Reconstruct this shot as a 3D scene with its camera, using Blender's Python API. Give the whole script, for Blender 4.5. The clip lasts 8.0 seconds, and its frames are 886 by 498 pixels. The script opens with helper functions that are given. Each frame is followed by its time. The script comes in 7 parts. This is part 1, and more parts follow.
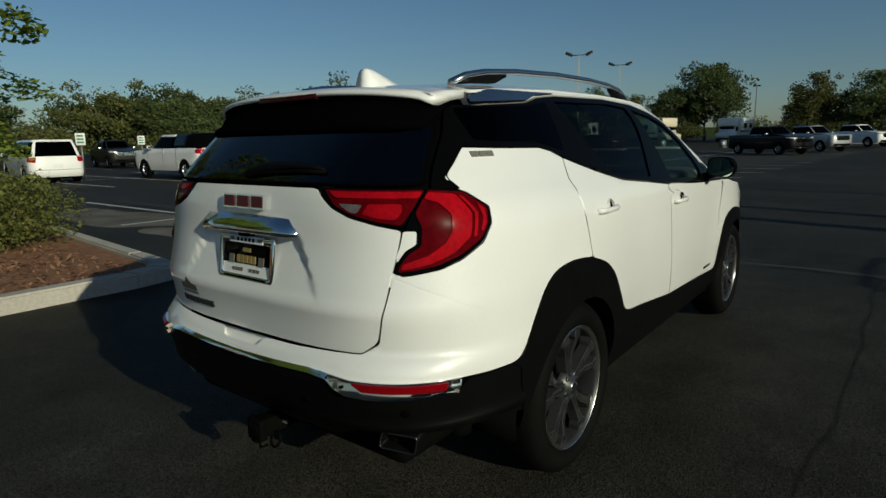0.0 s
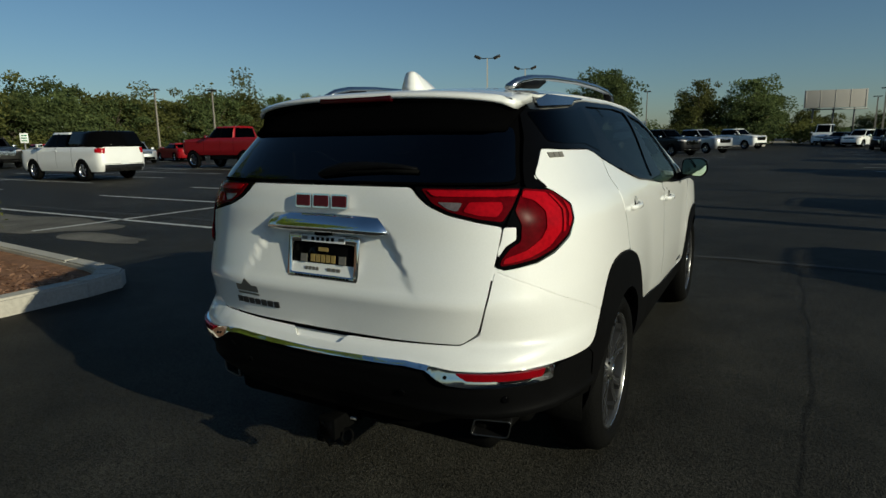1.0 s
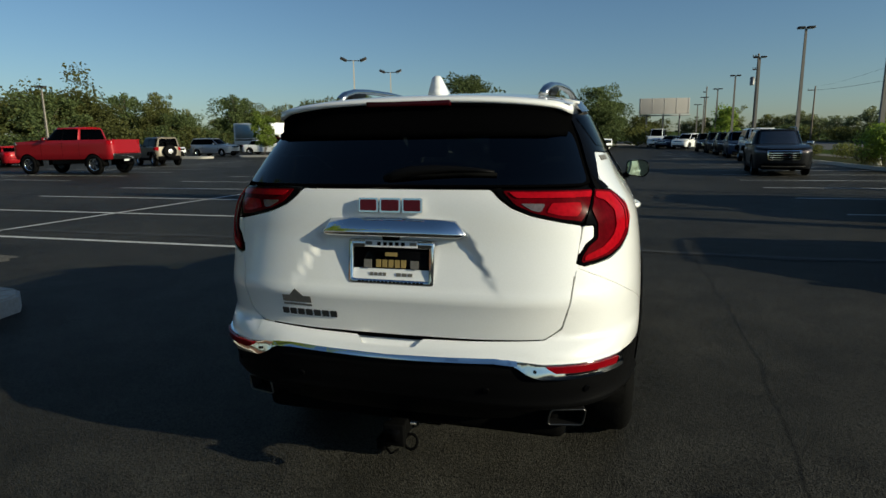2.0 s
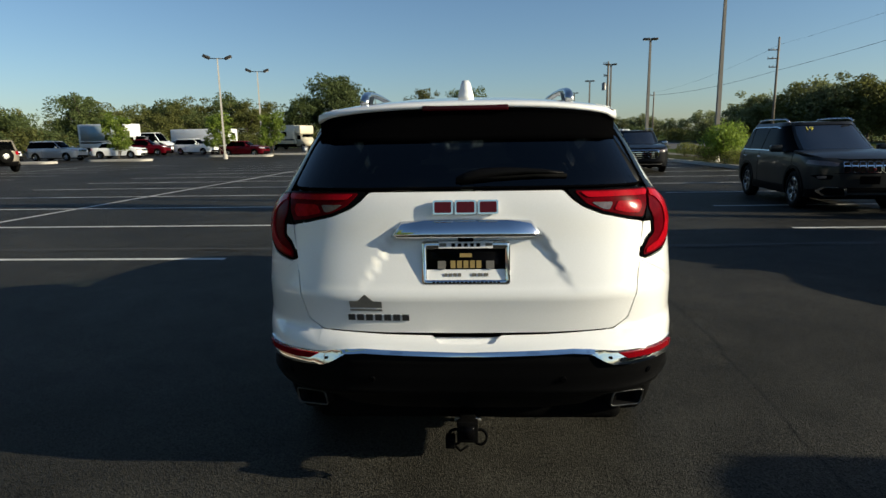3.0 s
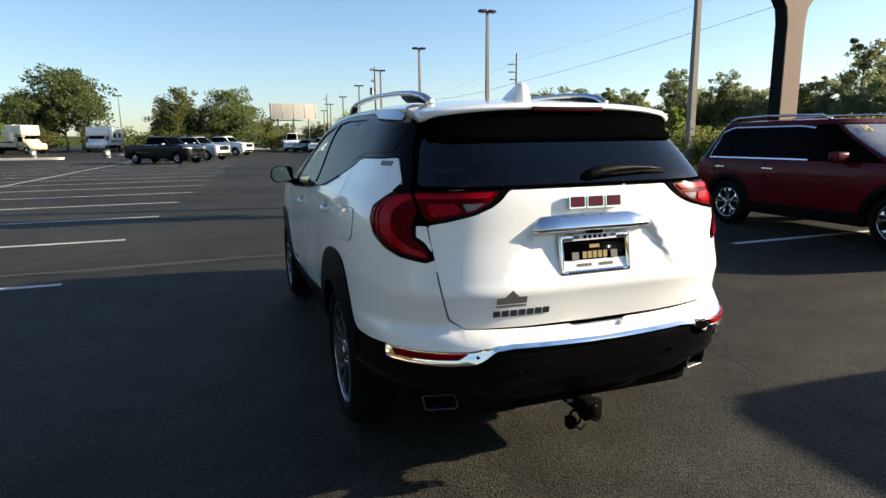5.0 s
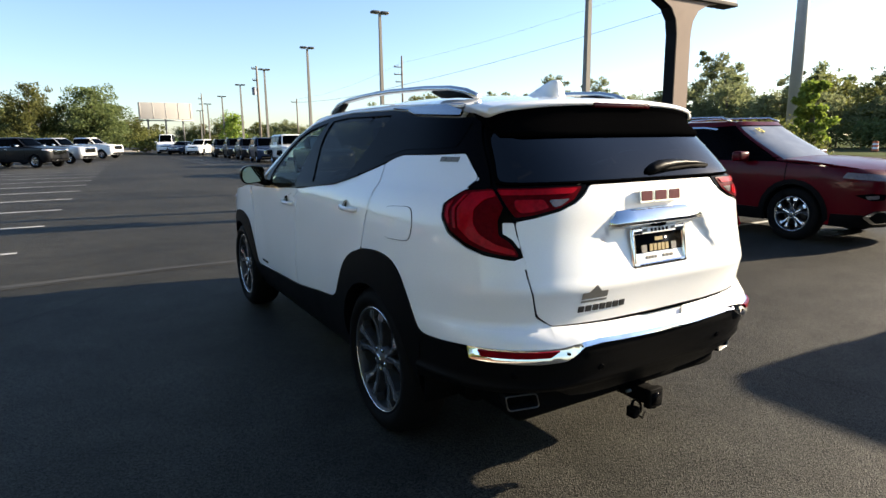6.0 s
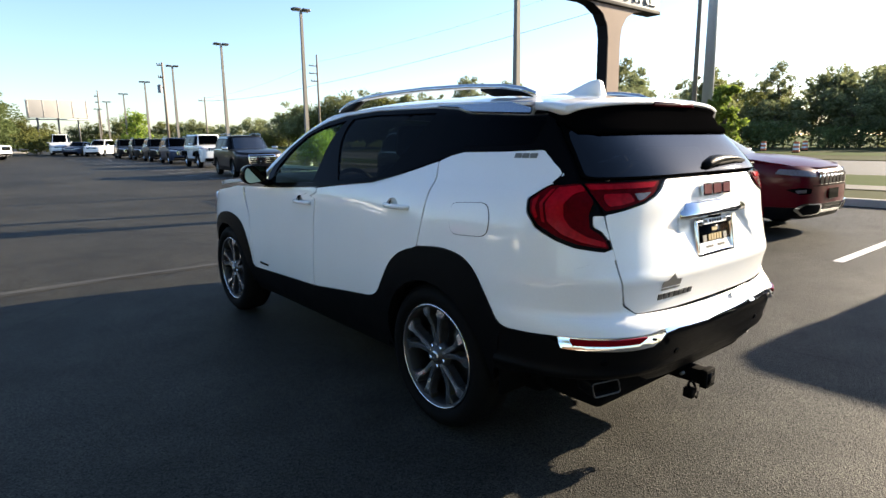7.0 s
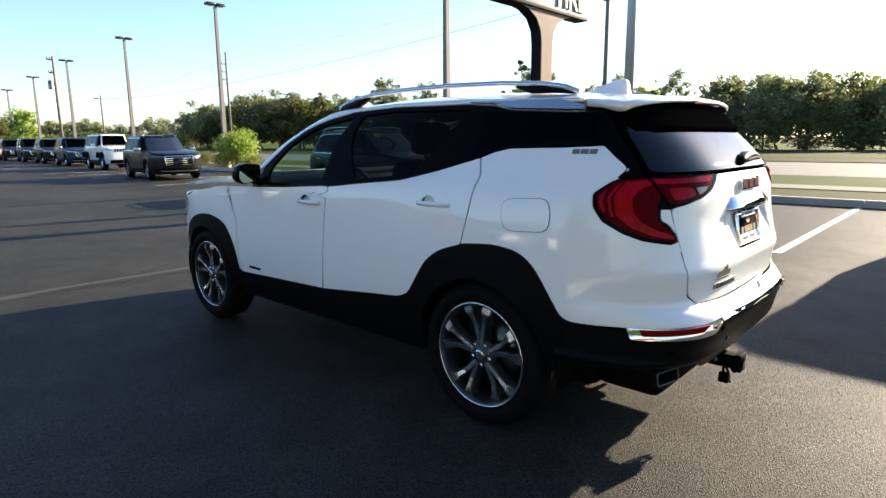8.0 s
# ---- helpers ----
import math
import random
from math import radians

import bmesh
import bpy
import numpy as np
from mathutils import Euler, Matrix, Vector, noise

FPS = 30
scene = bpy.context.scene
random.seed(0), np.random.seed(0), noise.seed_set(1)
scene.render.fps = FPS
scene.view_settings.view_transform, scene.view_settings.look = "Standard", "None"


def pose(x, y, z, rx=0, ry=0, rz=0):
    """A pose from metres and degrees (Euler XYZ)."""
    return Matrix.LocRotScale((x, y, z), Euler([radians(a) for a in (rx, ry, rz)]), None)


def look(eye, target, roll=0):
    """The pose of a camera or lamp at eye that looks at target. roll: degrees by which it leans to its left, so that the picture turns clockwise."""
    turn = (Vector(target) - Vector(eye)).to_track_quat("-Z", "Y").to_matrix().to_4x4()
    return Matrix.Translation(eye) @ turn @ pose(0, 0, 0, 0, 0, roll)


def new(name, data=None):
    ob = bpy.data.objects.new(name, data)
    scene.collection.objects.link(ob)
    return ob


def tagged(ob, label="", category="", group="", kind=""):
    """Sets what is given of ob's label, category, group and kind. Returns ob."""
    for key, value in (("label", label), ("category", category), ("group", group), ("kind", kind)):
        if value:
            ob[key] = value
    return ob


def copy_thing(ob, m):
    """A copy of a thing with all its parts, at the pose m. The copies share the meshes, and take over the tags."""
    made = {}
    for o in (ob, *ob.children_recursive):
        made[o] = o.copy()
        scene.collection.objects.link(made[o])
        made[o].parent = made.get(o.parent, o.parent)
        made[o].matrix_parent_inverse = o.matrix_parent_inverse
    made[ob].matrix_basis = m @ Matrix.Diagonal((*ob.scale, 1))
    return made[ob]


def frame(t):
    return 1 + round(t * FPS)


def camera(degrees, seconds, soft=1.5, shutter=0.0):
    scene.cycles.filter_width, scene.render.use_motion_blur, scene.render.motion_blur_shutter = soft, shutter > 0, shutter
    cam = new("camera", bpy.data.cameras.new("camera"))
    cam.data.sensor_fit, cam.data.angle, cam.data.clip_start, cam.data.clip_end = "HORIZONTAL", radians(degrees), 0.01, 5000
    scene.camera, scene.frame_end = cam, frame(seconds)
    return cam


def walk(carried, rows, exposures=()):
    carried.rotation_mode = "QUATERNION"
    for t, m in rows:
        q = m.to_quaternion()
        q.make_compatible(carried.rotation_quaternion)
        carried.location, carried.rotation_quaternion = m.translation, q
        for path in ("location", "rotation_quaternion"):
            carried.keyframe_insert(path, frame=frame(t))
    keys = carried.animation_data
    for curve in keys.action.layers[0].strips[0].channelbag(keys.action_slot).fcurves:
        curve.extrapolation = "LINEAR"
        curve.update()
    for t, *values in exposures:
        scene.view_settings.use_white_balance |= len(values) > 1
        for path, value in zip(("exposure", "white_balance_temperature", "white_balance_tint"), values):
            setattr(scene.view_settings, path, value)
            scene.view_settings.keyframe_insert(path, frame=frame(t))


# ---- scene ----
cam = camera(73.8, 8.0)
PATH = [
    (0, (1.866, -2.146, 1.379), (0.66, -0.593, 1.017), -1.2),
    (0.5, (1.681, -2.422, 1.399), (0.582, -0.79, 1.038), -0.8),
    (1, (1.412, -2.571, 1.393), (0.467, -0.847, 1.027), -0.8),
    (1.5, (1.089, -2.735, 1.396), (0.349, -0.913, 1.031), -0.7),
    (3, (0.026, -3.061, 1.424), (-0.075, -1.097, 1.059), -1.0),
    (3.5, (-0.327, -3.071, 1.423), (-0.216, -1.108, 1.056), -1.0),
    (4, (-0.657, -3.059, 1.43), (-0.351, -1.117, 1.063), -1.0),
    (4.5, (-1.011, -3.016, 1.433), (-0.527, -1.111, 1.065), -0.9),
    (6, (-2.0, -2.516, 1.41), (-0.99, -0.829, 1.046), -0.7),
    (6.5, (-2.301, -2.329, 1.407), (-1.15, -0.735, 1.039), -0.7),
    (7, (-2.565, -2.157, 1.403), (-1.324, -0.631, 1.037), -0.7),
    (7.5, (-2.778, -1.933, 1.398), (-1.429, -0.503, 1.03), -0.5),
    (8, (-2.986, -1.712, 1.384), (-1.538, -0.382, 1.021), -0.5),
]
EXPOSURES = [(0.0, -0.9, 5960, -1), (1.5, -0.45, 5980, 1), (3.0, 0.2, 6260, 7), (4.5, 0.92, 6540, 12), (6.0, 1.46, 6560, 14), (8.0, 1.74, 6460, 15)]
walk(cam, [(t, look(eye, target, roll)) for t, eye, target, roll in PATH], EXPOSURES)

# ---- daylight: a low morning sun from the road side, clear sky ----
SUN_AZIMUTH, SUN_HEIGHT = radians(102.5), radians(19.0)
world = bpy.data.worlds.new("sky")
world.use_nodes = True
scene.world = world
sky = world.node_tree.nodes.new("ShaderNodeTexSky")
sky.sky_type, sky.sun_disc = "NISHITA", False
sky.sun_elevation, sky.sun_rotation = SUN_HEIGHT, SUN_AZIMUTH
sky.air_density, sky.dust_density, sky.ozone_density = 1.0, 0.6, 3.3
world.node_tree.nodes["Background"].inputs["Strength"].default_value = 0.098
world.node_tree.links.new(sky.outputs["Color"], world.node_tree.nodes["Background"].inputs["Color"])
sun = new("sun", bpy.data.lights.new("sun", "SUN"))
sun.data.energy, sun.data.angle, sun.data.color = 6.8, radians(0.6), (1.0, 0.87, 0.635)
sun.matrix_world = look(Vector((math.sin(SUN_AZIMUTH) * math.cos(SUN_HEIGHT), math.cos(SUN_AZIMUTH) * math.cos(SUN_HEIGHT), math.sin(SUN_HEIGHT))) * 60, (0, 0, 0))


# ---- materials ----
def node_mat(name):
    m = bpy.data.materials.new(name)
    m.use_nodes = True
    return m, m.node_tree.nodes, m.node_tree.links, m.node_tree.nodes["Principled BSDF"]


def mottled(name, colour, rough=0.6, metal=0.0, spread=0.25, scale=6.0, fine=60.0, bump=0.0, coat=0.0, second=None, spec=0.5, random=0.0):
    """A surface whose colour wanders at two scales between colour and second (or a darker tone), with fine relief."""
    m, nodes, links, bsdf = node_mat(name)
    where = nodes.new("ShaderNodeTexCoord")
    big, small = nodes.new("ShaderNodeTexNoise"), nodes.new("ShaderNodeTexNoise")
    big.inputs["Scale"].default_value, small.inputs["Scale"].default_value = scale, fine
    big.inputs["Detail"].default_value, small.inputs["Detail"].default_value = 5.0, 3.0
    for n in (big, small):
        links.new(where.outputs["Object"], n.inputs["Vector"])
    add = nodes.new("ShaderNodeMath")
    add.operation = "ADD"
    links.new(big.outputs["Fac"], add.inputs[0])
    links.new(small.outputs["Fac"], add.inputs[1])
    ramp = nodes.new("ShaderNodeMapRange")
    ramp.inputs["From Min"].default_value, ramp.inputs["From Max"].default_value = 0.65, 1.35
    links.new(add.outputs[0], ramp.inputs["Value"])
    mix = nodes.new("ShaderNodeMix")
    mix.data_type = "RGBA"
    dark = second or tuple(c * (1 - spread) for c in colour)
    mix.inputs["A"].default_value, mix.inputs["B"].default_value = (*dark, 1), (*colour, 1)
    links.new(ramp.outputs["Result"], mix.inputs["Factor"])
    out = mix.outputs["Result"]
    if random:
        info, hsv, rng = nodes.new("ShaderNodeObjectInfo"), nodes.new("ShaderNodeHueSaturation"), nodes.new("ShaderNodeMapRange")
        rng.inputs["To Min"].default_value, rng.inputs["To Max"].default_value = 1 - random, 1 + random
        links.new(info.outputs["Random"], rng.inputs["Value"])
        links.new(rng.outputs["Result"], hsv.inputs["Value"])
        links.new(out, hsv.inputs["Color"])
        out = hsv.outputs["Color"]
    links.new(out, bsdf.inputs["Base Color"])
    rr = nodes.new("ShaderNodeMapRange")
    rr.inputs["To Min"].default_value, rr.inputs["To Max"].default_value = max(0.02, rough * 0.85), min(1.0, rough * 1.15)
    links.new(big.outputs["Fac"], rr.inputs["Value"])
    links.new(rr.outputs["Result"], bsdf.inputs["Roughness"])
    bsdf.inputs["Metallic"].default_value = metal
    bsdf.inputs["Specular IOR Level"].default_value = spec
    if coat:
        bsdf.inputs["Coat Weight"].default_value, bsdf.inputs["Coat Roughness"].default_value = coat, 0.03
    if bump:
        b = nodes.new("ShaderNodeBump")
        b.inputs["Strength"].default_value, b.inputs["Distance"].default_value = bump, 0.01
        links.new(small.outputs["Fac"], b.inputs["Height"])
        links.new(b.outputs["Normal"], bsdf.inputs["Normal"])
    return m


def paint(name, colour, metal=0.0, rough=0.35):
    pale = colour[1] > 0.3
    return mottled(name, colour, rough, metal, 0.06, 3.0, 180.0, 0.0, 1.0 if pale else 0.22, spec=0.5 if pale else 0.15)


def glass_mat(name, tint, gloss_rough=0.02, ior=1.12, pale_film=0.0):
    m, nodes, links, bsdf = node_mat(name)
    nodes.remove(bsdf)
    clear, shine, mix, fres = nodes.new("ShaderNodeBsdfTransparent"), nodes.new("ShaderNodeBsdfGlossy"), nodes.new("ShaderNodeMixShader"), nodes.new("ShaderNodeFresnel")
    clear.inputs["Color"].default_value = (*tint, 1)
    shine.inputs["Roughness"].default_value = gloss_rough
    fres.inputs["IOR"].default_value = ior
    links.new(fres.outputs["Fac"], mix.inputs["Fac"])
    links.new(clear.outputs[0], mix.inputs[1])
    links.new(shine.outputs[0], mix.inputs[2])
    out = mix.outputs[0]
    # a cloudy pale diffuse layer, added to brighten the glass
    if pale_film:
        film, veil, cloud, amount = nodes.new("ShaderNodeBsdfDiffuse"), nodes.new("ShaderNodeMixShader"), nodes.new("ShaderNodeTexNoise"), nodes.new("ShaderNodeMapRange")
        film.inputs["Color"].default_value = (0.62, 0.62, 0.60, 1)
        cloud.inputs["Scale"].default_value, cloud.inputs["Detail"].default_value = 4.0, 4.0
        amount.inputs["To Min"].default_value, amount.inputs["To Max"].default_value = pale_film * 0.5, pale_film * 1.5
        links.new(cloud.outputs["Fac"], amount.inputs["Value"])
        links.new(amount.outputs["Result"], veil.inputs["Fac"])
        links.new(out, veil.inputs[1])
        links.new(film.outputs[0], veil.inputs[2])
        out = veil.outputs[0]
    links.new(out, nodes["Material Output"].inputs["Surface"])
    return m


def leaf_mat(name, light, dark):
    """Foliage: each leaf takes its own tone, and light shines through a little."""
    m, nodes, links, bsdf = node_mat(name)
    geo, mix = nodes.new("ShaderNodeNewGeometry"), nodes.new("ShaderNodeMix")
    mix.data_type = "RGBA"
    mix.inputs["A"].default_value, mix.inputs["B"].default_value = (*dark, 1), (*light, 1)
    links.new(geo.outputs["Random Per Island"], mix.inputs["Factor"])
    info, hsv, rng = nodes.new("ShaderNodeObjectInfo"), nodes.new("ShaderNodeHueSaturation"), nodes.new("ShaderNodeMapRange")
    rng.inputs["To Min"].default_value, rng.inputs["To Max"].default_value = 0.75, 1.25
    links.new(info.outputs["Random"], rng.inputs["Value"])
    links.new(rng.outputs["Result"], hsv.inputs["Value"])
    links.new(mix.outputs["Result"], hsv.inputs["Color"])
    links.new(hsv.outputs["Color"], bsdf.inputs["Base Color"])
    bsdf.inputs["Roughness"].default_value = 0.7
    bsdf.inputs["Specular IOR Level"].default_value = 0.25
    through_light, both = nodes.new("ShaderNodeBsdfTranslucent"), nodes.new("ShaderNodeMixShader")
    links.new(hsv.outputs["Color"], through_light.inputs["Color"])
    both.inputs["Fac"].default_value = 0.52
    links.new(bsdf.outputs[0], both.inputs[1])
    links.new(through_light.outputs[0], both.inputs[2])
    links.new(both.outputs[0], nodes["Material Output"].inputs["Surface"])
    return m


def asphalt_mat(name):
    """Dark rolled asphalt: fine pale stone grains, patches of wear, tyre-polished gloss and hairline cracks."""
    m, nodes, links, bsdf = node_mat(name)
    where = nodes.new("ShaderNodeTexCoord")
    grain, patch, drift, crack, warp = (nodes.new("ShaderNodeTexVoronoi"), nodes.new("ShaderNodeTexNoise"), nodes.new("ShaderNodeTexNoise"), nodes.new("ShaderNodeTexVoronoi"), nodes.new("ShaderNodeTexNoise"))
    grain.inputs["Scale"].default_value, patch.inputs["Scale"].default_value, drift.inputs["Scale"].default_value = 170.0, 0.35, 2.6
    patch.inputs["Detail"].default_value, drift.inputs["Detail"].default_value = 6.0, 8.0
    for n in (grain, patch, drift, warp):
        links.new(where.outputs["Object"], n.inputs["Vector"])
    tone = nodes.new("ShaderNodeMapRange")
    tone.inputs["From Min"].default_value, tone.inputs["From Max"].default_value = 0.3, 0.7
    tone.inputs["To Min"].default_value, tone.inputs["To Max"].default_value = 0.0135, 0.0275
    links.new(patch.outputs["Fac"], tone.inputs["Value"])
    fine = nodes.new("ShaderNodeMapRange")
    fine.inputs["From Min"].default_value, fine.inputs["From Max"].default_value = 0.3, 0.75
    fine.inputs["To Min"].default_value, fine.inputs["To Max"].default_value = 0.75, 1.3
    links.new(drift.outputs["Fac"], fine.inputs["Value"])
    sep, stone = nodes.new("ShaderNodeSeparateColor"), nodes.new("ShaderNodeMapRange")
    links.new(grain.outputs["Color"], sep.inputs["Color"])
    stone.inputs["From Min"].default_value, stone.inputs["From Max"].default_value = 0.0, 1.0
    stone.inputs["To Min"].default_value, stone.inputs["To Max"].default_value = 0.3, 2.3
    links.new(sep.outputs["Red"], stone.inputs["Value"])
    m1, m2 = nodes.new("ShaderNodeMath"), nodes.new("ShaderNodeMath")
    m1.operation = m2.operation = "MULTIPLY"
    links.new(tone.outputs["Result"], m1.inputs[0])
    links.new(fine.outputs["Result"], m1.inputs[1])
    links.new(m1.outputs[0], m2.inputs[0])
    links.new(stone.outputs["Result"], m2.inputs[1])
    # hairline cracks
    warp.inputs["Scale"].default_value = 0.8
    mixv = nodes.new("ShaderNodeMix")
    mixv.data_type = "VECTOR"
    mixv.inputs["Factor"].default_value = 0.25
    links.new(where.outputs["Object"], mixv.inputs["A"])
    links.new(warp.outputs["Color"], mixv.inputs["B"])
    crack.feature = "DISTANCE_TO_EDGE"
    crack.inputs["Scale"].default_value = 0.16
    links.new(mixv.outputs["Result"], crack.inputs["Vector"])
    thin = nodes.new("ShaderNodeMapRange")
    thin.inputs["From Min"].default_value, thin.inputs["From Max"].default_value = 0.0, 0.0022
    thin.inputs["To Min"].default_value = 0.45
    links.new(crack.outputs["Distance"], thin.inputs["Value"])
    m3 = nodes.new("ShaderNodeMath")
    m3.operation = "MULTIPLY"
    links.new(m2.outputs[0], m3.inputs[0])
    links.new(thin.outputs["Result"], m3.inputs[1])
    comb = nodes.new("ShaderNodeMix")
    comb.data_type = "RGBA"
    comb.inputs["A"].default_value, comb.inputs["B"].default_value = (0, 0, 0, 1), (1.04, 0.99, 0.83, 1)
    links.new(m3.outputs[0], comb.inputs["Factor"])
    links.new(comb.outputs["Result"], bsdf.inputs["Base Color"])
    bsdf.inputs["Roughness"].default_value = 0.62
    bsdf.inputs["Specular IOR Level"].default_value = 0.075
    b = nodes.new("ShaderNodeBump")
    b.inputs["Strength"].default_value, b.inputs["Distance"].default_value = 0.8, 0.0045
    links.new(grain.outputs["Distance"], b.inputs["Height"])
    links.new(b.outputs["Normal"], bsdf.inputs["Normal"])
    return m


ASPHALT = asphalt_mat("asphalt")
WHITE_PAINT = paint("white car paint", (0.80, 0.80, 0.79), 0.0, 0.4)
RED_PAINT = mottled("dark red car paint", (0.062, 0.0007, 0.004), 0.3, 0.0, 0.06, 3.0, 180.0, 0.0, 0.16, spec=0.08)
GREY_PAINT = paint("graphite car paint", (0.022, 0.022, 0.021), 0.4, 0.35)
BLACK_PAINT = paint("black car paint", (0.007, 0.0075, 0.009), 0.0, 0.3)
SILVER_PAINT = paint("silver car paint", (0.42, 0.43, 0.45), 0.6, 0.35)
BLUE_PAINT = paint("slate blue car paint", (0.03, 0.045, 0.08), 0.4, 0.35)
BRIGHT_RED = paint("bright red car paint", (0.27, 0.008, 0.013), 0.1, 0.3)
TAN_PAINT = paint("khaki car paint", (0.16, 0.14, 0.11), 0.2, 0.4)
CREAM_PAINT = paint("cream camper paint", (0.62, 0.55, 0.40), 0.0, 0.45)
GLOSS_BLACK = mottled("gloss black trim", (0.0022, 0.0022, 0.0025), 0.08, 0.0, 0.2, 4.0, 90.0, spec=0.025)
BLACK_TRIM = mottled("satin black trim", (0.0018, 0.0018, 0.002), 0.9, 0.0, 0.2, 4.0, 90.0, spec=0.0)
CLAD = mottled("black plastic cladding", (0.0042, 0.0042, 0.0045), 0.4, 0.0, 0.25, 9.0, 400.0, 0.08, spec=0.045)
DARK = mottled("dark underbody", (0.003, 0.003, 0.003), 0.8, 0.0, 0.3, 6.0, 60.0, 0.2, spec=0.04)
RUBBER = mottled("tyre rubber", (0.0055, 0.0055, 0.0055), 0.65, 0.0, 0.3, 12.0, 120.0, 0.25, spec=0.04)
CHROME = mottled("chrome", (0.78, 0.79, 0.80), 0.07, 1.0, 0.04, 8.0, 80.0)
SATIN = mottled("satin aluminium", (0.52, 0.54, 0.56), 0.24, 1.0, 0.08, 8.0, 80.0)
ALLOY = mottled("machined alloy", (0.66, 0.66, 0.68), 0.25, 1.0, 0.12, 20.0, 160.0)
ALLOY_DARK = mottled("grey painted alloy", (0.04, 0.04, 0.042), 0.4, 0.4, 0.15, 20.0, 90.0)
SOOTY = mottled("sooty steel", (0.10, 0.10, 0.10), 0.3, 0.9, 0.3, 12.0, 90.0)
STEEL = mottled("dull steel", (0.22, 0.22, 0.22), 0.5, 0.8, 0.3, 12.0, 90.0, 0.1)
TINT = glass_mat("dark privacy glass", (0.014, 0.016, 0.018))
REAR_TINT = glass_mat("dark tailgate glass", (0.02, 0.022, 0.024), 0.03, 1.5)
SIDE_TINT = glass_mat("tinted rear door glass", (0.085, 0.09, 0.09))
SCREEN_GLASS = glass_mat("windscreen glass", (0.05, 0.055, 0.055), 0.03, 2.6, 0.012)
# strong pale layer makes up for the brightness its sky reflection lacks
PALE_GLASS = glass_mat("windscreen glass with pale film", (0.05, 0.055, 0.055), 0.03, 3.3, 0.2)
WINDSCREEN = glass_mat("clear windscreen glass", (0.70, 0.82, 0.76), 0.02, 1.004)
CLEAR = glass_mat("side glass", (0.54, 0.68, 0.62), 0.02, 1.085)
LAMP_RED = mottled("red lamp lens", (0.38, 0.0025, 0.009), 0.16, 0.0, 0.45, 14.0, 60.0, 0.0, 0.02, spec=0.07)
REFLECTOR_RED = mottled("bumper reflector", (0.20, 0.002, 0.006), 0.2, 0.0, 0.3, 30.0, 120.0, spec=0.1)
LAMP_DEEP = mottled("deep red lamp lens", (0.105, 0.0012, 0.0045), 0.25, 0.0, 0.5, 14.0, 60.0, spec=0.02)
LAMP_CLEAR = mottled("clear lamp lens", (0.55, 0.50, 0.50), 0.12, 0.3, 0.25, 30.0, 90.0, 0.0, 1.0)
LAMP_DARK = mottled("smoked red lamp lens", (0.035, 0.002, 0.004), 0.12, 0.0, 0.3, 9.0, 50.0, spec=0.2)
LAMP_SMOKE = mottled("smoky clear lamp lens", (0.17, 0.14, 0.14), 0.14, 0.2, 0.5, 40.0, 120.0, 0.0, 0.3, spec=0.25)
INTERIOR = mottled("dark cabin trim", (0.013, 0.013, 0.014), 0.7, 0.0, 0.3, 10.0, 120.0, 0.1)
MIRROR = mottled("mirror glass", (0.60, 0.74, 0.58), 0.03, 1.0, 0.02, 3.0, 30.0)
LINE_WHITE = mottled("worn road paint", (0.62, 0.62, 0.60), 0.75, 0.0, 0.3, 2.2, 45.0, 0.2, second=(0.30, 0.30, 0.29))
CONCRETE = mottled("pale concrete", (0.46, 0.43, 0.38), 0.85, 0.0, 0.3, 1.8, 40.0, 0.3, random=0.06)
FOOTPATH = mottled("worn concrete footpath", (0.17, 0.16, 0.135), 0.9, 0.0, 0.3, 0.8, 20.0, 0.2, spec=0.1)
GRASS_GROUND = mottled("mown grass ground", (0.034, 0.062, 0.009), 0.9, 0.0, 0.3, 0.35, 9.0, 0.6, second=(0.052, 0.058, 0.014), spec=0.03)
DRY_GROUND = mottled("dry grass ground", (0.062, 0.060, 0.026), 0.9, 0.0, 0.3, 0.3, 7.0, 0.6, second=(0.036, 0.044, 0.014), spec=0.03)
ROAD_GREY = mottled("bleached road asphalt", (0.105, 0.102, 0.096), 0.8, 0.0, 0.25, 0.5, 30.0, 0.2, spec=0.15)
MULCH = mottled("bark mulch bed", (0.34, 0.185, 0.11), 0.95, 0.0, 0.3, 8.0, 60.0, 0.8, second=(0.13, 0.068, 0.042), spec=0.1)
CHIP = leaf_mat("bark chips", (0.46, 0.27, 0.17), (0.15, 0.08, 0.05))
BARK = mottled("bark", (0.13, 0.105, 0.08), 0.9, 0.0, 0.4, 4.0, 30.0, 0.6)
WOOD_POLE = mottled("weathered pole wood", (0.20, 0.165, 0.125), 0.85, 0.0, 0.35, 2.0, 40.0, 0.4)
POLE_TAN = mottled("tan concrete pole", (0.25, 0.225, 0.19), 0.8, 0.0, 0.2, 1.5, 50.0, 0.2)
BRONZE = mottled("dark bronze lamp housing", (0.03, 0.028, 0.025), 0.45, 0.3, 0.2, 8.0, 60.0)
LEAF_DEEP = leaf_mat("deep green leaves", (0.145, 0.180, 0.062), (0.075, 0.102, 0.038))
LEAF_OLIVE = leaf_mat("olive leaves", (0.175, 0.180, 0.052), (0.095, 0.105, 0.032))
LEAF_ROAD = leaf_mat("hazy green leaves", (0.235, 0.255, 0.120), (0.130, 0.150, 0.070))
LEAF_FRESH = leaf_mat("fresh green leaves", (0.30, 0.385, 0.063), (0.14, 0.20, 0.037))
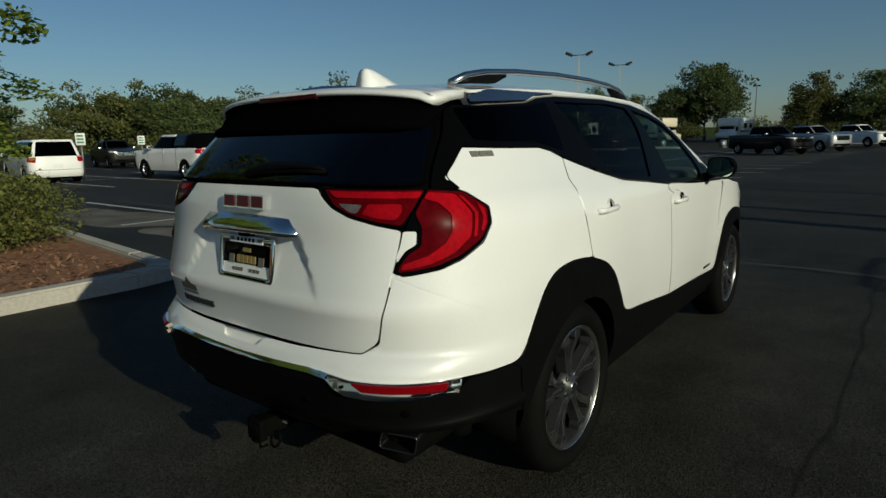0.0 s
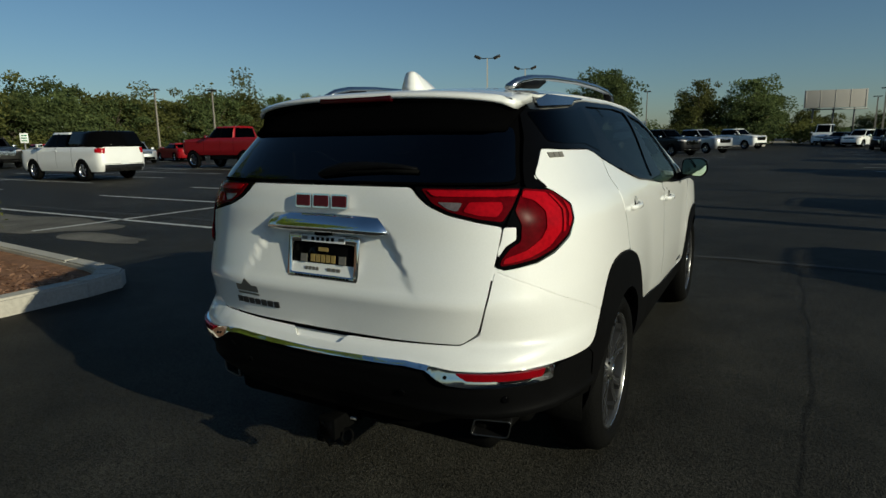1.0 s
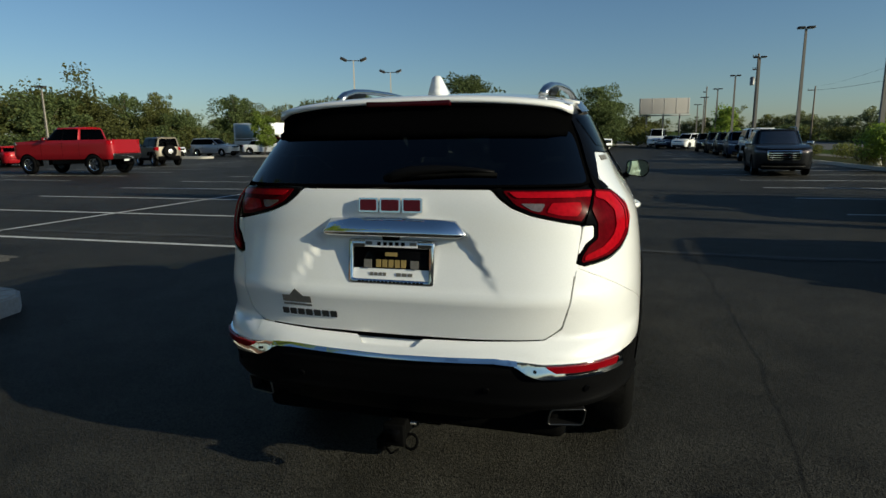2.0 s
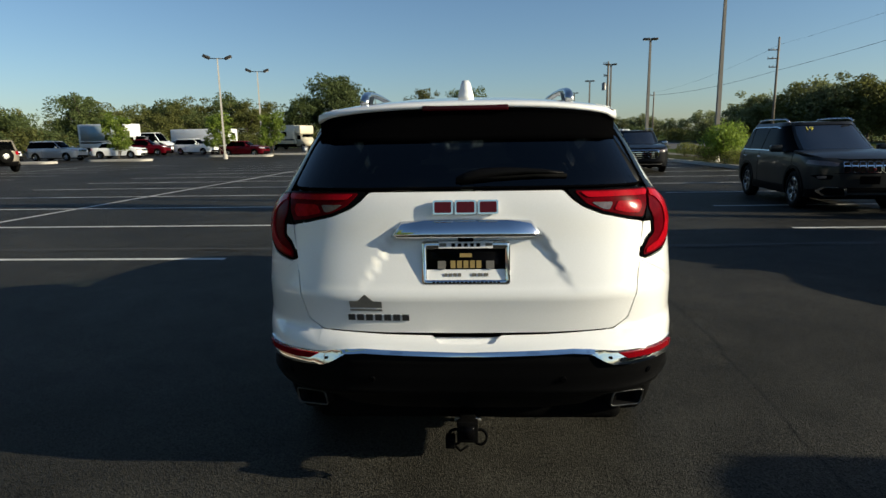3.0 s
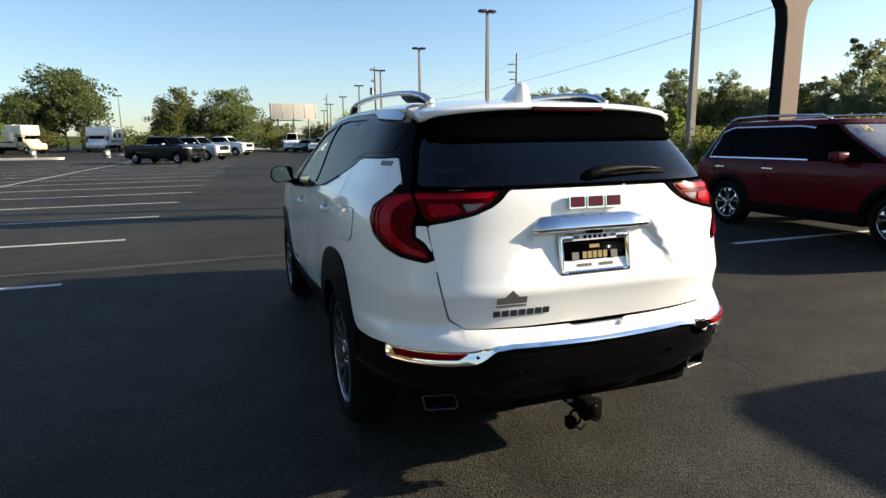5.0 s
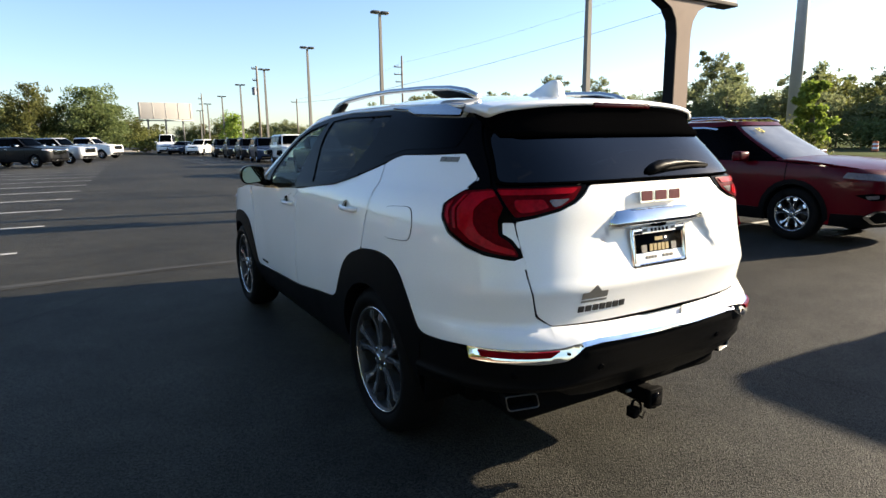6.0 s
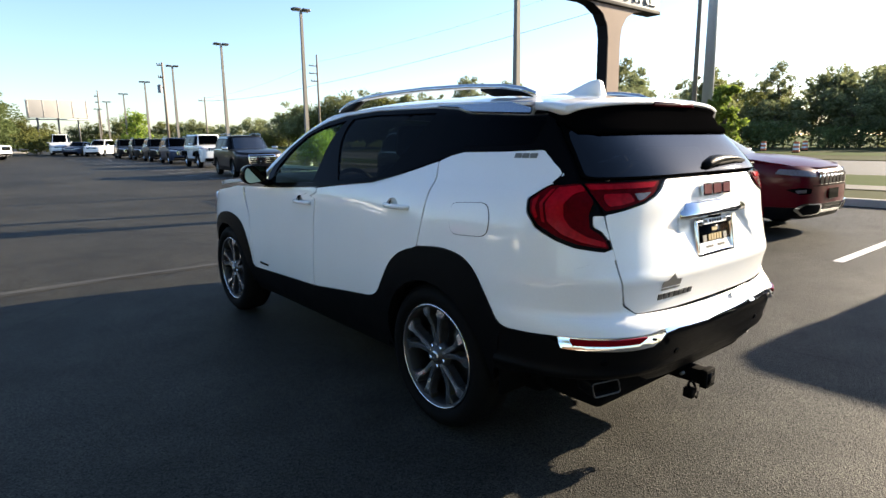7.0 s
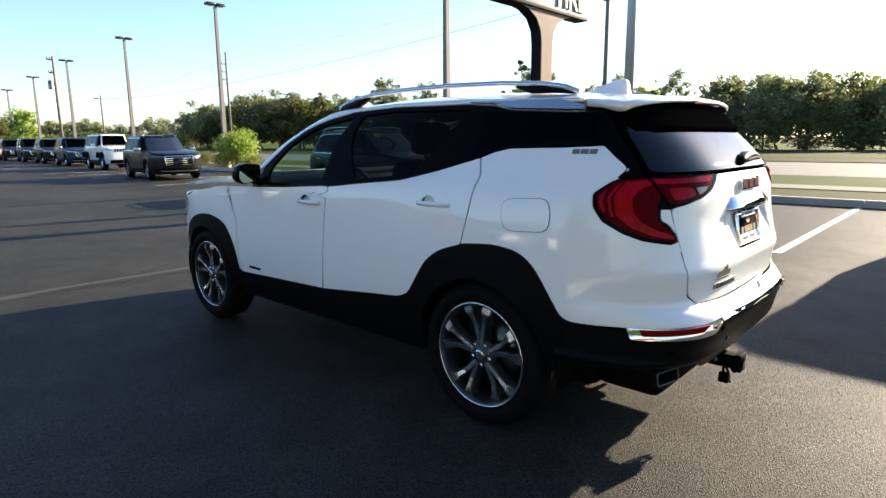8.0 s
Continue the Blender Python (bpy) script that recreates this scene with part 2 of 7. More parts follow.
LEAF_SHRUB = leaf_mat("shrub leaves", (0.21, 0.21, 0.055), (0.08, 0.10, 0.03))


# ---- building helpers ----
def thing(name, label, category, group="", kind="", at=None):
    e = new(name)
    e.empty_display_size = 0.2
    if at is not None:
        e.matrix_basis = at
    return tagged(e, label, category, group, kind)


def mesh_object(name, bm, material, smooth=True):
    bm.normal_update()
    me = bpy.data.meshes.new(name)
    bm.to_mesh(me)
    bm.free()
    me.materials.append(material)
    if smooth:
        me.polygons.foreach_set("use_smooth", [True] * len(me.polygons))
        skin = me.attributes.get("skin_normal")
        if skin:
            flat = np.zeros(len(me.vertices) * 3, dtype=np.float32)
            skin.data.foreach_get("vector", flat)
            me.normals_split_custom_set_from_vertices(flat.reshape(-1, 3).tolist())
    return new(name, me)


def part(name, bm, material, parent, label="", smooth=True, at=None):
    ob = mesh_object(name, bm, material, smooth)
    ob.parent = parent
    if at is not None:
        ob.matrix_basis = at
    if label:
        ob["label"] = label
    return ob


def rounded(pts, r, n=3):
    """A closed outline with its corners rounded."""
    out = []
    for i, p in enumerate(pts):
        p, a, b = Vector(p), Vector(pts[i - 1]), Vector(pts[(i + 1) % len(pts)])
        ra, rb = min(r, (a - p).length * 0.45), min(r, (b - p).length * 0.45)
        s, e = p + (a - p).normalized() * ra, p + (b - p).normalized() * rb
        for k in range(n + 1):
            t = k / n
            out.append(tuple(s * (1 - t) ** 2 + p * 2 * t * (1 - t) + e * t * t))
    return out


def flowing(pts, n=4):
    """An open line through the points, without kinks."""
    out = []
    for i in range(len(pts) - 1):
        a, b, c, d = (Vector(pts[max(0, min(len(pts) - 1, i + k))]) for k in (-1, 0, 1, 2))
        for k in range(n):
            t = k / n
            out.append(tuple(0.5 * (2 * b + (c - a) * t + (2 * a - 5 * b + 4 * c - d) * t * t + (3 * b - a - 3 * c + d) * t ** 3)))
    return out + [tuple(pts[-1])]


def arch_liner(x0, x1, y, z, r, a0=-8, a1=188, n=20):
    """The dark inside of a wheel arch: half a drum, closed towards the middle of the car."""
    rings = []
    for k in range(n + 1):
        a = radians(a0 + (a1 - a0) * k / n)
        c, s = math.cos(a), math.sin(a)
        rings.append([(x1, y + c * r, z + s * r), (x1, y + c * (r + 0.02), z + s * (r + 0.02)), (x0, y + c * (r + 0.02), z + s * (r + 0.02)), (x0, y + c * 0.05, z + s * 0.05), (x0 + (x1 - x0) * 0.02, y + c * 0.05, z + s * 0.05), (x0 + (x1 - x0) * 0.02, y + c * r, z + s * r)])
    return loft(rings)


def inside_loop(p, loop):
    x, y, hit = p[0], p[1], False
    for i in range(len(loop)):
        (x1, y1), (x2, y2) = loop[i - 1], loop[i]
        if (y1 > y) != (y2 > y) and x < (x2 - x1) * (y - y1) / (y2 - y1) + x1:
            hit = not hit
    return hit


def split_loop(loop, step):
    out = []
    for i, p in enumerate(loop):
        q = loop[(i + 1) % len(loop)]
        n = max(1, int(math.hypot(q[0] - p[0], q[1] - p[1]) / step))
        out += [(p[0] + (q[0] - p[0]) * k / n, p[1] + (q[1] - p[1]) * k / n) for k in range(n)]
    return out


def sheet(surface, outline, step=0.045, holes=(), lift=0.0, depth=0.012, mirror=False, dent=None):
    """A bent panel: the outline on the surface (u, v) -> place, filled, lifted along its normal, with edges folded inwards by depth."""
    from mathutils.geometry import delaunay_2d_cdt
    loops = [split_loop([tuple(p)[:2] for p in l], step * 0.7) for l in (outline, *holes)]
    pts, edges = [], []
    for l in loops:
        b = len(pts)
        pts += l
        edges += [(b + i, b + (i + 1) % len(l)) for i in range(len(l))]
    us, vs = [p[0] for p in loops[0]], [p[1] for p in loops[0]]
    nu, nv = int((max(us) - min(us)) / step) + 1, int((max(vs) - min(vs)) / step) + 1
    cell = {(round(p[0] / step), round(p[1] / step)) for p in pts}
    for i in range(nu + 1):
        for j in range(nv + 1):
            p = (min(us) + i * step, min(vs) + j * step)
            if (round(p[0] / step), round(p[1] / step)) in cell:
                continue
            if inside_loop(p, loops[0]) and not any(inside_loop(p, h) for h in loops[1:]):
                pts.append(p)
    v2, _, tris, *_ = delaunay_2d_cdt([Vector(p) for p in pts], edges, [], 0, 1e-6)
    bm = bmesh.new()
    skin = bm.verts.layers.float_vector.new("skin_normal")
    made, normals = [], []

    def across(fn, u, v, e=0.004):
        n = (fn(u + e, v) - fn(u - e, v)).cross(fn(u, v + e) - fn(u, v - e))
        return n.normalized() if n.length > 1e-12 else Vector((0, 0, 1))

    def pressed(u, v):
        q = surface(u, v)
        return q - across(surface, u, v) * dent(q.x, q.z)

    for p in v2:
        q = surface(p[0], p[1])
        n = across(surface, p[0], p[1])
        q = q + n * (lift - (dent(q.x, q.z) if dent else 0.0))
        if dent:
            n = across(pressed, p[0], p[1])
        if mirror:
            q, n = Vector((-q.x, q.y, q.z)), Vector((-n.x, n.y, n.z))
        made.append(bm.verts.new(q))
        made[-1][skin] = n
        normals.append(n)
    for t in tris:
        c = sum((v2[i] for i in t), Vector((0, 0))) / 3
        if inside_loop(c, loops[0]) and not any(inside_loop(c, h) for h in loops[1:]):
            vs3 = [made[i] for i in (reversed(t) if mirror else t)]
            if len(set(vs3)) == 3:
                try:
                    bm.faces.new(vs3)
                except ValueError:
                    pass
    bm.verts.index_update()
    bm.edges.ensure_lookup_table()
    if depth:
        rim = [e for e in bm.edges if len(e.link_faces) == 1]
        low = {}
        for e in rim:
            for v in e.verts:
                if v not in low:
                    low[v] = (bm.verts.new(v.co), bm.verts.new(v.co - normals[v.index] * depth))
        for e in rim:
            a, b = e.verts
            f = e.link_faces[0]
            order = [l.vert for l in f.loops]
            i = order.index(a)
            if order[(i + 1) % 3] == b:
                a, b = b, a
            bm.faces.new((low[a][0], low[b][0], low[b][1], low[a][1]))
    loose = [v for v in bm.verts if not v.link_faces]
    bmesh.ops.delete(bm, geom=loose, context="VERTS")
    return bm


def box_bm(x0, y0, z0, x1, y1, z1, bevel=0.0, segments=2):
    bm = bmesh.new()
    bmesh.ops.create_cube(bm, size=1.0, matrix=Matrix.Translation(((x0 + x1) / 2, (y0 + y1) / 2, (z0 + z1) / 2)) @ Matrix.Diagonal((x1 - x0, y1 - y0, z1 - z0, 1)))
    if bevel:
        bmesh.ops.bevel(bm, geom=list(bm.edges), offset=bevel, segments=segments, affect="EDGES", profile=0.6)
    return bm


def lathe(rows, n=40, axis="X", caps=True, ring=False):
    """Rings of (offset along the axis, radius), joined into a turned body; ring: the last joins the first."""
    if ring:
        rows, caps = [*rows, rows[0]], False
    bm = bmesh.new()
    rings = []
    for a, r in rows:
        ring = []
        for i in range(n):
            t = 2 * math.pi * i / n
            c = (a, r * math.cos(t), r * math.sin(t)) if axis == "X" else (r * math.cos(t), r * math.sin(t), a)
            ring.append(bm.verts.new(c))
        rings.append(ring)
    for k in range(len(rings) - 1):
        for i in range(n):
            j = (i + 1) % n
            bm.faces.new((rings[k][i], rings[k][j], rings[k + 1][j], rings[k + 1][i]))
    for loop, flip in ((rings[0], False), (rings[-1], True)) if caps else ():
        f = bm.faces.new(loop if flip else list(reversed(loop)))
        for e in f.edges:
            e.smooth = False
    if ring:
        bmesh.ops.remove_doubles(bm, verts=bm.verts, dist=1e-6)
    bmesh.ops.recalc_face_normals(bm, faces=bm.faces)
    return bm


def tube(points, radius, n=8, taper=1.0):
    """A round bar along the points."""
    bm = bmesh.new()
    pts = [Vector(p) for p in points]
    rings = []
    for k, p in enumerate(pts):
        d = (pts[min(k + 1, len(pts) - 1)] - pts[max(k - 1, 0)]).normalized()
        side = d.cross(Vector((0, 0, 1)) if abs(d.z) < 0.9 else Vector((1, 0, 0))).normalized()
        up = side.cross(d)
        r = radius * (1 + (taper - 1) * k / max(1, len(pts) - 1))
        rings.append([bm.verts.new(p + (side * math.cos(2 * math.pi * i / n) + up * math.sin(2 * math.pi * i / n)) * r) for i in range(n)])
    for k in range(len(rings) - 1):
        for i in range(n):
            j = (i + 1) % n
            bm.faces.new((rings[k][i], rings[k][j], rings[k + 1][j], rings[k + 1][i]))
    bm.faces.new(list(reversed(rings[0])))
    bm.faces.new(rings[-1])
    bmesh.ops.recalc_face_normals(bm, faces=bm.faces)
    return bm


def loft(rings, closed=True, caps=True):
    bm = bmesh.new()
    rs = [[bm.verts.new(p) for p in r] for r in rings]
    n = len(rings[0])
    for k in range(len(rs) - 1):
        for i in range(n if closed else n - 1):
            j = (i + 1) % n
            bm.faces.new((rs[k][i], rs[k][j], rs[k + 1][j], rs[k + 1][i]))
    if caps and closed:
        bm.faces.new(list(reversed(rs[0])))
        bm.faces.new(rs[-1])
    bmesh.ops.recalc_face_normals(bm, faces=bm.faces)
    return bm


def prism(outline, depth, axis="y", bevel=0.0):
    """A flat outline (a, z) drawn out along an axis by depth."""
    place = {"y": lambda a, b, d: (a, d, b), "x": lambda a, b, d: (d, a, b), "z": lambda a, b, d: (a, b, d)}[axis]
    bm = loft([[place(a, b, 0.0) for a, b in outline], [place(a, b, depth) for a, b in outline]])
    if bevel:
        bmesh.ops.bevel(bm, geom=[e for e in bm.edges if e.calc_face_angle(0) > 0.6], offset=bevel, segments=2, affect="EDGES")
    return bm


def join(*parts_):
    """Several pieces as one bmesh."""
    out = bmesh.new()
    for b in parts_:
        me = bpy.data.meshes.new("tmp")
        b.to_mesh(me)
        b.free()
        out.from_mesh(me)
        bpy.data.meshes.remove(me)
    return out


def moved(bm, m):
    bmesh.ops.transform(bm, matrix=m, verts=bm.verts)
    if m.determinant() < 0:
        bmesh.ops.reverse_faces(bm, faces=bm.faces)
    return bm


def add_wheel(parent, at, radius=0.36, width=0.235, rim=0.245, spokes=5, flip=False, bright=ALLOY, dark=ALLOY_DARK, twin=True, tyre=RUBBER):
    """One wheel with tyre, rim, spokes, hub cap, nuts and brake disc; its outer face looks towards +x, or -x when flipped."""
    w = thing("wheel", "", "")
    for key in ("label", "category"):
        if key in w:
            del w[key]
    w.parent = parent
    w.matrix_basis = at @ (pose(0, 0, 0, 0, 0, 180) if flip else Matrix.Identity(4))
    h = width / 2
    part("tyre", lathe([(-h * 0.80, rim), (-h * 0.98, rim + 0.02), (-h, (rim + radius) / 2), (-h * 0.86, radius - 0.022), (-h * 0.66, radius - 0.004), (-h * 0.3, radius), (h * 0.3, radius), (h * 0.66, radius - 0.004),
                        (h * 0.86, radius - 0.022), (h, (rim + radius) / 2), (h * 0.98, rim + 0.02), (h * 0.80, rim)], 48, ring=True), tyre, w)
    part("rim", lathe([(-h * 0.7, rim - 0.03), (-h * 0.7, rim), (h * 0.80, rim), (h * 0.86, rim - 0.004), (h * 0.84, rim - 0.016), (h * 0.70, rim - 0.022), (-h * 0.68, rim - 0.034)], 48, ring=True), dark, w)
    part("rim_lip", lathe([(h * 0.80, rim + 0.001), (h * 0.868, rim - 0.002), (h * 0.872, rim - 0.009), (h * 0.80, rim - 0.012)], 48, ring=True), bright, w, "bright machined rim lip")
    part("brake_disc", lathe([(h * 0.05, 0.05), (h * 0.05, rim * 0.66), (-h * 0.05, rim * 0.66), (-h * 0.05, 0.05)], 32), SOOTY, w)
    part("wheel_well_plate", lathe([(-h * 0.5, 0.02), (-h * 0.5, rim - 0.03), (-h * 0.56, rim - 0.03)], 24), DARK, w)
    for i in range(spokes):
        for s in ((-1, 1) if twin else (0,)):
            a0 = 2 * math.pi * i / spokes + 0.38
            a1 = a0 + s * (math.pi / spokes * 0.42)
            a0 += s * (math.pi / spokes * 0.16)
            r0, r1 = 0.045, rim - 0.012
            wid0, wid1 = (0.008, 0.0175) if twin else (0.026, 0.022)
            for title, skin, x0, x1, grow in (("spoke_face", bright, h * 0.70, h * 0.74, 0.0), ("spoke", dark, h * 0.34, h * 0.70, 0.006)):
                rows = []
                for r, a, wd, sink in ((r0, a0, wid0 * 1.2, 0.004), ((r0 + r1) / 2, (a0 * 0.6 + a1 * 0.4), wid0, 0.003), (r1 - 0.050, a0 * 0.22 + a1 * 0.78, wid0 * 1.25, -0.008), (r1 - 0.038, a0 * 0.14 + a1 * 0.86, wid1 * 1.25, -0.009), (r1, a1, wid1 * 1.4, -0.003)):
                    c = Vector((0, math.cos(a), math.sin(a))) * r
                    t = Vector((0, -math.sin(a), math.cos(a)))
                    near_, far_ = Vector((x1 - sink + s * 0.13 * wd, 0, 0)), Vector((x1 - sink - s * 0.13 * wd, 0, 0))  # each face leans towards its twin
                    rows.append([tuple(c + t * (wd + grow) + far_), tuple(c - t * (wd + grow) + near_),
                                 tuple(c - t * (wd + grow * 2) + Vector((x0 - sink, 0, 0))), tuple(c + t * (wd + grow * 2) + Vector((x0 - sink, 0, 0)))])
                part(title, loft(rows), skin, w, smooth=False)
    part("hub_cap", lathe([(h * 0.45, 0.075), (h * 0.66, 0.068), (h * 0.74, 0.034), (h * 0.80, 0.030), (h * 0.82, 0.02)], 24), dark, w)
    part("hub_badge", lathe([(h * 0.80, 0.027), (h * 0.835, 0.025), (h * 0.845, 0.018)], 20), SATIN, w)
    for i in range(5):
        a = 2 * math.pi * (i + 0.5) / 5 + 0.38
        part("wheel_nut", moved(lathe([(h * 0.62, 0.010), (h * 0.73, 0.010), (h * 0.75, 0.006)], 6), Matrix.Translation((0, 0.053 * math.cos(a), 0.053 * math.sin(a)))), CHROME, w, smooth=False)
    return w


def curve(table):
    """A smooth curve through (t, value) knots that does not overshoot."""
    ts, vs = [k[0] for k in table], [k[1] for k in table]
    n = len(ts)
    d = [(vs[i + 1] - vs[i]) / (ts[i + 1] - ts[i]) for i in range(n - 1)]
    m = [d[0]] + [0.0 if d[i - 1] * d[i] <= 0 else 2 * d[i - 1] * d[i] / (d[i - 1] + d[i]) for i in range(1, n - 1)] + [d[-1]]

    def f(t):
        if t <= ts[0]:
            return vs[0]
        if t >= ts[-1]:
            return vs[-1]
        i = 0
        while t > ts[i + 1]:
            i += 1
        h = ts[i + 1] - ts[i]
        s = (t - ts[i]) / h
        return ((1 + 2 * s) * (1 - s) ** 2 * vs[i] + s * (1 - s) ** 2 * h * m[i] + s * s * (3 - 2 * s) * vs[i + 1] + s * s * (s - 1) * h * m[i + 1])
    return f


class Shell:
    """The outer skin of a vehicle body: a stack of level rings that are straight along the flanks and rounded at tail and nose.
    A point of it is (u, z): u runs from the middle of the tail round the right corner, along the flank, to the middle of the nose."""

    def __init__(self, width, tail, nose, join_tail, join_nose, p_tail=3.5, p_nose=3.0, swell=None):
        self.width, self.tail, self.nose = curve(width), curve(tail), curve(nose)
        self.jt, self.jn, self.pt, self.pn = join_tail, join_nose, p_tail, p_nose
        self.swell = swell or (lambda y, z: 0.0)
        self.at, self.an = self._arc(p_tail, 0.87, 1.0), self._arc(p_nose, 0.87, 0.9)
        self.lt, self.ln = self.at[-1][0], self.an[-1][0]
        self.end = self.lt + (join_nose - join_tail) + self.ln

    def _arc(self, p, w, l):
        rows, s, last = [], 0.0, None
        for i in range(121):
            a = math.pi / 2 * i / 120
            c = (math.sin(a) ** (2 / p), math.cos(a) ** (2 / p))
            if last:
                s += math.hypot((c[0] - last[0]) * w, (c[1] - last[1]) * l)
            rows.append((s, c[0], c[1]))
            last = c
        return rows

    def _look(self, rows, s):
        s = min(max(s, 0.0), rows[-1][0])
        lo, hi = 0, len(rows) - 1
        while hi - lo > 1:
            k = (lo + hi) // 2
            lo, hi = (k, hi) if rows[k][0] <= s else (lo, k)
        f = (s - rows[lo][0]) / max(rows[hi][0] - rows[lo][0], 1e-9)
        return rows[lo][1] + f * (rows[hi][1] - rows[lo][1]), rows[lo][2] + f * (rows[hi][2] - rows[lo][2])

    def at_uz(self, u, z):
        if u < 0:
            v = self.at_uz(-u, z)
            return Vector((-v.x, v.y, v.z))
        w, jn = self.width(z), self.joint(z)
        if u < self.lt:
            cx, cy = self._look(self.at, u)
            y = self.jt - (self.jt - self.tail(z)) * cy
            x = cx
        elif u <= self.end - self.ln:
            x, y = 1.0, self.jt + (u - self.lt) * (jn - self.jt) / (self.jn - self.jt)
        else:
            cx, cy = self._look(self.an, abs(self.end - u))
            y = jn + (self.nose(z) - jn) * cy
            x = math.copysign(cx, self.end - u)
        return Vector((x * (w + self.swell(y, z)), y, z))

    def joint(self, z):
        return min(self.jn, self.nose(z) - 0.35)

    def normal(self, u, z):
        e = 0.004
        du = self.at_uz(u + e, z) - self.at_uz(u - e, z)
        dz = self.at_uz(u, z + e) - self.at_uz(u, z - e)
        return du.cross(dz).normalized()

    def _find(self, rows, col, val):
        best = min(range(len(rows)), key=lambda i: abs(rows[i][col] - val))
        j = best
        for k in (best - 1, best + 1):
            if 0 <= k < len(rows) and (rows[k][col] - val) * (rows[best][col] - val) <= 0:
                j = k
        a, b = rows[best], rows[j]
        if a[col] == b[col]:
            return a[0]
        return a[0] + (val - a[col]) / (b[col] - a[col]) * (b[0] - a[0])

    def side(self, y, z):
        if y < self.jt:
            return (self._find(self.at, 2, (self.jt - y) / (self.jt - self.tail(z))), z)
        jn = self.joint(z)
        if y <= jn:
            return (self.lt + (y - self.jt) * (self.jn - self.jt) / (jn - self.jt), z)
        return (self.end - self._find(self.an, 2, min(1.0, (y - jn) / (self.nose(z) - jn))), z)

    def back(self, x, z):
        return (math.copysign(self._find(self.at, 1, abs(x) / self.width(z)), x), z)

    def front(self, x, z):
        return (self.end - math.copysign(self._find(self.an, 1, abs(x) / self.width(z)), x), z)


def haunch(y, z):
    """The swelling of the flanks round the wheels."""
    def bump(c, r):
        d = math.hypot(y - c, (z - 0.62) * 1.25)
        return max(0.0, 1 - (d / r) ** 2) ** 2
    return 0.028 * bump(0.0, 0.85) + 0.02 * bump(2.725, 0.8) - 0.02 * max(0.0, min(1.0, (y - 2.2) / 1.2)) ** 2


WIDTH = [(0.22, 0.78), (0.36, 0.845), (0.50, 0.876), (0.70, 0.888), (0.85, 0.886), (1.00, 0.881), (1.10, 0.871), (1.16, 0.852), (1.21, 0.818),
         (1.30, 0.765), (1.36, 0.735), (1.45, 0.690), (1.52, 0.650), (1.57, 0.610), (1.62, 0.56)]
TERRAIN = Shell(
    width=WIDTH,
    tail=[(0.22, -0.70), (0.33, -0.83), (0.45, -0.93), (0.56, -0.975), (0.645, -0.985), (0.69, -0.960), (0.72, -0.925), (0.80, -0.938), (0.845, -0.948), (0.90, -0.934), (1.05, -0.905),
          (1.18, -0.893), (1.24, -0.878), (1.32, -0.820), (1.50, -0.640), (1.58, -0.565), (1.62, -0.53)],
    nose=[(0.22, 3.50), (0.35, 3.62), (0.55, 3.655), (0.80, 3.645), (0.95, 3.60), (1.01, 3.48), (1.05, 3.1), (1.10, 2.46), (1.16, 2.37), (1.30, 2.15), (1.45, 1.87), (1.56, 1.60), (1.62, 1.35)],
    join_tail=0.075, join_nose=2.55, p_tail=4.2, swell=haunch)
HATCH = Shell(width=WIDTH, tail=[(0.60, -0.915), (0.72, -0.926), (0.80, -0.938), (0.845, -0.948), (0.90, -0.934), (1.05, -0.905), (1.18, -0.893), (1.24, -0.878), (1.32, -0.820)],
              nose=[(0.2, 3.6), (1.3, 3.5)], join_tail=0.075, join_nose=2.55, p_tail=4.2, swell=haunch)


# ---- ground ----
def rise(x, y):
    """The lot climbs gently towards its far corner."""
    return 0.013 * max(0.0, -0.6 * x + 0.8 * y - 42.0)


def ground_sheet(name, xs, ys, z, material, label, category):
    bm = bmesh.new()
    vs = [[bm.verts.new((x, y, z + rise(x, y))) for y in ys] for x in xs]
    for i in range(len(xs) - 1):
        for j in range(len(ys) - 1):
            bm.faces.new((vs[i][j], vs[i + 1][j], vs[i + 1][j + 1], vs[i][j + 1]))
    return tagged(mesh_object(name, bm, material), label, category, kind="structure")


def span(a, b, n):
    return [a + (b - a) * i / n for i in range(n + 1)]


ground_sheet("ground", [-1800, -600, -200] + span(-100, 100, 20) + [200, 600, 1800], [-900, -300, -120] + span(-80, 160, 24) + [300, 800, 2400], -0.06, GRASS_GROUND, "patchy dry grass ground round the lot", "ground")
ground_sheet("parking_lot", span(-88, 11.1, 24), span(-60, 125, 40), 0.0, ASPHALT, "dark asphalt parking lot with white stall lines", "parking lot")


def slab(name, outline, z0, z1, material, label, category, bevel=0.0, kind="structure"):
    """A flat body with an outline in plan."""
    bm = loft([[(x, y, z0) for x, y in outline], [(x, y, z1) for x, y in outline]])
    if bevel:
        bmesh.ops.bevel(bm, geom=[e for e in bm.edges if all(v.co.z > z1 - 1e-4 for v in e.verts)], offset=bevel, segments=2, affect="EDGES")
    return tagged(mesh_object(name, bm, material, smooth=False), label, category, kind=kind)


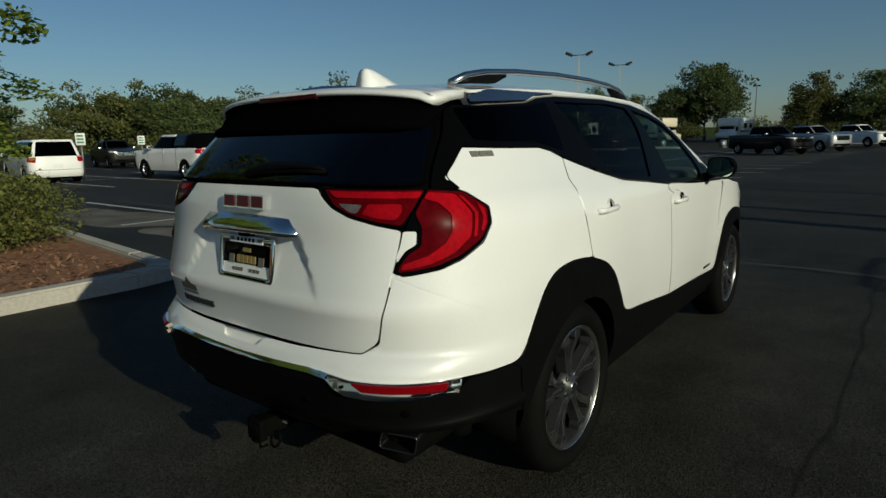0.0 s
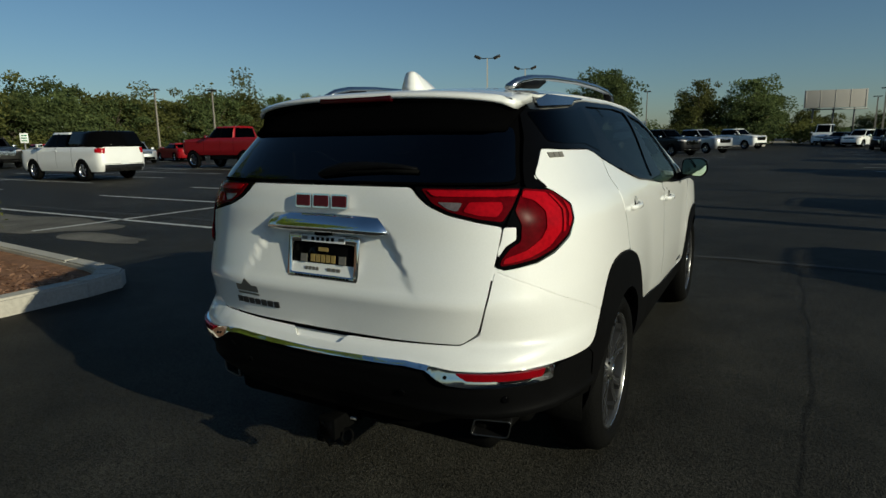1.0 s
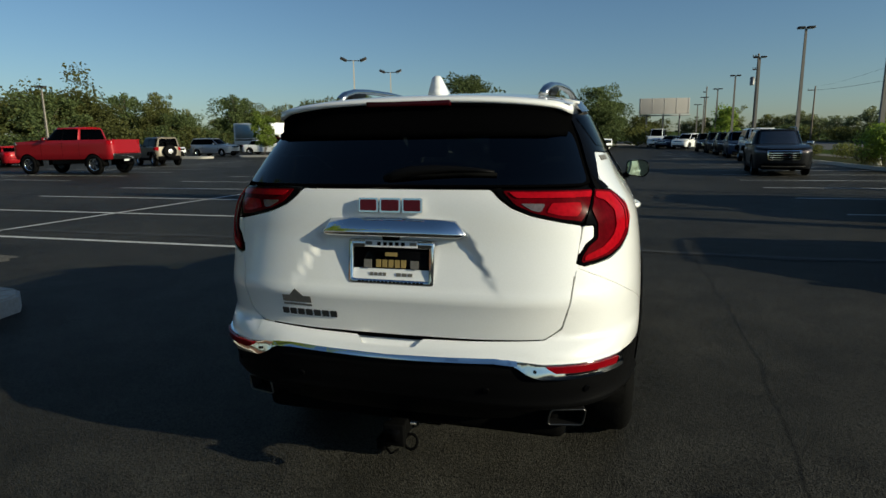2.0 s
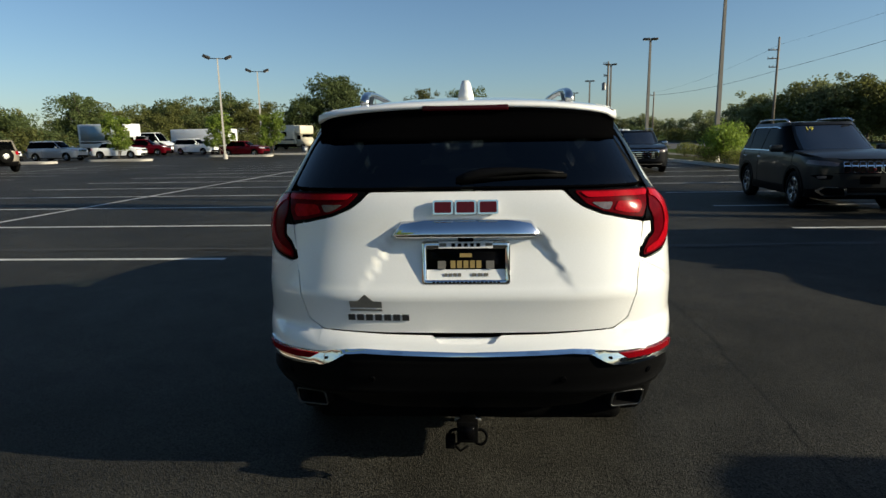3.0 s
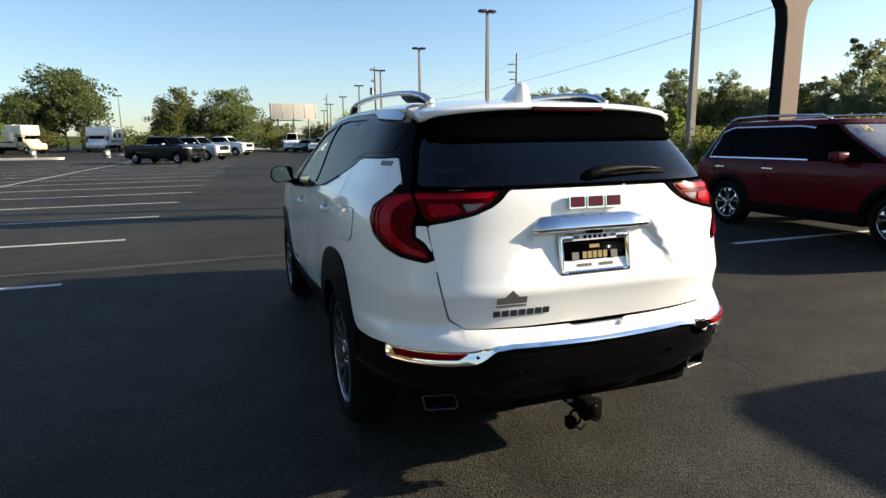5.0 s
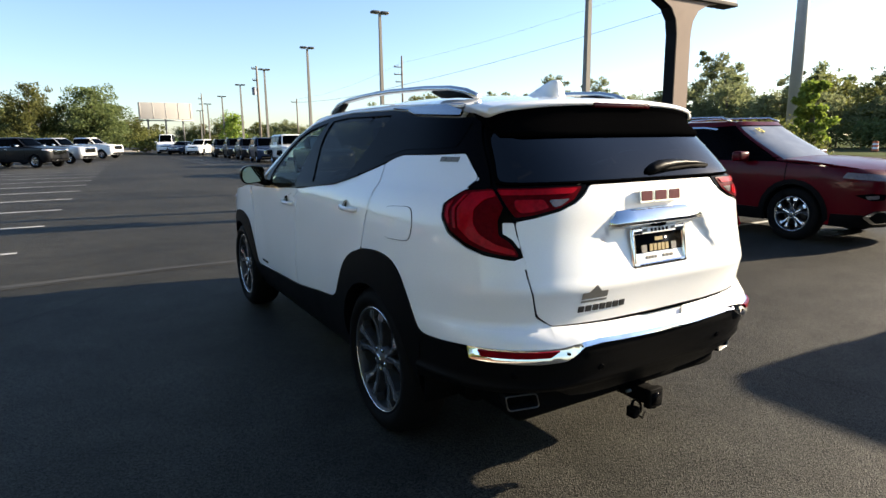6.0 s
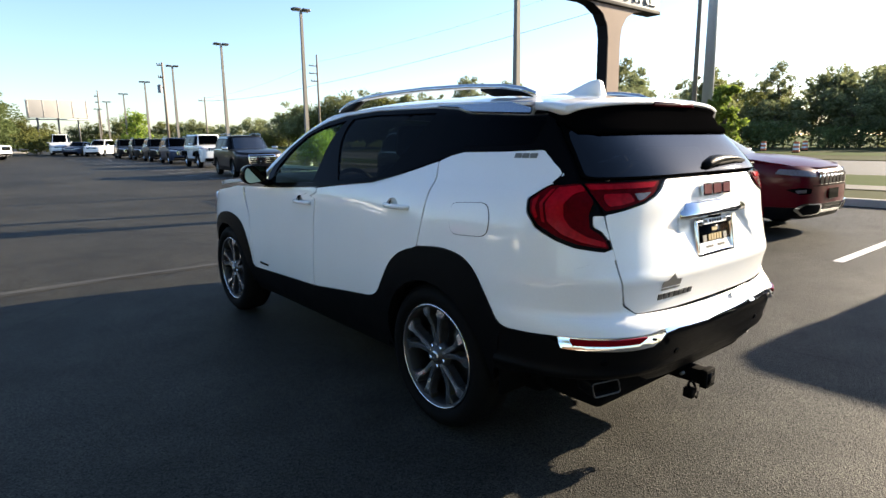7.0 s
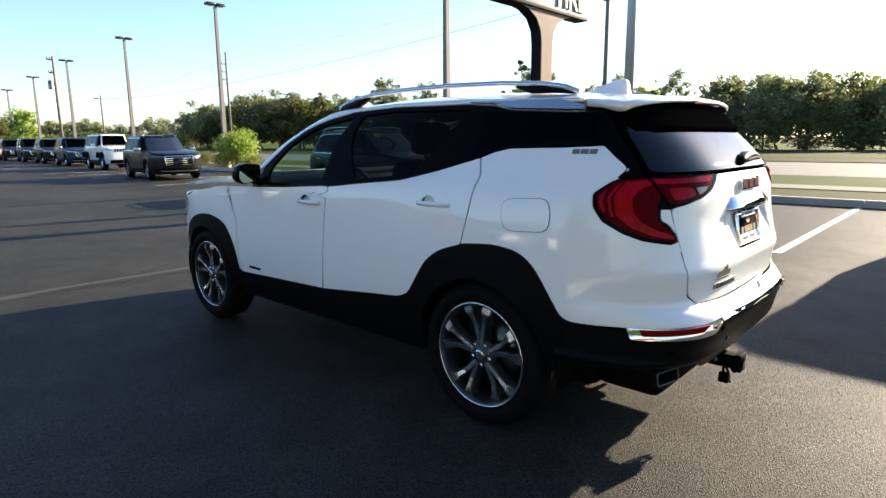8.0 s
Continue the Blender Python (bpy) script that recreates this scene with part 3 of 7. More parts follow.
# road side, going out from the lot: kerb, dry verge, footpath, green verge, road, green, dry field
STRIPS = [("verge", 11.25, 13.9, 0.10, DRY_GROUND, "dry grass verge beside the lot", "verge"), ("pavement", 13.9, 15.3, 0.12, FOOTPATH, "pale concrete footpath", "pavement"), ("verge_green", 15.3, 20.4, 0.09, GRASS_GROUND, "green mown verge by the road", "verge"),
          ("gutter", 20.4, 21.1, 0.06, FOOTPATH, "concrete gutter along the road", "pavement"), ("road", 21.1, 34.4, 0.02, ROAD_GREY, "bleached grey road", "road"), ("shoulder", 34.4, 41.5, 0.06, DRY_GROUND, "dry grass strip beyond the road", "verge"), ("median", 41.5, 49.0, 0.07, GRASS_GROUND, "green grass strip beyond the road", "verge"), ("field", 49.0, 70.0, 0.05, DRY_GROUND, "dry grass field before the trees", "verge")]
for title, x0, x1, z, material, label, category in STRIPS:
    ground_sheet(title, [x0, (x0 + x1) / 2, x1], span(-70, 150, 30), z, material, label, category)
for k in range(-16, 40):
    y = k * 3.05
    bm = box_bm(11.1, y + 0.006, -0.1, 11.25, y + 3.044, 0.15, 0.02)
    tagged(mesh_object("kerb", bm, CONCRETE, smooth=False), "pale concrete kerb stone along the lot", "kerb", "kerb stones", "structure")

# planted island with kerb
tip = [(-4.25, 1.02), (-4.07, 0.86), (-4.01, 0.5), (-4.03, -2.0), (-4.05, -14.0)]
inner_tip = [(-4.45, 0.82), (-4.27, 0.68), (-4.20, 0.4), (-4.21, -2.0), (-4.23, -14.0)]
back = [(-17.0, 2.40), (-9.0, 1.53), (-5.2, 1.13), (-4.6, 1.07)]
inner_back = [(-17.0, 2.22), (-9.0, 1.35), (-5.2, 0.95), (-4.7, 0.89)]
run, inner_run = back + tip, inner_back + inner_tip
for a, b, c, d in zip(run, run[1:], inner_run, inner_run[1:]):
    n = max(1, int(math.dist(a, b) / 2.6))
    for k in range(n):
        s, e = (k + 0.002) / n, (k + 0.998) / n
        mix = lambda p, q, t: (p[0] + (q[0] - p[0]) * t, p[1] + (q[1] - p[1]) * t)
        slab("kerb", [mix(a, b, s), mix(a, b, e), mix(c, d, e), mix(c, d, s)], -0.05, 0.155, CONCRETE, "pale concrete kerb round the planted island", "kerb", 0.02)
slab("mulch_bed", inner_run + [(-17.0, -14.0)], -0.05, 0.10, MULCH, "reddish bark mulch bed in the kerbed island", "mulch bed")

rng_ = random.Random(5)
chips = bmesh.new()
for _ in range(5200):
    x, y = -4.30 - 6.5 * rng_.random() ** 1.3, rng_.uniform(-5.5, 0.74)
    l, w = rng_.uniform(0.015, 0.045), rng_.uniform(0.008, 0.018)
    q = Euler((rng_.uniform(-0.7, 0.7), rng_.uniform(-0.7, 0.7), rng_.uniform(0, 6.3))).to_matrix()
    chips.faces.new([chips.verts.new(Vector((x, y, 0.112)) + q @ Vector((a * l, b * w, 0))) for a, b in ((-1, -1), (1, -0.7), (0.8, 1), (-0.9, 0.8))])
tagged(mesh_object("bark_chips", chips, CHIP, smooth=False), "loose reddish bark chips on the mulch bed", "mulch", kind="stuff")


# ---- stall lines ----
def stall_line(x0, y0, x1, y1, width=0.11):
    d = Vector((x1 - x0, y1 - y0))
    n = Vector((-d.y, d.x)).normalized() * width / 2
    pieces = max(1, int(d.length / 3))
    bm = bmesh.new()
    rows = []
    for k in range(pieces + 1):
        p = Vector((x0, y0)) + d * k / pieces
        rows.append([bm.verts.new((p.x + s * n.x, p.y + s * n.y, 0.005 + rise(p.x, p.y))) for s in (-1, 1)])
    for a, b in zip(rows, rows[1:]):
        bm.faces.new((a[0], a[1], b[1], b[0]))
    bmesh.ops.recalc_face_normals(bm, faces=bm.faces)
    if bm.faces[:][0].normal.z < 0:
        bmesh.ops.reverse_faces(bm, faces=bm.faces)
    tagged(mesh_object("stall_line", bm, LINE_WHITE, smooth=False), "worn white painted stall line on asphalt", "road marking", "stall lines", "structure")


for k in range(17):
    y = 4.03 + 2.93 * k
    stall_line(-14.6, y + 0.18, -2.73 + 0.06 * (y - 9.7), y)
stall_line(-9.1, 2.6, -8.5, 52.0)
for k in range(13):
    stall_line(-31.6, 1.6 + 2.93 * k, -20.0, 1.4 + 2.93 * k)
stall_line(-26.0, 1.5, -25.6, 38.0)
for k in range(8):
    stall_line(-48.0, 12.0 + 2.93 * k, -37.5, 12.0 + 2.93 * k)
for k in range(-2, 20):
    if k != 12:
        stall_line(4.92, 0.06 + 3.03 * k, 11.0, 0.06 + 3.03 * k)
# bleached, worn patches of asphalt beside the island
WORN = mottled("bleached worn asphalt", (0.20, 0.19, 0.17), 0.9, 0.0, 0.3, 1.4, 40.0, 0.3, second=(0.045, 0.043, 0.04), spec=0.05)
for cx, cy, rx, ry, seed in ((-10.5, 3.2, 2.6, 0.72, 3), (-7.4, 2.65, 1.1, 0.28, 8)):
    bm = bmesh.new()
    ring = []
    for k in range(40):
        a = 2 * math.pi * k / 40
        q = 1 + 0.45 * noise.noise((math.cos(a) * 1.5, math.sin(a) * 1.5, seed))
        ring.append(bm.verts.new((cx + rx * q * math.cos(a), cy + ry * q * math.sin(a), 0.0035)))
    bm.faces.new(ring)
    tagged(mesh_object("worn_patch", bm, WORN, smooth=False), "pale bleached patch of worn asphalt", "stain", "", "structure")
# tar-sealed seams across the lot
TAR = mottled("sandy seam", (0.0265, 0.0255, 0.0215), 0.8, 0.0, 0.3, 3.0, 60.0, 0.2)
for y0, x0, x1, seed in ((4.72, -14.0, 9.0, 1), (17.5, -12.0, 9.0, 2)):
    bm = bmesh.new()
    rows = []
    for k in range(60):
        x = x0 + (x1 - x0) * k / 59
        y = y0 + 0.12 * noise.noise((x * 0.5, seed, 0)) + 0.03 * noise.noise((x * 3, seed, 1))
        w = 0.085 + 0.05 * abs(noise.noise((x * 2, seed, 5)))
        rows.append([bm.verts.new((x, y + s * w, 0.004)) for s in (-1, 1)])
    for a, b in zip(rows, rows[1:]):
        bm.faces.new((a[1], a[0], b[0], b[1]))
    tagged(mesh_object("pavement_seam", bm, TAR, smooth=False), "pale sandy seam across the asphalt", "seam", "", "structure")
    # an open crack wanders along the seam, widening and closing
    bm = bmesh.new()
    for k in range(150):
        ends = []
        for x in (x0 + (x1 - x0) * k / 150, x0 + (x1 - x0) * (k + 1) / 150):
            y = y0 - 0.045 + 0.12 * noise.noise((x * 0.5, seed, 0)) + 0.03 * noise.noise((x * 3, seed, 1)) + 0.02 * noise.noise((x * 9, seed, 2))
            w = max(0.0, 0.010 + 0.016 * noise.noise((x * 1.3, seed, 7)))
            ends.append([(x, y + q * w, 0.007) for q in (-1, 1)])
        if ends[0][0] != ends[0][1] and ends[1][0] != ends[1][1]:
            bm.faces.new([bm.verts.new(p) for p in (ends[0][1], ends[0][0], ends[1][0], ends[1][1])])
    tagged(mesh_object("pavement_crack", bm, DARK, smooth=False), "dark open crack along the sandy seam", "crack", "", "structure")


# ---- plants ----
def leaf_cloud(bm, centre, radius, count, size, rng, squash=0.8, core=0.55):
    for _ in range(count):
        v = Vector((rng.gauss(0, 1), rng.gauss(0, 1), rng.gauss(0, 1)))
        v = v.normalized() * radius * (core + (1 - core) * rng.random() ** 0.5) * rng.uniform(0.85, 1.2)
        p = Vector(centre) + Vector((v.x, v.y, v.z * squash))
        q = Euler((rng.uniform(-1.2, 1.2), rng.uniform(-1.2, 1.2), rng.uniform(0, 6.3))).to_matrix()
        s = size * rng.uniform(0.5, 1.3)
        a, b, c, d = (q @ Vector(k) for k in ((-s * 0.5, -s, 0), (s * 0.5, -s * 0.3, s * 0.12), (s * 0.1, s, 0), (-s * 0.55, s * 0.2, s * 0.12)))
        bm.faces.new([bm.verts.new(p + k) for k in (a, b, c, d)])


def tree(label, height, spread, leaf, seed, clumps=22, per=70, leaf_size=0.16, trunk=0.16, bare=0.35, lean=0.0, flat=0.7, tufts=0):
    """A trunk that forks into limbs; the crown is made of uneven sprays of leaves round the limbs' ends, with some tufts standing out of it."""
    rng = random.Random(seed)
    t = thing("tree", label, "tree", "trees round the lot")
    top = height * 0.80
    stem = [(0, 0, -0.1), (lean * 0.3 + rng.uniform(-0.1, 0.1), 0, height * bare * 0.6), (lean * 0.6 + rng.uniform(-0.2, 0.2), rng.uniform(-0.2, 0.2), height * bare), (lean + rng.uniform(-0.3, 0.3), rng.uniform(-0.3, 0.3), top)]
    limbs = [tube(stem, trunk, 8, 0.3)]
    crown = bmesh.new()
    n_main = max(3, clumps // 5)
    mains = []
    for k in range(n_main):
        a = 2.4 * k + rng.uniform(-0.6, 0.6)
        f = (k + rng.random()) / n_main
        r = spread * rng.uniform(0.45, 0.95) * (1 - 0.55 * f)
        end = Vector((lean * (0.5 + 0.5 * f) + r * math.cos(a), r * math.sin(a), height * (bare + (0.90 - bare) * (0.25 + 0.75 * f) * rng.uniform(0.85, 1.08))))
        z0 = height * max(bare * 0.8, bare + (0.55 - bare) * f)
        mains.append((end, spread * rng.uniform(0.30, 0.46)))
        limbs.append(tube([(lean * z0 / height, 0, z0), (end.x * 0.5, end.y * 0.5, (z0 + end.z) / 2 + 0.12), tuple(end)], trunk * 0.42, 6, 0.3))
    for k in range(clumps):
        end, r = mains[k % n_main]
        c = end + Vector((rng.gauss(0, r * 0.8), rng.gauss(0, r * 0.8), rng.gauss(0, r * 0.5)))
        leaf_cloud(crown, c, r * rng.uniform(0.45, 1.0), int(per * rng.uniform(0.6, 1.4)), leaf_size, rng, flat, 0.25)
    for k in range(tufts):
        a = rng.uniform(0, 6.28)
        r = spread * rng.uniform(0.0, 0.7)
        c = Vector((lean + r * math.cos(a), r * math.sin(a), height * rng.uniform(0.84, 0.99)))
        limbs.append(tube([(lean, 0, height * 0.6), (c.x * 0.8, c.y * 0.8, height * 0.82), tuple(c)], trunk * 0.2, 5, 0.4))
        leaf_cloud(crown, c, spread * rng.uniform(0.15, 0.24), per * 2 // 3, leaf_size * 0.8, rng, 0.6, 0.2)
    part("trunk", join(*limbs), BARK, t)
    part("crown", crown, leaf, t, smooth=False)
    return t


def shrub(label, height, radius, leaf, seed, count=1500, leaf_size=0.045, lobes=9, category="shrub"):
    rng = random.Random(seed)
    t = thing("shrub", label, category)
    crown, stems = bmesh.new(), []
    for k in range(lobes):
        a = 2.4 * k
        r = radius * 0.62 * math.sqrt((k + 0.5) / lobes)
        c = (r * math.cos(a), r * math.sin(a), height * rng.uniform(0.42, 0.62))
        leaf_cloud(crown, c, min(radius * 0.48, height * 0.46), count // lobes, leaf_size, rng, 0.95)
        stems.append(tube([(0.1 * math.cos(a), 0.1 * math.sin(a), -0.05), (c[0] * 0.6, c[1] * 0.6, c[2] * 0.5), c], 0.015, 5, 0.5))
    part("stem", join(*stems), BARK, t)
    part("foliage", crown, leaf, t, smooth=False)
    return t


def spread_trees(kinds, line, step, depth, seed, scale=(0.8, 1.2)):
    """Copies of the kinds along a line in plan, some rows deep."""
    rng = random.Random(seed)
    for (x0, y0), (x1, y1) in zip(line, line[1:]):
        n = max(1, int(math.hypot(x1 - x0, y1 - y0) / step))
        for k in range(n):
            for row in range(depth):
                f = (k + rng.random()) / n
                nx, ny = (y1 - y0), -(x1 - x0)
                ln = math.hypot(nx, ny)
                off = (row * 4.5 + rng.uniform(-1.2, 1.2)) * SIDE
                x, y = x0 + (x1 - x0) * f - nx / ln * off, y0 + (y1 - y0) * f - ny / ln * off
                s = rng.uniform(*scale) * (1 + 0.12 * row)
                yield copy_thing(rng.choice(kinds), pose(x, y, rise(x, y) - 0.1, 0, 0, rng.uniform(0, 360)) @ Matrix.Diagonal((s, s, s * rng.uniform(0.85, 1.15), 1)))


KINDS_LEFT = [tree("broad olive oak with a spreading crown", 5.6, 4.3, LEAF_OLIVE if i != 1 else LEAF_DEEP, 10 + i, 60, 105, 0.16, 0.2, 0.22, 0.0, 0.55) for i in range(4)]
KINDS_BACK = [tree("tall dark green tree with an uneven crown", 8.0, 3.4, LEAF_DEEP if i else LEAF_OLIVE, 20 + i, 60, 100, 0.175, 0.2, 0.16, 0.4 * (i - 1), 0.75, 4) for i in range(3)]
KINDS_PINE = [tree("thin tree with a high sparse crown", 9.6, 1.8, LEAF_ROAD, 30 + i, 30, 60, 0.16, 0.13, 0.42, 0.5 * (i - 1), 0.7, 1) for i in range(3)]
KINDS_ROAD = [tree("dense green roadside tree", 7.0, 3.9, LEAF_ROAD if i != 1 else LEAF_OLIVE, 40 + i, 60, 90, 0.19, 0.18, 0.10, 0.0, 0.75, 4) for i in range(3)]
for i, k in enumerate(KINDS_LEFT + KINDS_BACK + KINDS_PINE + KINDS_ROAD):
    k.matrix_basis = pose(-92 + 5 * i, 128 + (i % 3) * 4, rise(-92 + 5 * i, 128) - 0.1) if i < 7 else pose(82 + (i % 3), -20 + 6 * i, -0.1)


def under(kinds, line, step, seed):
    rng = random.Random(seed)
    for (x0, y0), (x1, y1) in zip(line, line[1:]):
        n = max(1, int(math.hypot(x1 - x0, y1 - y0) / step))
        for k in range(n):
            f = (k + rng.random()) / n
            x, y = x0 + (x1 - x0) * f + rng.uniform(-1, 1), y0 + (y1 - y0) * f + rng.uniform(-1, 1)
            s = rng.uniform(0.8, 1.3)
            copy_thing(rng.choice(kinds), pose(x, y, rise(x, y) - 0.1, 0, 0, rng.uniform(0, 360)) @ Matrix.Diagonal((s, s, s, 1)))


SIDE = 1
list(spread_trees(KINDS_LEFT, [(-68, -16), (-64, 10), (-60, 30)], 4.4, 2, 1, (0.82, 1.02)))
list(spread_trees(KINDS_LEFT, [(-60, 30), (-52, 52)], 4.2, 2, 18, (0.92, 1.1)))
list(spread_trees(KINDS_BACK + KINDS_LEFT[:2], [(-52, 52), (-46, 74), (-34, 90)], 4.8, 2, 2, (0.66, 0.98)))
list(spread_trees(KINDS_BACK, [(-34, 90), (-24, 93)], 4.4, 2, 13, (0.62, 0.9)))
list(spread_trees(KINDS_BACK[1:], [(-24, 93), (-18.5, 95)], 2.8, 1, 19, (1.12, 1.3)))
list(spread_trees(KINDS_BACK, [(-16.5, 97), (-9, 96)], 4.0, 1, 23, (0.55, 0.8)))
list(spread_trees(KINDS_BACK, [(-9.0, 79.0), (-4.5, 78.5), (0.0, 78.0), (2.4, 78.5)], 3.4, 2, 12, (0.64, 0.9)))
SIDE = -1
for line_, sizes, seed_ in (([(84, -34), (76, 0)], (0.98, 1.2), 4), ([(76, 0), (70, 22)], (0.95, 1.15), 14), ([(70, 22), (66, 50)], (0.72, 0.95), 15), ([(66, 50), (62, 84)], (0.8, 1.08), 16), ([(62, 84), (54, 108)], (0.85, 1.15), 17)):
    list(spread_trees(KINDS_ROAD, line_, 4.4, 2, seed_, sizes))
list(spread_trees(KINDS_PINE, [(86, -20), (76, 10)], 7.5, 1, 5, (0.74, 0.92)))
list(spread_trees(KINDS_PINE, [(74, 12), (68, 36), (64, 60)], 5.0, 1, 8, (0.8, 1.0)))
list(spread_trees(KINDS_PINE, [(64, 74), (60, 90)], 6.0, 1, 6, (1.05, 1.2)))
list(spread_trees(KINDS_ROAD, [(52, 116), (34, 140), (12, 152), (-8, 150)], 3.6, 1, 7, (0.6, 0.9)))
for x_, y_, k_ in ((73.3, 50.3, 1.42), (77.9, 50.8, 1.32), (71.8, 45.5, 1.09), (77.1, 55.3, 1.25), (72.7, 35.9, 1.07), (77.3, 35.7, 0.97), (76.7, 41.2, 1.03), (60.3, 69.2, 1.18), (66.0, 63.8, 1.12), (63.8, 72.7, 1.19), (75.4, 22.3, 0.98), (78.4, 19.2, 0.96), (73.2, 22.8, 0.84), (73.7, 21.9, 0.83)):
    copy_thing(KINDS_PINE[int(x_) % 3], pose(x_, y_, 0.0, 0, 0, 37 * x_) @ Matrix.Diagonal((k_ * 0.95, k_ * 0.95, k_, 1)))
for i, (x_, y_, k_) in enumerate(((48.9, 109.4, 0.98), (49.6, 106.0, 1.0), (49.4, 104.3, 1.04), (50.4, 101.3, 1.18), (52.1, 98.1, 1.24), (54.1, 94.6, 1.32), (55.7, 91.3, 1.34), (57.5, 87.7, 1.30))):
    copy_thing(KINDS_ROAD[i % 3], pose(x_, y_, rise(x_, y_) - 0.1, 0, 0, 61 * i) @ Matrix.Diagonal((k_, k_, k_, 1)))
UNDER = [shrub("dark green undergrowth bush", 2.6, 2.4, LEAF_DEEP if i else LEAF_OLIVE, 60 + i, 1100, 0.16, 10) for i in range(2)]
for i, k in enumerate(UNDER):
    k.matrix_basis = pose(-70 + 6 * i, 60, rise(-70, 60) - 0.05)
under(UNDER, [(-63, -16), (-60, 10), (-56, 32), (-49, 52), (-42, 72), (-30, 86), (-12, 93), (0, 97)], 3.2, 8)
under(UNDER, [(-8, 77), (-3, 77), (4.2, 77.5)], 2.2, 10)
under(UNDER, [(16, 104), (34, 116), (52, 112)], 2.6, 11)
under(UNDER, [(80, -34), (72, 0), (66, 22), (62, 50), (58, 84)], 3.2, 9)
# single trees and shrubs
island_tree = tree("leafy young tree on the mulch island", 5.4, 1.9, LEAF_FRESH, 51, 80, 100, 0.08, 0.08, 0.26, 0.0, 0.8, 8)
island_tree.matrix_basis = pose(-9.7, -0.1, 0.08)
copy_thing(island_tree, pose(-13.4, 0.9, 0.08, 0, 0, 120) @ Matrix.Diagonal((0.85, 0.85, 0.55, 1)))
# four unseen extra trees, added to darken western reflections and skylight on the car
for x, y, k in ((-9.4, -4.8, 1.35), (-12.6, -7.6, 1.5), (-8.6, -9.8, 1.4), (-14.0, -12.4, 1.5)):
    copy_thing(island_tree, pose(x, y, 0.08, 0, 0, 47 * y) @ Matrix.Diagonal((k, k, k, 1)))
for i, (x, y, h) in enumerate(((-28.5, 44.1, 1.0), (-23.4, 52.0, 1.05), (-19.8, 55.8, 1.1), (13.2, 71.0, 1.25))):
    if i == 0:
        small_tree = tree("small light green tree in a kerbed island", 4.0, 1.25, LEAF_FRESH, 52, 40, 90, 0.10, 0.07, 0.06, 0.0, 1.1)
        small_tree.matrix_basis = pose(x, y, rise(x, y))
    else:
        copy_thing(small_tree, pose(x, y, rise(x, y), 0, 0, 70 * i) @ Matrix.Diagonal((h, h, h, 1)))
b = shrub("rounded green shrub with reddish shoots on the mulch bed", 1.0, 1.2, LEAF_SHRUB, 71, 11000, 0.030, 16)
b.matrix_basis = pose(-7.6, 0.30, 0.06)
copy_thing(b, pose(-10.2, 0.2, 0.06, 0, 0, 130))
bush = shrub("bright green bush by the lamp post", 1.75, 1.15, LEAF_FRESH, 72, 4200, 0.06, 12)
bush.matrix_basis = pose(11.62, 25.1, 0.08) @ Matrix.Diagonal((0.95, 0.95, 1.22, 1))
for k, (x, y, s) in enumerate(((12.6, 14.6, 1.0), (12.9, 16.4, 0.8), (13.4, 18.8, 0.75), (11.55, 23.6, 0.62), (11.5, 26.2, 0.7), (13.2, 28.8, 0.8), (13.0, 31.5, 0.7), (13.4, 35.0, 0.8), (13.2, 39.5, 0.7), (13.3, 46, 0.8))):
    if k == 0:
        low = shrub("low olive verge shrub", 1.15, 1.0, LEAF_SHRUB, 73, 1700, 0.055, 9)
        low.matrix_basis = pose(x, y, 0.08)
    else:
        copy_thing(low, pose(x, y, 0.08, 0, 0, 50 * k) @ Matrix.Diagonal((s, s, s, 1)))
hedge = shrub("dense dark green hedge shrub on the verge", 1.9, 1.35, LEAF_SHRUB, 74, 3600, 0.06, 14)
hedge.matrix_basis = pose(12.7, 8.6, 0.08)
for k, (x, y) in enumerate(((12.9, 10.4), (12.6, 12.2), (13.0, 6.9), (13.5, 9.6), (13.6, 11.4))):
    copy_thing(hedge, pose(x, y, 0.08, 0, 0, 80 * k + 40) @ Matrix.Diagonal((1, 1, 0.9 + 0.06 * (k % 3), 1)))
sapling = tree("slim bright green sapling on the verge", 2.9, 0.42, LEAF_FRESH, 53, 60, 85, 0.055, 0.035, 0.15, 0.0, 0.9)
sapling.matrix_basis = pose(14.0, 5.82, 0.08)
copy_thing(hedge, pose(13.3, 5.85, 0.08, 0, 0, 200) @ Matrix.Diagonal((0.72, 0.66, 0.88, 1)))
copy_thing(hedge, pose(13.7, 7.0, 0.08, 0, 0, 20) @ Matrix.Diagonal((0.85, 0.85, 1.05, 1)))
copy_thing(sapling, pose(13.2, 13.8, 0.08, 0, 0, 90) @ Matrix.Diagonal((0.8, 0.8, 0.85, 1)))


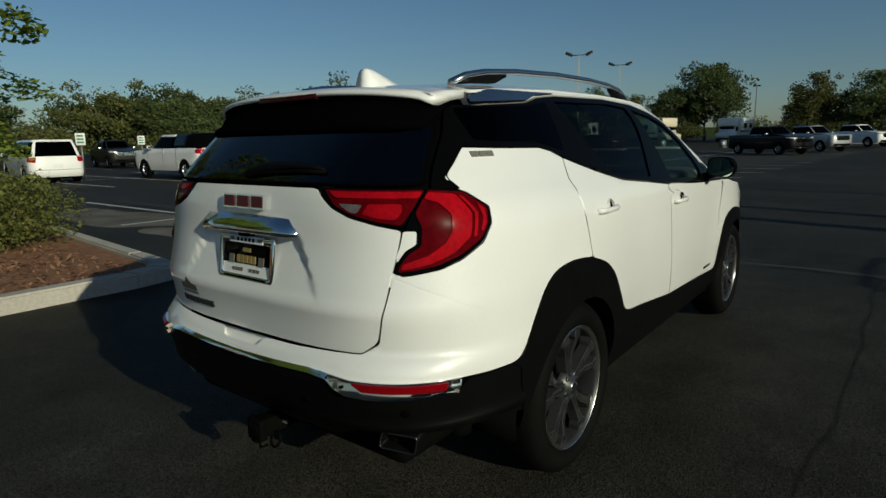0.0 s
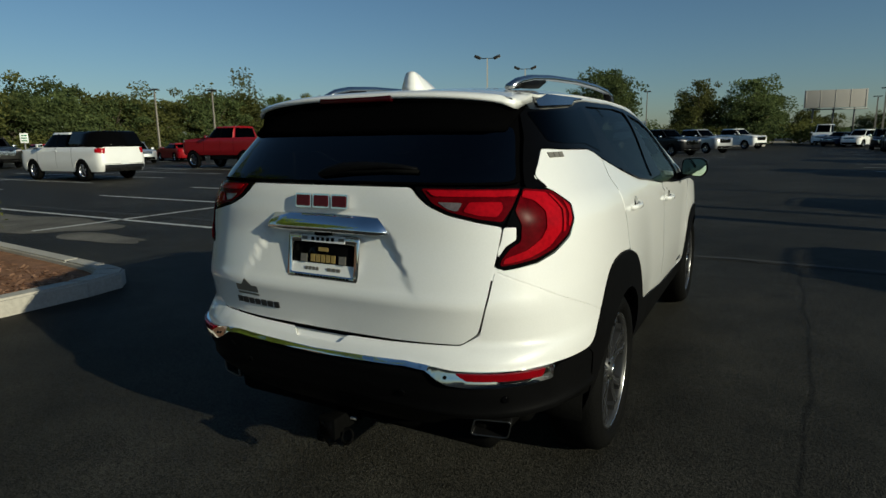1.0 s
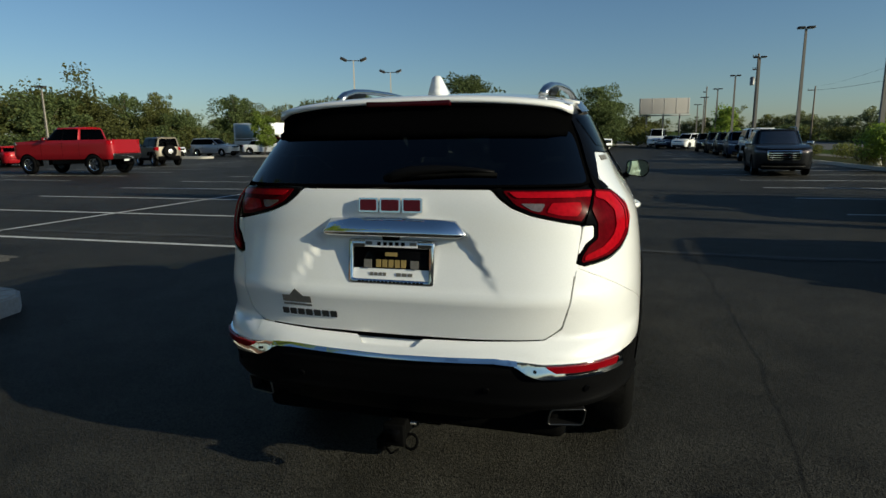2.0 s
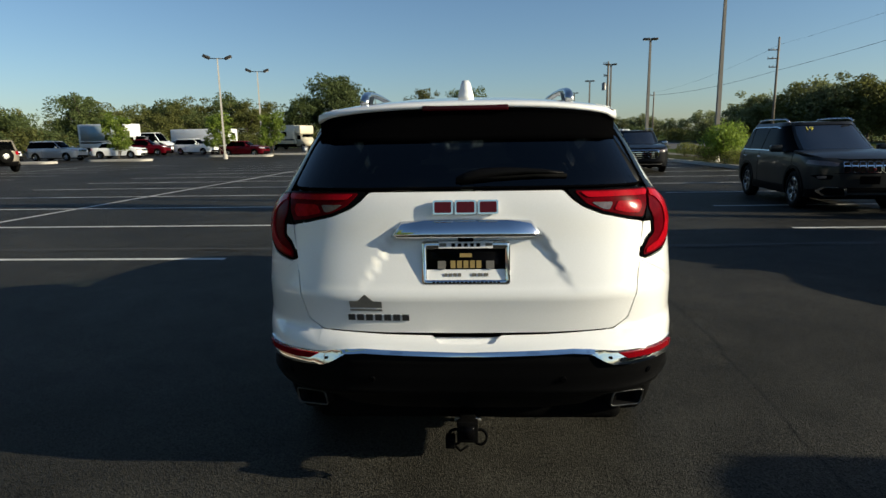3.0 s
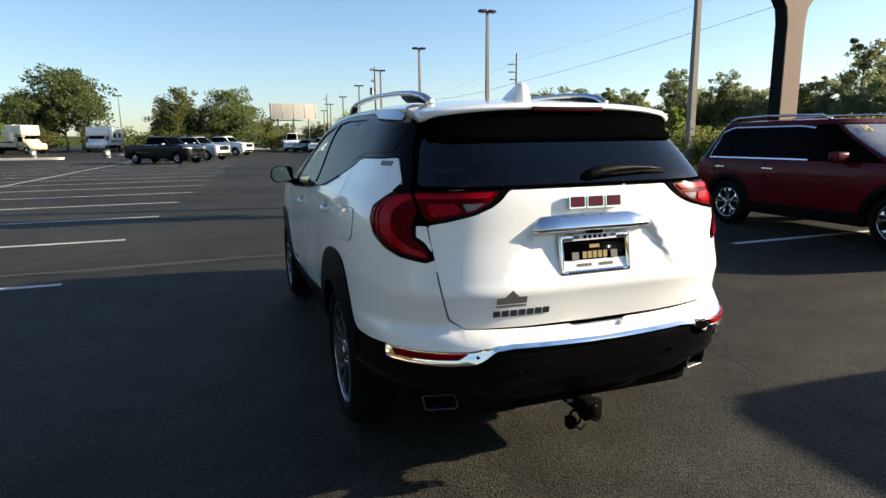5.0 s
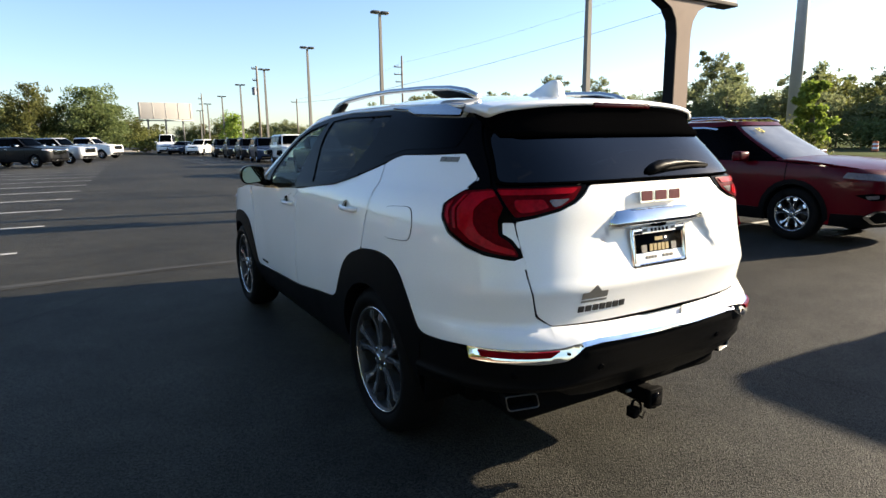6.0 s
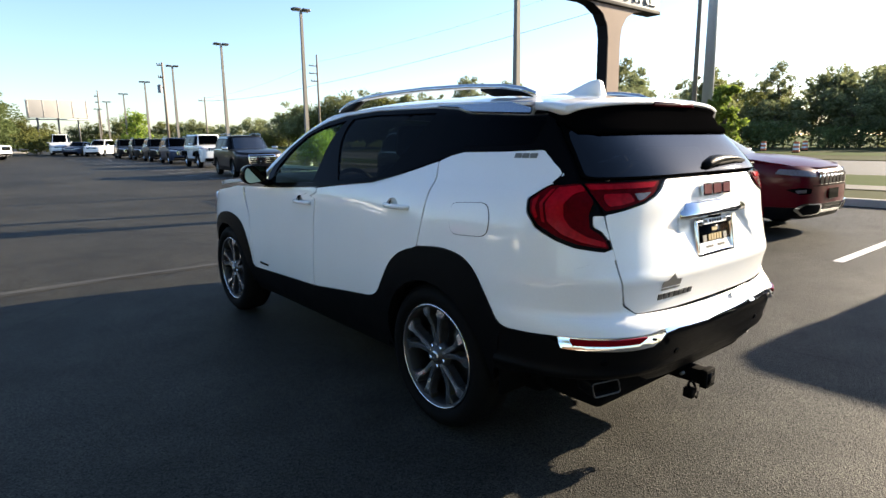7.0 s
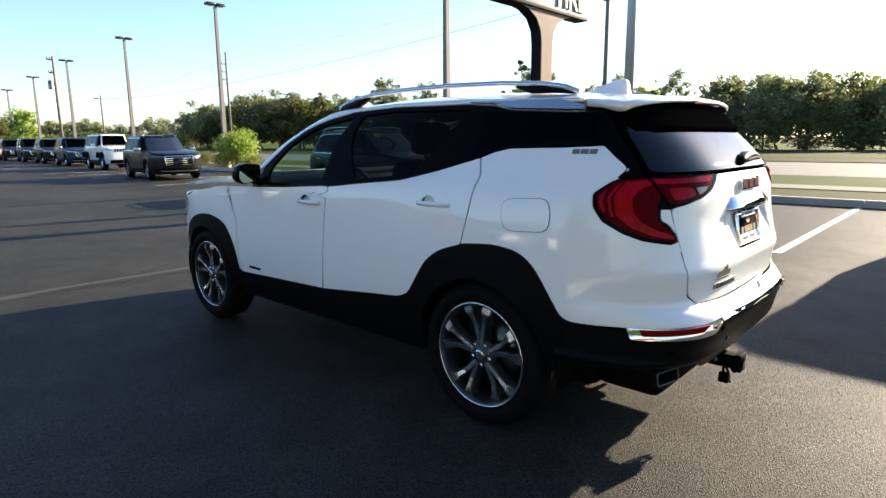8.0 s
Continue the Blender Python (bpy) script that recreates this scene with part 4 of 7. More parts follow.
# ---- poles, lamps, wires, signs ----
def lamp_post(label, height, heads, material=POLE_TAN, thick=0.12):
    p = thing("lamp_post", label, "street lamp", "lamp posts")
    part("pole", loft([[(s * r * a, s * r * b, z) for s, a, b in ((1, 1, 1), (1, -1, 1), (1, -1, -1), (1, 1, -1))] for z, r in ((-0.1, thick), (height * 0.5, thick * 0.8), (height, thick * 0.55))]), material, p, smooth=False)
    part("base", lathe([(-0.1, thick * 2.2), (0.35, thick * 2.0), (0.42, thick * 1.7)], 16, "Z"), CONCRETE, p)
    if heads == 2:
        part("cross_arm", tube([(-0.62, 0, height), (0.62, 0, height)], 0.04, 6), BRONZE, p)
        for s in (-1, 1):
            h = part("lamp_head", moved(box_bm(-0.30, -0.22, -0.10, 0.30, 0.22, 0.12, 0.05), pose(s * 0.85, 0, height + 0.10, 0, s * -22, 0)), BRONZE, p)
            part("lamp_glass", moved(box_bm(-0.22, -0.16, -0.115, 0.22, 0.16, -0.10), pose(s * 0.85, 0, height + 0.10, 0, s * -22, 0)), LAMP_CLEAR, h)
    else:
        for s in (-1, 1):
            h = part("lamp_head", box_bm(s * 0.26 - 0.22, -0.17, height, s * 0.26 + 0.22, 0.17, height + 0.13, 0.04), BRONZE, p)
            part("lamp_glass", box_bm(s * 0.26 - 0.16, -0.12, height - 0.012, s * 0.26 + 0.16, 0.12, height + 0.002), LAMP_CLEAR, h)
    return p


post = lamp_post("tall tan parking lamp post with flat dark heads", 7.85, 1, POLE_TAN, 0.105)
post.matrix_basis = pose(11.97, 11.80, 0.08)
for x, y, h in ((12.04, 27.1, 1.0), (11.95, 38.7, 0.97), (12.2, 51.1, 0.95), (12.3, 61.0, 0.89), (12.4, 71.0, 0.83), (12.4, 80.5, 0.79), (12.5, 87.0, 0.72)):
    copy_thing(post, pose(x, y, 0.08) @ Matrix.Diagonal((1, 1, h, 1)))
twin = lamp_post("tall lot lamp post with two tilted floodlights", 8.2, 2, CONCRETE, 0.09)
twin.matrix_basis = pose(-20.9, 46.7, rise(-20.9, 46.7), 0, 0, 25)
copy_thing(twin, pose(-21.4, 57.3, rise(-21.4, 57.3), 0, 0, 20))
single = lamp_post("slim tan lamp post before the trees", 6.2, 1, POLE_TAN, 0.085)
single.matrix_basis = pose(-51.2, 35.8, rise(-51.2, 35.8))
copy_thing(single, pose(-48.0, 39.9, rise(-48, 39.9)))
copy_thing(single, pose(-14.5, 88.0, rise(-14.5, 88.0)) @ Matrix.Diagonal((1, 1, 1.15, 1)))


def utility_pole(label, height, radius, arms, transformer=False, material=WOOD_POLE):
    p = thing("utility_pole", label, "utility pole", "utility poles")
    part("pole", tube([(0, 0, -0.2), (0, 0, height * 0.5), (0, 0, height)], radius, 12, 0.65), material, p)
    for z, w in arms:
        arm = part("cross_arm", box_bm(-w, -0.05, z - 0.06, w * 0.15, 0.05, z + 0.06), material, p)
        for x in (-w * 0.95, -w * 0.5):
            part("insulator", moved(lathe([(0.0, 0.04), (0.10, 0.05), (0.16, 0.02)], 10, "Z"), Matrix.Translation((x, 0, z + 0.06))), BRONZE, arm)
    if transformer:
        part("transformer", moved(lathe([(0, 0.22), (0.75, 0.22), (0.82, 0.1)], 16, "Z"), Matrix.Translation((-0.40, 0, height * 0.68))), STEEL, p)
    return p


for label, x, y, h, r, arms, tr, mat_ in (("weathered wooden utility pole with transformer", 14.8, 64.0, 9.4, 0.15, ((9.1, 0.5), (7.9, 0.45), (6.9, 0.45)), True, WOOD_POLE), ("tall distant wooden utility pole with arms", 37.2, 73.5, 12.9, 0.17, ((11.4, 1.2), (10.4, 1.2), (9.4, 1.0)), False, WOOD_POLE),
                                     ("tall wooden utility pole beyond the road", 42.0, 21.8, 16.0, 0.2, ((14.2, 1.2), (12.0, 0.8)), False, WOOD_POLE), ("thick galvanised steel pole on the verge", 15.1, 6.92, 12.0, 0.17, ((11.6, 1.0),), False, mottled("galvanised steel", (0.36, 0.38, 0.40), 0.45, 0.5, 0.2, 2.0, 40.0)),
                                     ("distant wooden utility pole", 31.0, 102.0, 8.8, 0.15, ((8.2, 1.0),), False, WOOD_POLE), ("thin distant wooden utility pole", 17.8, 117.0, 10.4, 0.15, ((9.4, 0.6), (8.4, 0.5)), False, WOOD_POLE)):
    utility_pole(label, h, r, arms, tr, mat_).matrix_basis = pose(x, y, 0.0)


def wire(a, b, sag, radius=0.022):
    a, b = Vector(a), Vector(b)
    pts = [a.lerp(b, k / 24) - Vector((0, 0, sag * 4 * (k / 24) * (1 - k / 24))) for k in range(25)]
    tagged(mesh_object("overhead_wire", tube(pts, radius, 5), DARK), "dark overhead wire between utility poles", "wire", "overhead wires")


for dz, sag in ((0.0, 0.5), (2.3, 0.7)):
    wire((42.0, 21.8, 12.9 + dz), (37.2, 73.5, 9.0 + dz * 1.3), sag, 0.020 if dz == 0 else 0.009)
    wire((37.2, 73.5, 9.0 + dz * 1.3), (31.0, 102.0, 8.2 + dz * 0.2), sag, 0.020 if dz == 0 else 0.009)
    wire((42.0, -60.0, 14.5 + dz), (42.0, 21.8, 12.9 + dz), sag, 0.020 if dz == 0 else 0.009)

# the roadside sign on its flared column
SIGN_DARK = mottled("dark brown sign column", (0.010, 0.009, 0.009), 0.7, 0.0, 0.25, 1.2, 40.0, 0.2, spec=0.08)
SIGN_GREY = mottled("grey sign face", (0.20, 0.20, 0.205), 0.5, 0.0, 0.2, 1.0, 30.0)
SIGN_TAN = mottled("brown stucco sign column", (0.30, 0.225, 0.175), 0.8, 0.0, 0.2, 1.5, 60.0, 0.2, spec=0.2)
sign = thing("roadside_sign", "tall roadside sign with a flared brown column and grey panel", "sign")
outline = [(-0.24, 0.0), (0.24, 0.0), (0.24, 3.62), (0.29, 3.90), (0.46, 4.14), (0.80, 4.30), (1.10, 4.345), (-1.10, 4.345), (-0.80, 4.30), (-0.46, 4.14), (-0.29, 3.90), (-0.24, 3.62)]
column = part("column", moved(prism(outline, 0.27), Matrix.Translation((0, -0.135, 0))), SIGN_TAN, sign, smooth=False)
# a near-black skin over the -x side only; the rest of the column stays tan
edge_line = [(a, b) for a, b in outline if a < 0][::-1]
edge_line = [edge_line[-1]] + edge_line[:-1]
part("column_side", loft([[(a - 0.006, -0.139, b), (a - 0.006, 0.139, b), (a + 0.02, 0.139, b), (a + 0.02, -0.139, b)] for a, b in edge_line]), SIGN_DARK, column, "near-black -x side of the column", smooth=False)
panel_ = part("sign_panel", box_bm(-1.76, -0.16, 4.38, 1.76, 0.16, 7.3, 0.03), SIGN_GREY, sign)
part("panel_edge", box_bm(-1.80, -0.19, 4.345, 1.80, 0.19, 4.43, 0.02), SIGN_DARK, panel_)
txt = bpy.data.curves.new("sign_text", "FONT")
txt.body, txt.size, txt.extrude, txt.align_x = "TIRE", 0.74, 0.015, "RIGHT"
txt.materials.append(mottled("white sign letters", (0.75, 0.75, 0.74), 0.5, 0.0, 0.1, 3.0, 40.0))
tx = new("sign_lettering", txt)
tx.parent = panel_
tx.matrix_basis = pose(1.66, -0.178, 4.52, 90, 0, 0)
sign.matrix_basis = pose(9.52, 6.50, 0.0)
slab("sign_foot", [(9.1, 6.2), (9.95, 6.2), (9.95, 6.8), (9.1, 6.8)], -0.02, 0.14, CONCRETE, "concrete foot under the sign column", "kerb", 0.02)

# billboard
BOARD = mottled("blank billboard face", (0.40, 0.375, 0.345), 0.7, 0.0, 0.08, 0.5, 9.0)
bb = thing("billboard", "blank pale billboard on steel posts", "billboard")
part("board", box_bm(-4.5, -0.2, 4.5, 4.5, 0.2, 6.9, 0.03), BOARD, bb)
part("catwalk", box_bm(-4.5, -1.0, 4.22, 4.5, 0.3, 4.34), STEEL, bb)
for x in (-3.0, 0.0, 3.0):
    part("post", tube([(x, 0.40, -0.2), (x, 0.40, 6.8)], 0.15, 8), STEEL, bb)
for x in (-4.3, -2.15, 0.0, 2.15, 4.3):
    part("frame_rib", box_bm(x - 0.05, -0.225, 4.5, x + 0.05, -0.204, 6.9), BOARD, bb)
bb.matrix_basis = pose(8.3, 88.8, rise(8.3, 88.8) + 0.2, 0, 0, 8) @ Matrix.Diagonal((0.76, 0.9, 0.92, 1))

# accessible-parking signs and work-zone drums
SIGN_WHITE = mottled("white sign sheet", (0.70, 0.72, 0.72), 0.45, 0.0, 0.1, 6.0, 40.0)
SIGN_GREEN = mottled("green sign print", (0.06, 0.22, 0.12), 0.5, 0.0, 0.1, 6.0, 40.0)
for x, y in ((-26.8, 9.0), (-34.2, 15.2), (-36.5, 4.0)):
    sgn = thing("parking_sign", "small white sign on a steel post with dark bars", "sign", "parking signs")
    part("post", box_bm(-0.04, -0.025, 0.0, 0.04, 0.025, 1.95), STEEL, sgn)
    plate = part("plate", box_bm(-0.19, -0.045, 1.50, 0.19, -0.027, 2.02, 0.004), SIGN_WHITE, sgn)
    for k, z in enumerate((1.90, 1.76, 1.62)):
        part("bar", box_bm(-0.13, -0.050, z - 0.030, 0.13, -0.0455, z + 0.035), SIGN_GREEN, plate)
    sgn.matrix_basis = pose(x, y, rise(x, y), 0, 0, 62)
ORANGE = mottled("orange drum plastic", (0.55, 0.12, 0.03), 0.5, 0.0, 0.2, 4.0, 40.0)
for x, y in ((51.6, 20.4), (47.0, 16.1), (54.0, 18.0), (49.5, 29.0)):
    d = thing("traffic_drum", "orange and white work zone drum", "traffic drum", "work zone drums")
    part("base", lathe([(0.0, 0.36), (0.08, 0.34)], 20, "Z"), RUBBER, d)
    for k in range(5):
        part("band", lathe([(0.08 + 0.19 * k, 0.29 - 0.012 * k), (0.268 + 0.19 * k, 0.282 - 0.012 * k)], 20, "Z"), SIGN_WHITE if k % 2 else ORANGE, d)
    d.matrix_basis = pose(x, y, 0.07) @ Matrix.Diagonal((0.8, 0.8, 0.8, 1))
# low kerbed islands far off in the lot
for x, y, l, rz in ((-28.5, 44.1, 5.0, 0), (-21.6, 52.0, 6.0, 0), (-17.6, 56.5, 6.0, 0), (-9.0, 66.0, 6.0, 0), (-1.5, 70.0, 5.0, 0), (-34, 40.5, 5, 0), (2.0, 88.0, 5, 0), (-0.7, 76.0, 3.0, 0)):
    z = rise(x, y)
    c, s_ = math.cos(radians(rz)), math.sin(radians(rz))
    loop = [(x + c * a - s_ * b_, y + s_ * a + c * b_) for a, b_ in rounded([(-l / 2, -0.8), (l / 2, -0.8), (l / 2, 0.8), (-l / 2, 0.8)], 0.7, 5)]
    slab("kerbed_island", loop, z - 0.2, z + 0.15, CONCRETE, "low pale concrete kerbed island", "kerb", 0.02)
for x, y in ((-11.6, 58.1), (-18.0, 60.8)):
    r = thing("cart_corral_sign", "small white rounded sign board on a stand", "sign", "low signs")
    part("board", prism(rounded([(-0.30, 0.12), (0.30, 0.12), (0.30, 0.72), (-0.30, 0.72)], 0.14), 0.05), SIGN_GREY, r)
    part("face", moved(prism(rounded([(-0.16, 0.26), (0.16, 0.26), (0.16, 0.58), (-0.16, 0.58)], 0.1), 0.01), Matrix.Translation((0, -0.014, 0))), SIGN_WHITE, r, "white board face")
    part("foot", box_bm(-0.3, -0.2, 0.0, 0.3, 0.25, 0.12), STEEL, r)
    r.matrix_basis = pose(x, y, rise(x, y) + 0.0)


# ---- the white sport utility vehicle ----
def add_terrain():
    car = thing("white_suv", "white compact SUV with black cladding and tinted glass on asphalt", "car")
    sh = TERRAIN
    S, B, F = sh.side, sh.back, sh.front
    f = sh.at_uz

    def both(name, outline, material, label="", **kw):
        for m in (False, True):
            part(name, sheet(f, outline, mirror=m, **kw), material, car, label)

    # edge lines shared by neighbouring panels, from front to rear
    belt = [(1.95, 1.088), (1.79, 1.098), (1.21, 1.130), (0.87, 1.158), (0.56, 1.188), (0.31, 1.245), (0.08, 1.308)]
    quarter_top = [(0.00, 1.332), (-0.08, 1.348), (-0.35, 1.353), (-0.525, 1.360)]
    notch = [(-0.585, 1.310), (-0.640, 1.265), (-0.612, 1.226)]
    roof_line = [(-0.53, 1.500), (-0.36, 1.500), (-0.02, 1.520), (0.09, 1.544), (0.28, 1.560), (0.83, 1.568), (1.17, 1.552), (1.40, 1.512), (1.60, 1.455), (1.78, 1.355), (1.92, 1.225)]
    door_split = [(1.160, 1.128), (1.164, 1.09), (1.169, 1.05), (1.174, 1.01), (1.178, 0.97), (1.183, 0.93), (1.194, 0.83), (1.205, 0.73), (1.215, 0.63), (1.24, 0.490)]
    rear_split = [(0.08, 1.302), (0.040, 1.22), (0.055, 1.06), (0.085, 0.905)]
    front_split = [(2.20, 1.075), (2.235, 0.85), (2.225, 0.57), (2.225, 0.458)]
    arch = flowing([(0.085, 0.899), (0.22, 0.856), (0.32, 0.787), (0.40, 0.677), (0.46, 0.602), (0.54, 0.568), (0.62, 0.556)])
    arch_back = flowing([(0.085, 0.899), (-0.09, 0.914), (-0.23, 0.896), (-0.315, 0.842), (-0.38, 0.757), (-0.44, 0.665), (-0.47, 0.638), (-0.50, 0.630)])
    front_arch = flowing([(2.245, 0.455), (2.265, 0.60), (2.32, 0.715), (2.43, 0.808), (2.64, 0.847), (2.87, 0.815), (3.04, 0.725), (3.12, 0.60)])

    arch_cut = [p for p in arch_back if p[1] > 0.752]
    arch_low = [p for p in arch_back if p[1] <= 0.752]

    def line(pts, dy=0.0, dz=0.0):
        return [S(y + dy, z + dz) for y, z in pts]

    # glass house: black surround with openings for the two door windows
    win_f = [(1.80, 1.120), (1.22, 1.148), (1.125, 1.525), (1.40, 1.487), (1.58, 1.432), (1.72, 1.350), (1.84, 1.220)]
    win_r = [(0.93, 1.172), (0.50, 1.212), (0.235, 1.535), (0.83, 1.545), (1.06, 1.532)]
    surround = rounded(line(belt) + line(quarter_top) + line(notch) + [B(0.705, 1.232), B(0.645, 1.40), B(0.60, 1.49)] + line(roof_line), 0.012, 2)
    holes = [rounded(line(win_f), 0.02), rounded(line(win_r), 0.02)]
    both("window_surround", surround, GLOSS_BLACK, "gloss black pillar trim", holes=holes, depth=0.02)
    both("front_window", rounded(line(win_f), 0.02), CLEAR, "lightly tinted door glass", lift=-0.006, depth=0)
    both("rear_window", rounded(line(win_r), 0.02), SIDE_TINT, "dark tinted door glass", lift=-0.006, depth=0)
    both("quarter_window", rounded(line([(0.12, 1.325), (-0.08, 1.368), (-0.34, 1.372), (-0.46, 1.380), (-0.47, 1.487), (-0.02, 1.507), (0.14, 1.53)]), 0.02), TINT, "dark tinted quarter glass", lift=0.002, depth=0.004)
    both("belt_strip", line([(1.95, 1.080), (1.21, 1.122), (0.87, 1.150), (0.56, 1.180), (0.31, 1.237), (0.31, 1.245), (0.56, 1.188), (0.87, 1.158), (1.21, 1.130), (1.95, 1.088)]), GLOSS_BLACK, lift=0.008, depth=0.010)
    both("roof_trim", rounded(line([(0.27, 1.566), (-0.37, 1.556), (-0.39, 1.506), (-0.02, 1.526), (0.08, 1.550)]), 0.006, 1), SATIN, "satin silver roof strip", lift=0.010)
    # white flank panels, with a scoop behind each door handle
    def scoop(y, z):
        return [S(y + 0.035 + 0.052 * math.cos(a), z + 0.040 * math.sin(a)) for a in [math.pi * k / 10 for k in range(11)]] + [S(y - 0.017, z - 0.006), S(y + 0.087, z - 0.006)]

    both("front_door", rounded(line([(2.205, 1.073)] + [(y, z - 0.010) for y, z in belt[1:3]] + [(1.166, 1.118)] + [(y + 0.005, z) for y, z in door_split[1:]] + [(2.222, 0.456)] + [(y - 0.006, z) for y, z in front_split[2:0:-1]]), 0.008, 2), WHITE_PAINT, holes=[scoop(1.34, 1.020)])
    both("rear_door", rounded(line([(1.155, 1.118)] + [(y, z - 0.010) for y, z in belt[3:]] + [(y + 0.005, z) for y, z in rear_split[1:]] + arch[1:] + [(1.234, 0.490)] + [(y - 0.004, z) for y, z in door_split[-2:0:-1]]), 0.008, 2), WHITE_PAINT, holes=[scoop(0.29, 1.075)])
    lamp_edge = [S(-0.600, 1.217), S(-0.543, 1.167), S(-0.554, 1.113), S(-0.596, 1.056), S(-0.676, 1.010), B(0.767, 0.984), B(0.71, 0.971), B(0.662, 0.964)]
    quarter = line([(y, z - 0.006) for y, z in [(0.075, 1.305)] + quarter_top]) + line([(-0.587, 1.305), (-0.648, 1.262), (-0.618, 1.222)]) + lamp_edge + line([(-0.385, 0.752)]) + line([(y, z + 0.004) for y, z in reversed(arch_cut)]) + [S(y - 0.005, z) for y, z in rear_split[2:0:-1]]
    both("quarter_panel", rounded(quarter, 0.008, 2), WHITE_PAINT)
    both("front_fender", rounded(line([(2.211, 1.076), (2.239, 0.85), (2.229, 0.57), (2.234, 0.46)] + front_arch[1:-1] + [(3.10, 0.78), (3.16, 0.90), (2.95, 1.005), (2.60, 1.045)]), 0.01, 2), WHITE_PAINT)
    both("roof_side", rounded(line([(y, z + 0.006) for y, z in roof_line[2:]]) + line([(2.02, 1.13), (1.99, 1.22), (1.86, 1.36), (1.72, 1.46), (1.55, 1.525), (1.30, 1.572), (0.85, 1.592), (0.30, 1.590), (0.0, 1.578), (-0.38, 1.560), (-0.38, 1.51)]), 0.004, 1), WHITE_PAINT, depth=0.03)

    # roof and spoiler
    top = curve([(-0.70, 1.562), (-0.50, 1.588), (-0.30, 1.606), (-0.05, 1.626), (0.30, 1.642), (0.80, 1.645), (1.20, 1.622), (1.45, 1.592), (1.70, 1.545)])
    edge = curve([(-0.62, 1.515), (-0.38, 1.553), (0.0, 1.574), (0.30, 1.586), (0.85, 1.588), (1.30, 1.568), (1.55, 1.520), (1.70, 1.47)])

    def roof(x, y):
        half = sh.width(edge(y)) + 0.004
        e, t = edge(y), top(y)
        return Vector((x * half, y, e + (t - e) * max(0.0, 1 - abs(x) ** 2.4) ** 0.85))

    part("roof", sheet(roof, [(-1, -0.385), (1, -0.385), (1, 1.2), (0.97, 1.45), (0.6, 1.60), (0, 1.635), (-0.6, 1.60), (-0.97, 1.45), (-1, 1.2)], step=0.07, depth=0.01), WHITE_PAINT, car)

    rings, under = [], []
    for i in range(33):
        x = -1 + i / 16
        a = abs(x)
        lip = -0.690 + 0.115 * a ** 3
        half = 0.612 if a > 0.9 else 0.625
        xs = x * half
        rl = lambda y: roof(x * 0.985, y).z
        tip = min(rl(max(lip, -0.7)), 1.572 - 0.05 * a ** 4)
        glass_y = f(*B(min(0.999, a) * 0.60, 1.412)).y
        thick = 0.018 + 0.008 * max(0.0, (a - 0.86) / 0.14) ** 2
        rings.append([(xs, -0.392, rl(-0.392)), (xs, -0.47, rl(-0.47)), (xs, -0.55, rl(-0.55)), (xs, (lip - 0.55) / 2 - 0.01, (rl(-0.55) + tip) / 2 + 0.004), (xs, lip + 0.012, tip + 0.002), (xs, lip, tip - 0.008),
                      (xs, lip + 0.006, tip - thick), (xs, lip + 0.04, tip - thick), (xs, -0.47, rl(-0.47) - 0.03), (xs, -0.392, rl(-0.392) - 0.03)])
        under.append([(xs, lip + 0.008, tip - 0.017), (xs * 0.995, lip + 0.022, tip - 0.028), (xs * 0.985, (lip * 0.4 + glass_y * 0.6) + 0.022, tip - 0.075), (xs * 0.975, glass_y + 0.004, 1.440), (xs * 0.975, glass_y - 0.004, 1.418), (xs * 0.975, glass_y + 0.06, 1.418), (xs, -0.45, rl(-0.45) - 0.028)])
    part("spoiler", loft(rings), WHITE_PAINT, car, "white roof spoiler lip")
    part("spoiler_underside", loft(under), BLACK_TRIM, car, "satin black spoiler underside")
    part("brake_lamp", box_bm(-0.17, -0.690, 1.533, 0.17, -0.640, 1.556, 0.006), LAMP_DARK, car, "high third brake lamp")
    part("aerial_fin", loft([[(-0.040 * w, y0, z), (-0.036 * w, y0 + (y1 - y0) * 0.35, z), (-0.020 * w, y0 + (y1 - y0) * 0.72, z), (-0.003 * w, y1, z), (0.003 * w, y1, z), (0.020 * w, y0 + (y1 - y0) * 0.72, z), (0.036 * w, y0 + (y1 - y0) * 0.35, z), (0.040 * w, y0, z)]
                             for z, y0, y1, w in ((1.590, -0.290, 0.06, 1.0), (1.622, -0.288, -0.03, 0.85), (1.652, -0.284, -0.11, 0.66), (1.674, -0.280, -0.175, 0.52), (1.686, -0.272, -0.215, 0.36), (1.689, -0.264, -0.230, 0.15))]), WHITE_PAINT, car, "white shark fin aerial")
    for s in (-1, 1):
        path = [(0.470, -0.275, 1.600), (0.478, -0.20, 1.628), (0.486, -0.08, 1.648), (0.50, 0.15, 1.664), (0.515, 0.50, 1.674), (0.522, 0.85, 1.672), (0.52, 1.10, 1.662), (0.505, 1.30, 1.645), (0.485, 1.42, 1.622), (0.475, 1.50, 1.602)]
        rings = []
        for k, (x, y, z) in enumerate(path):
            w, h = 0.021, 0.013
            rings.append([(s * (x + a * w), y, z + b * h) for a, b in ((-1, -0.5), (-0.7, 0.7), (0, 1.0), (0.7, 0.7), (1, -0.5), (0.6, -1), (-0.6, -1))])
        rail = part("roof_rail", loft(rings), SATIN, car, "satin silver roof rail")
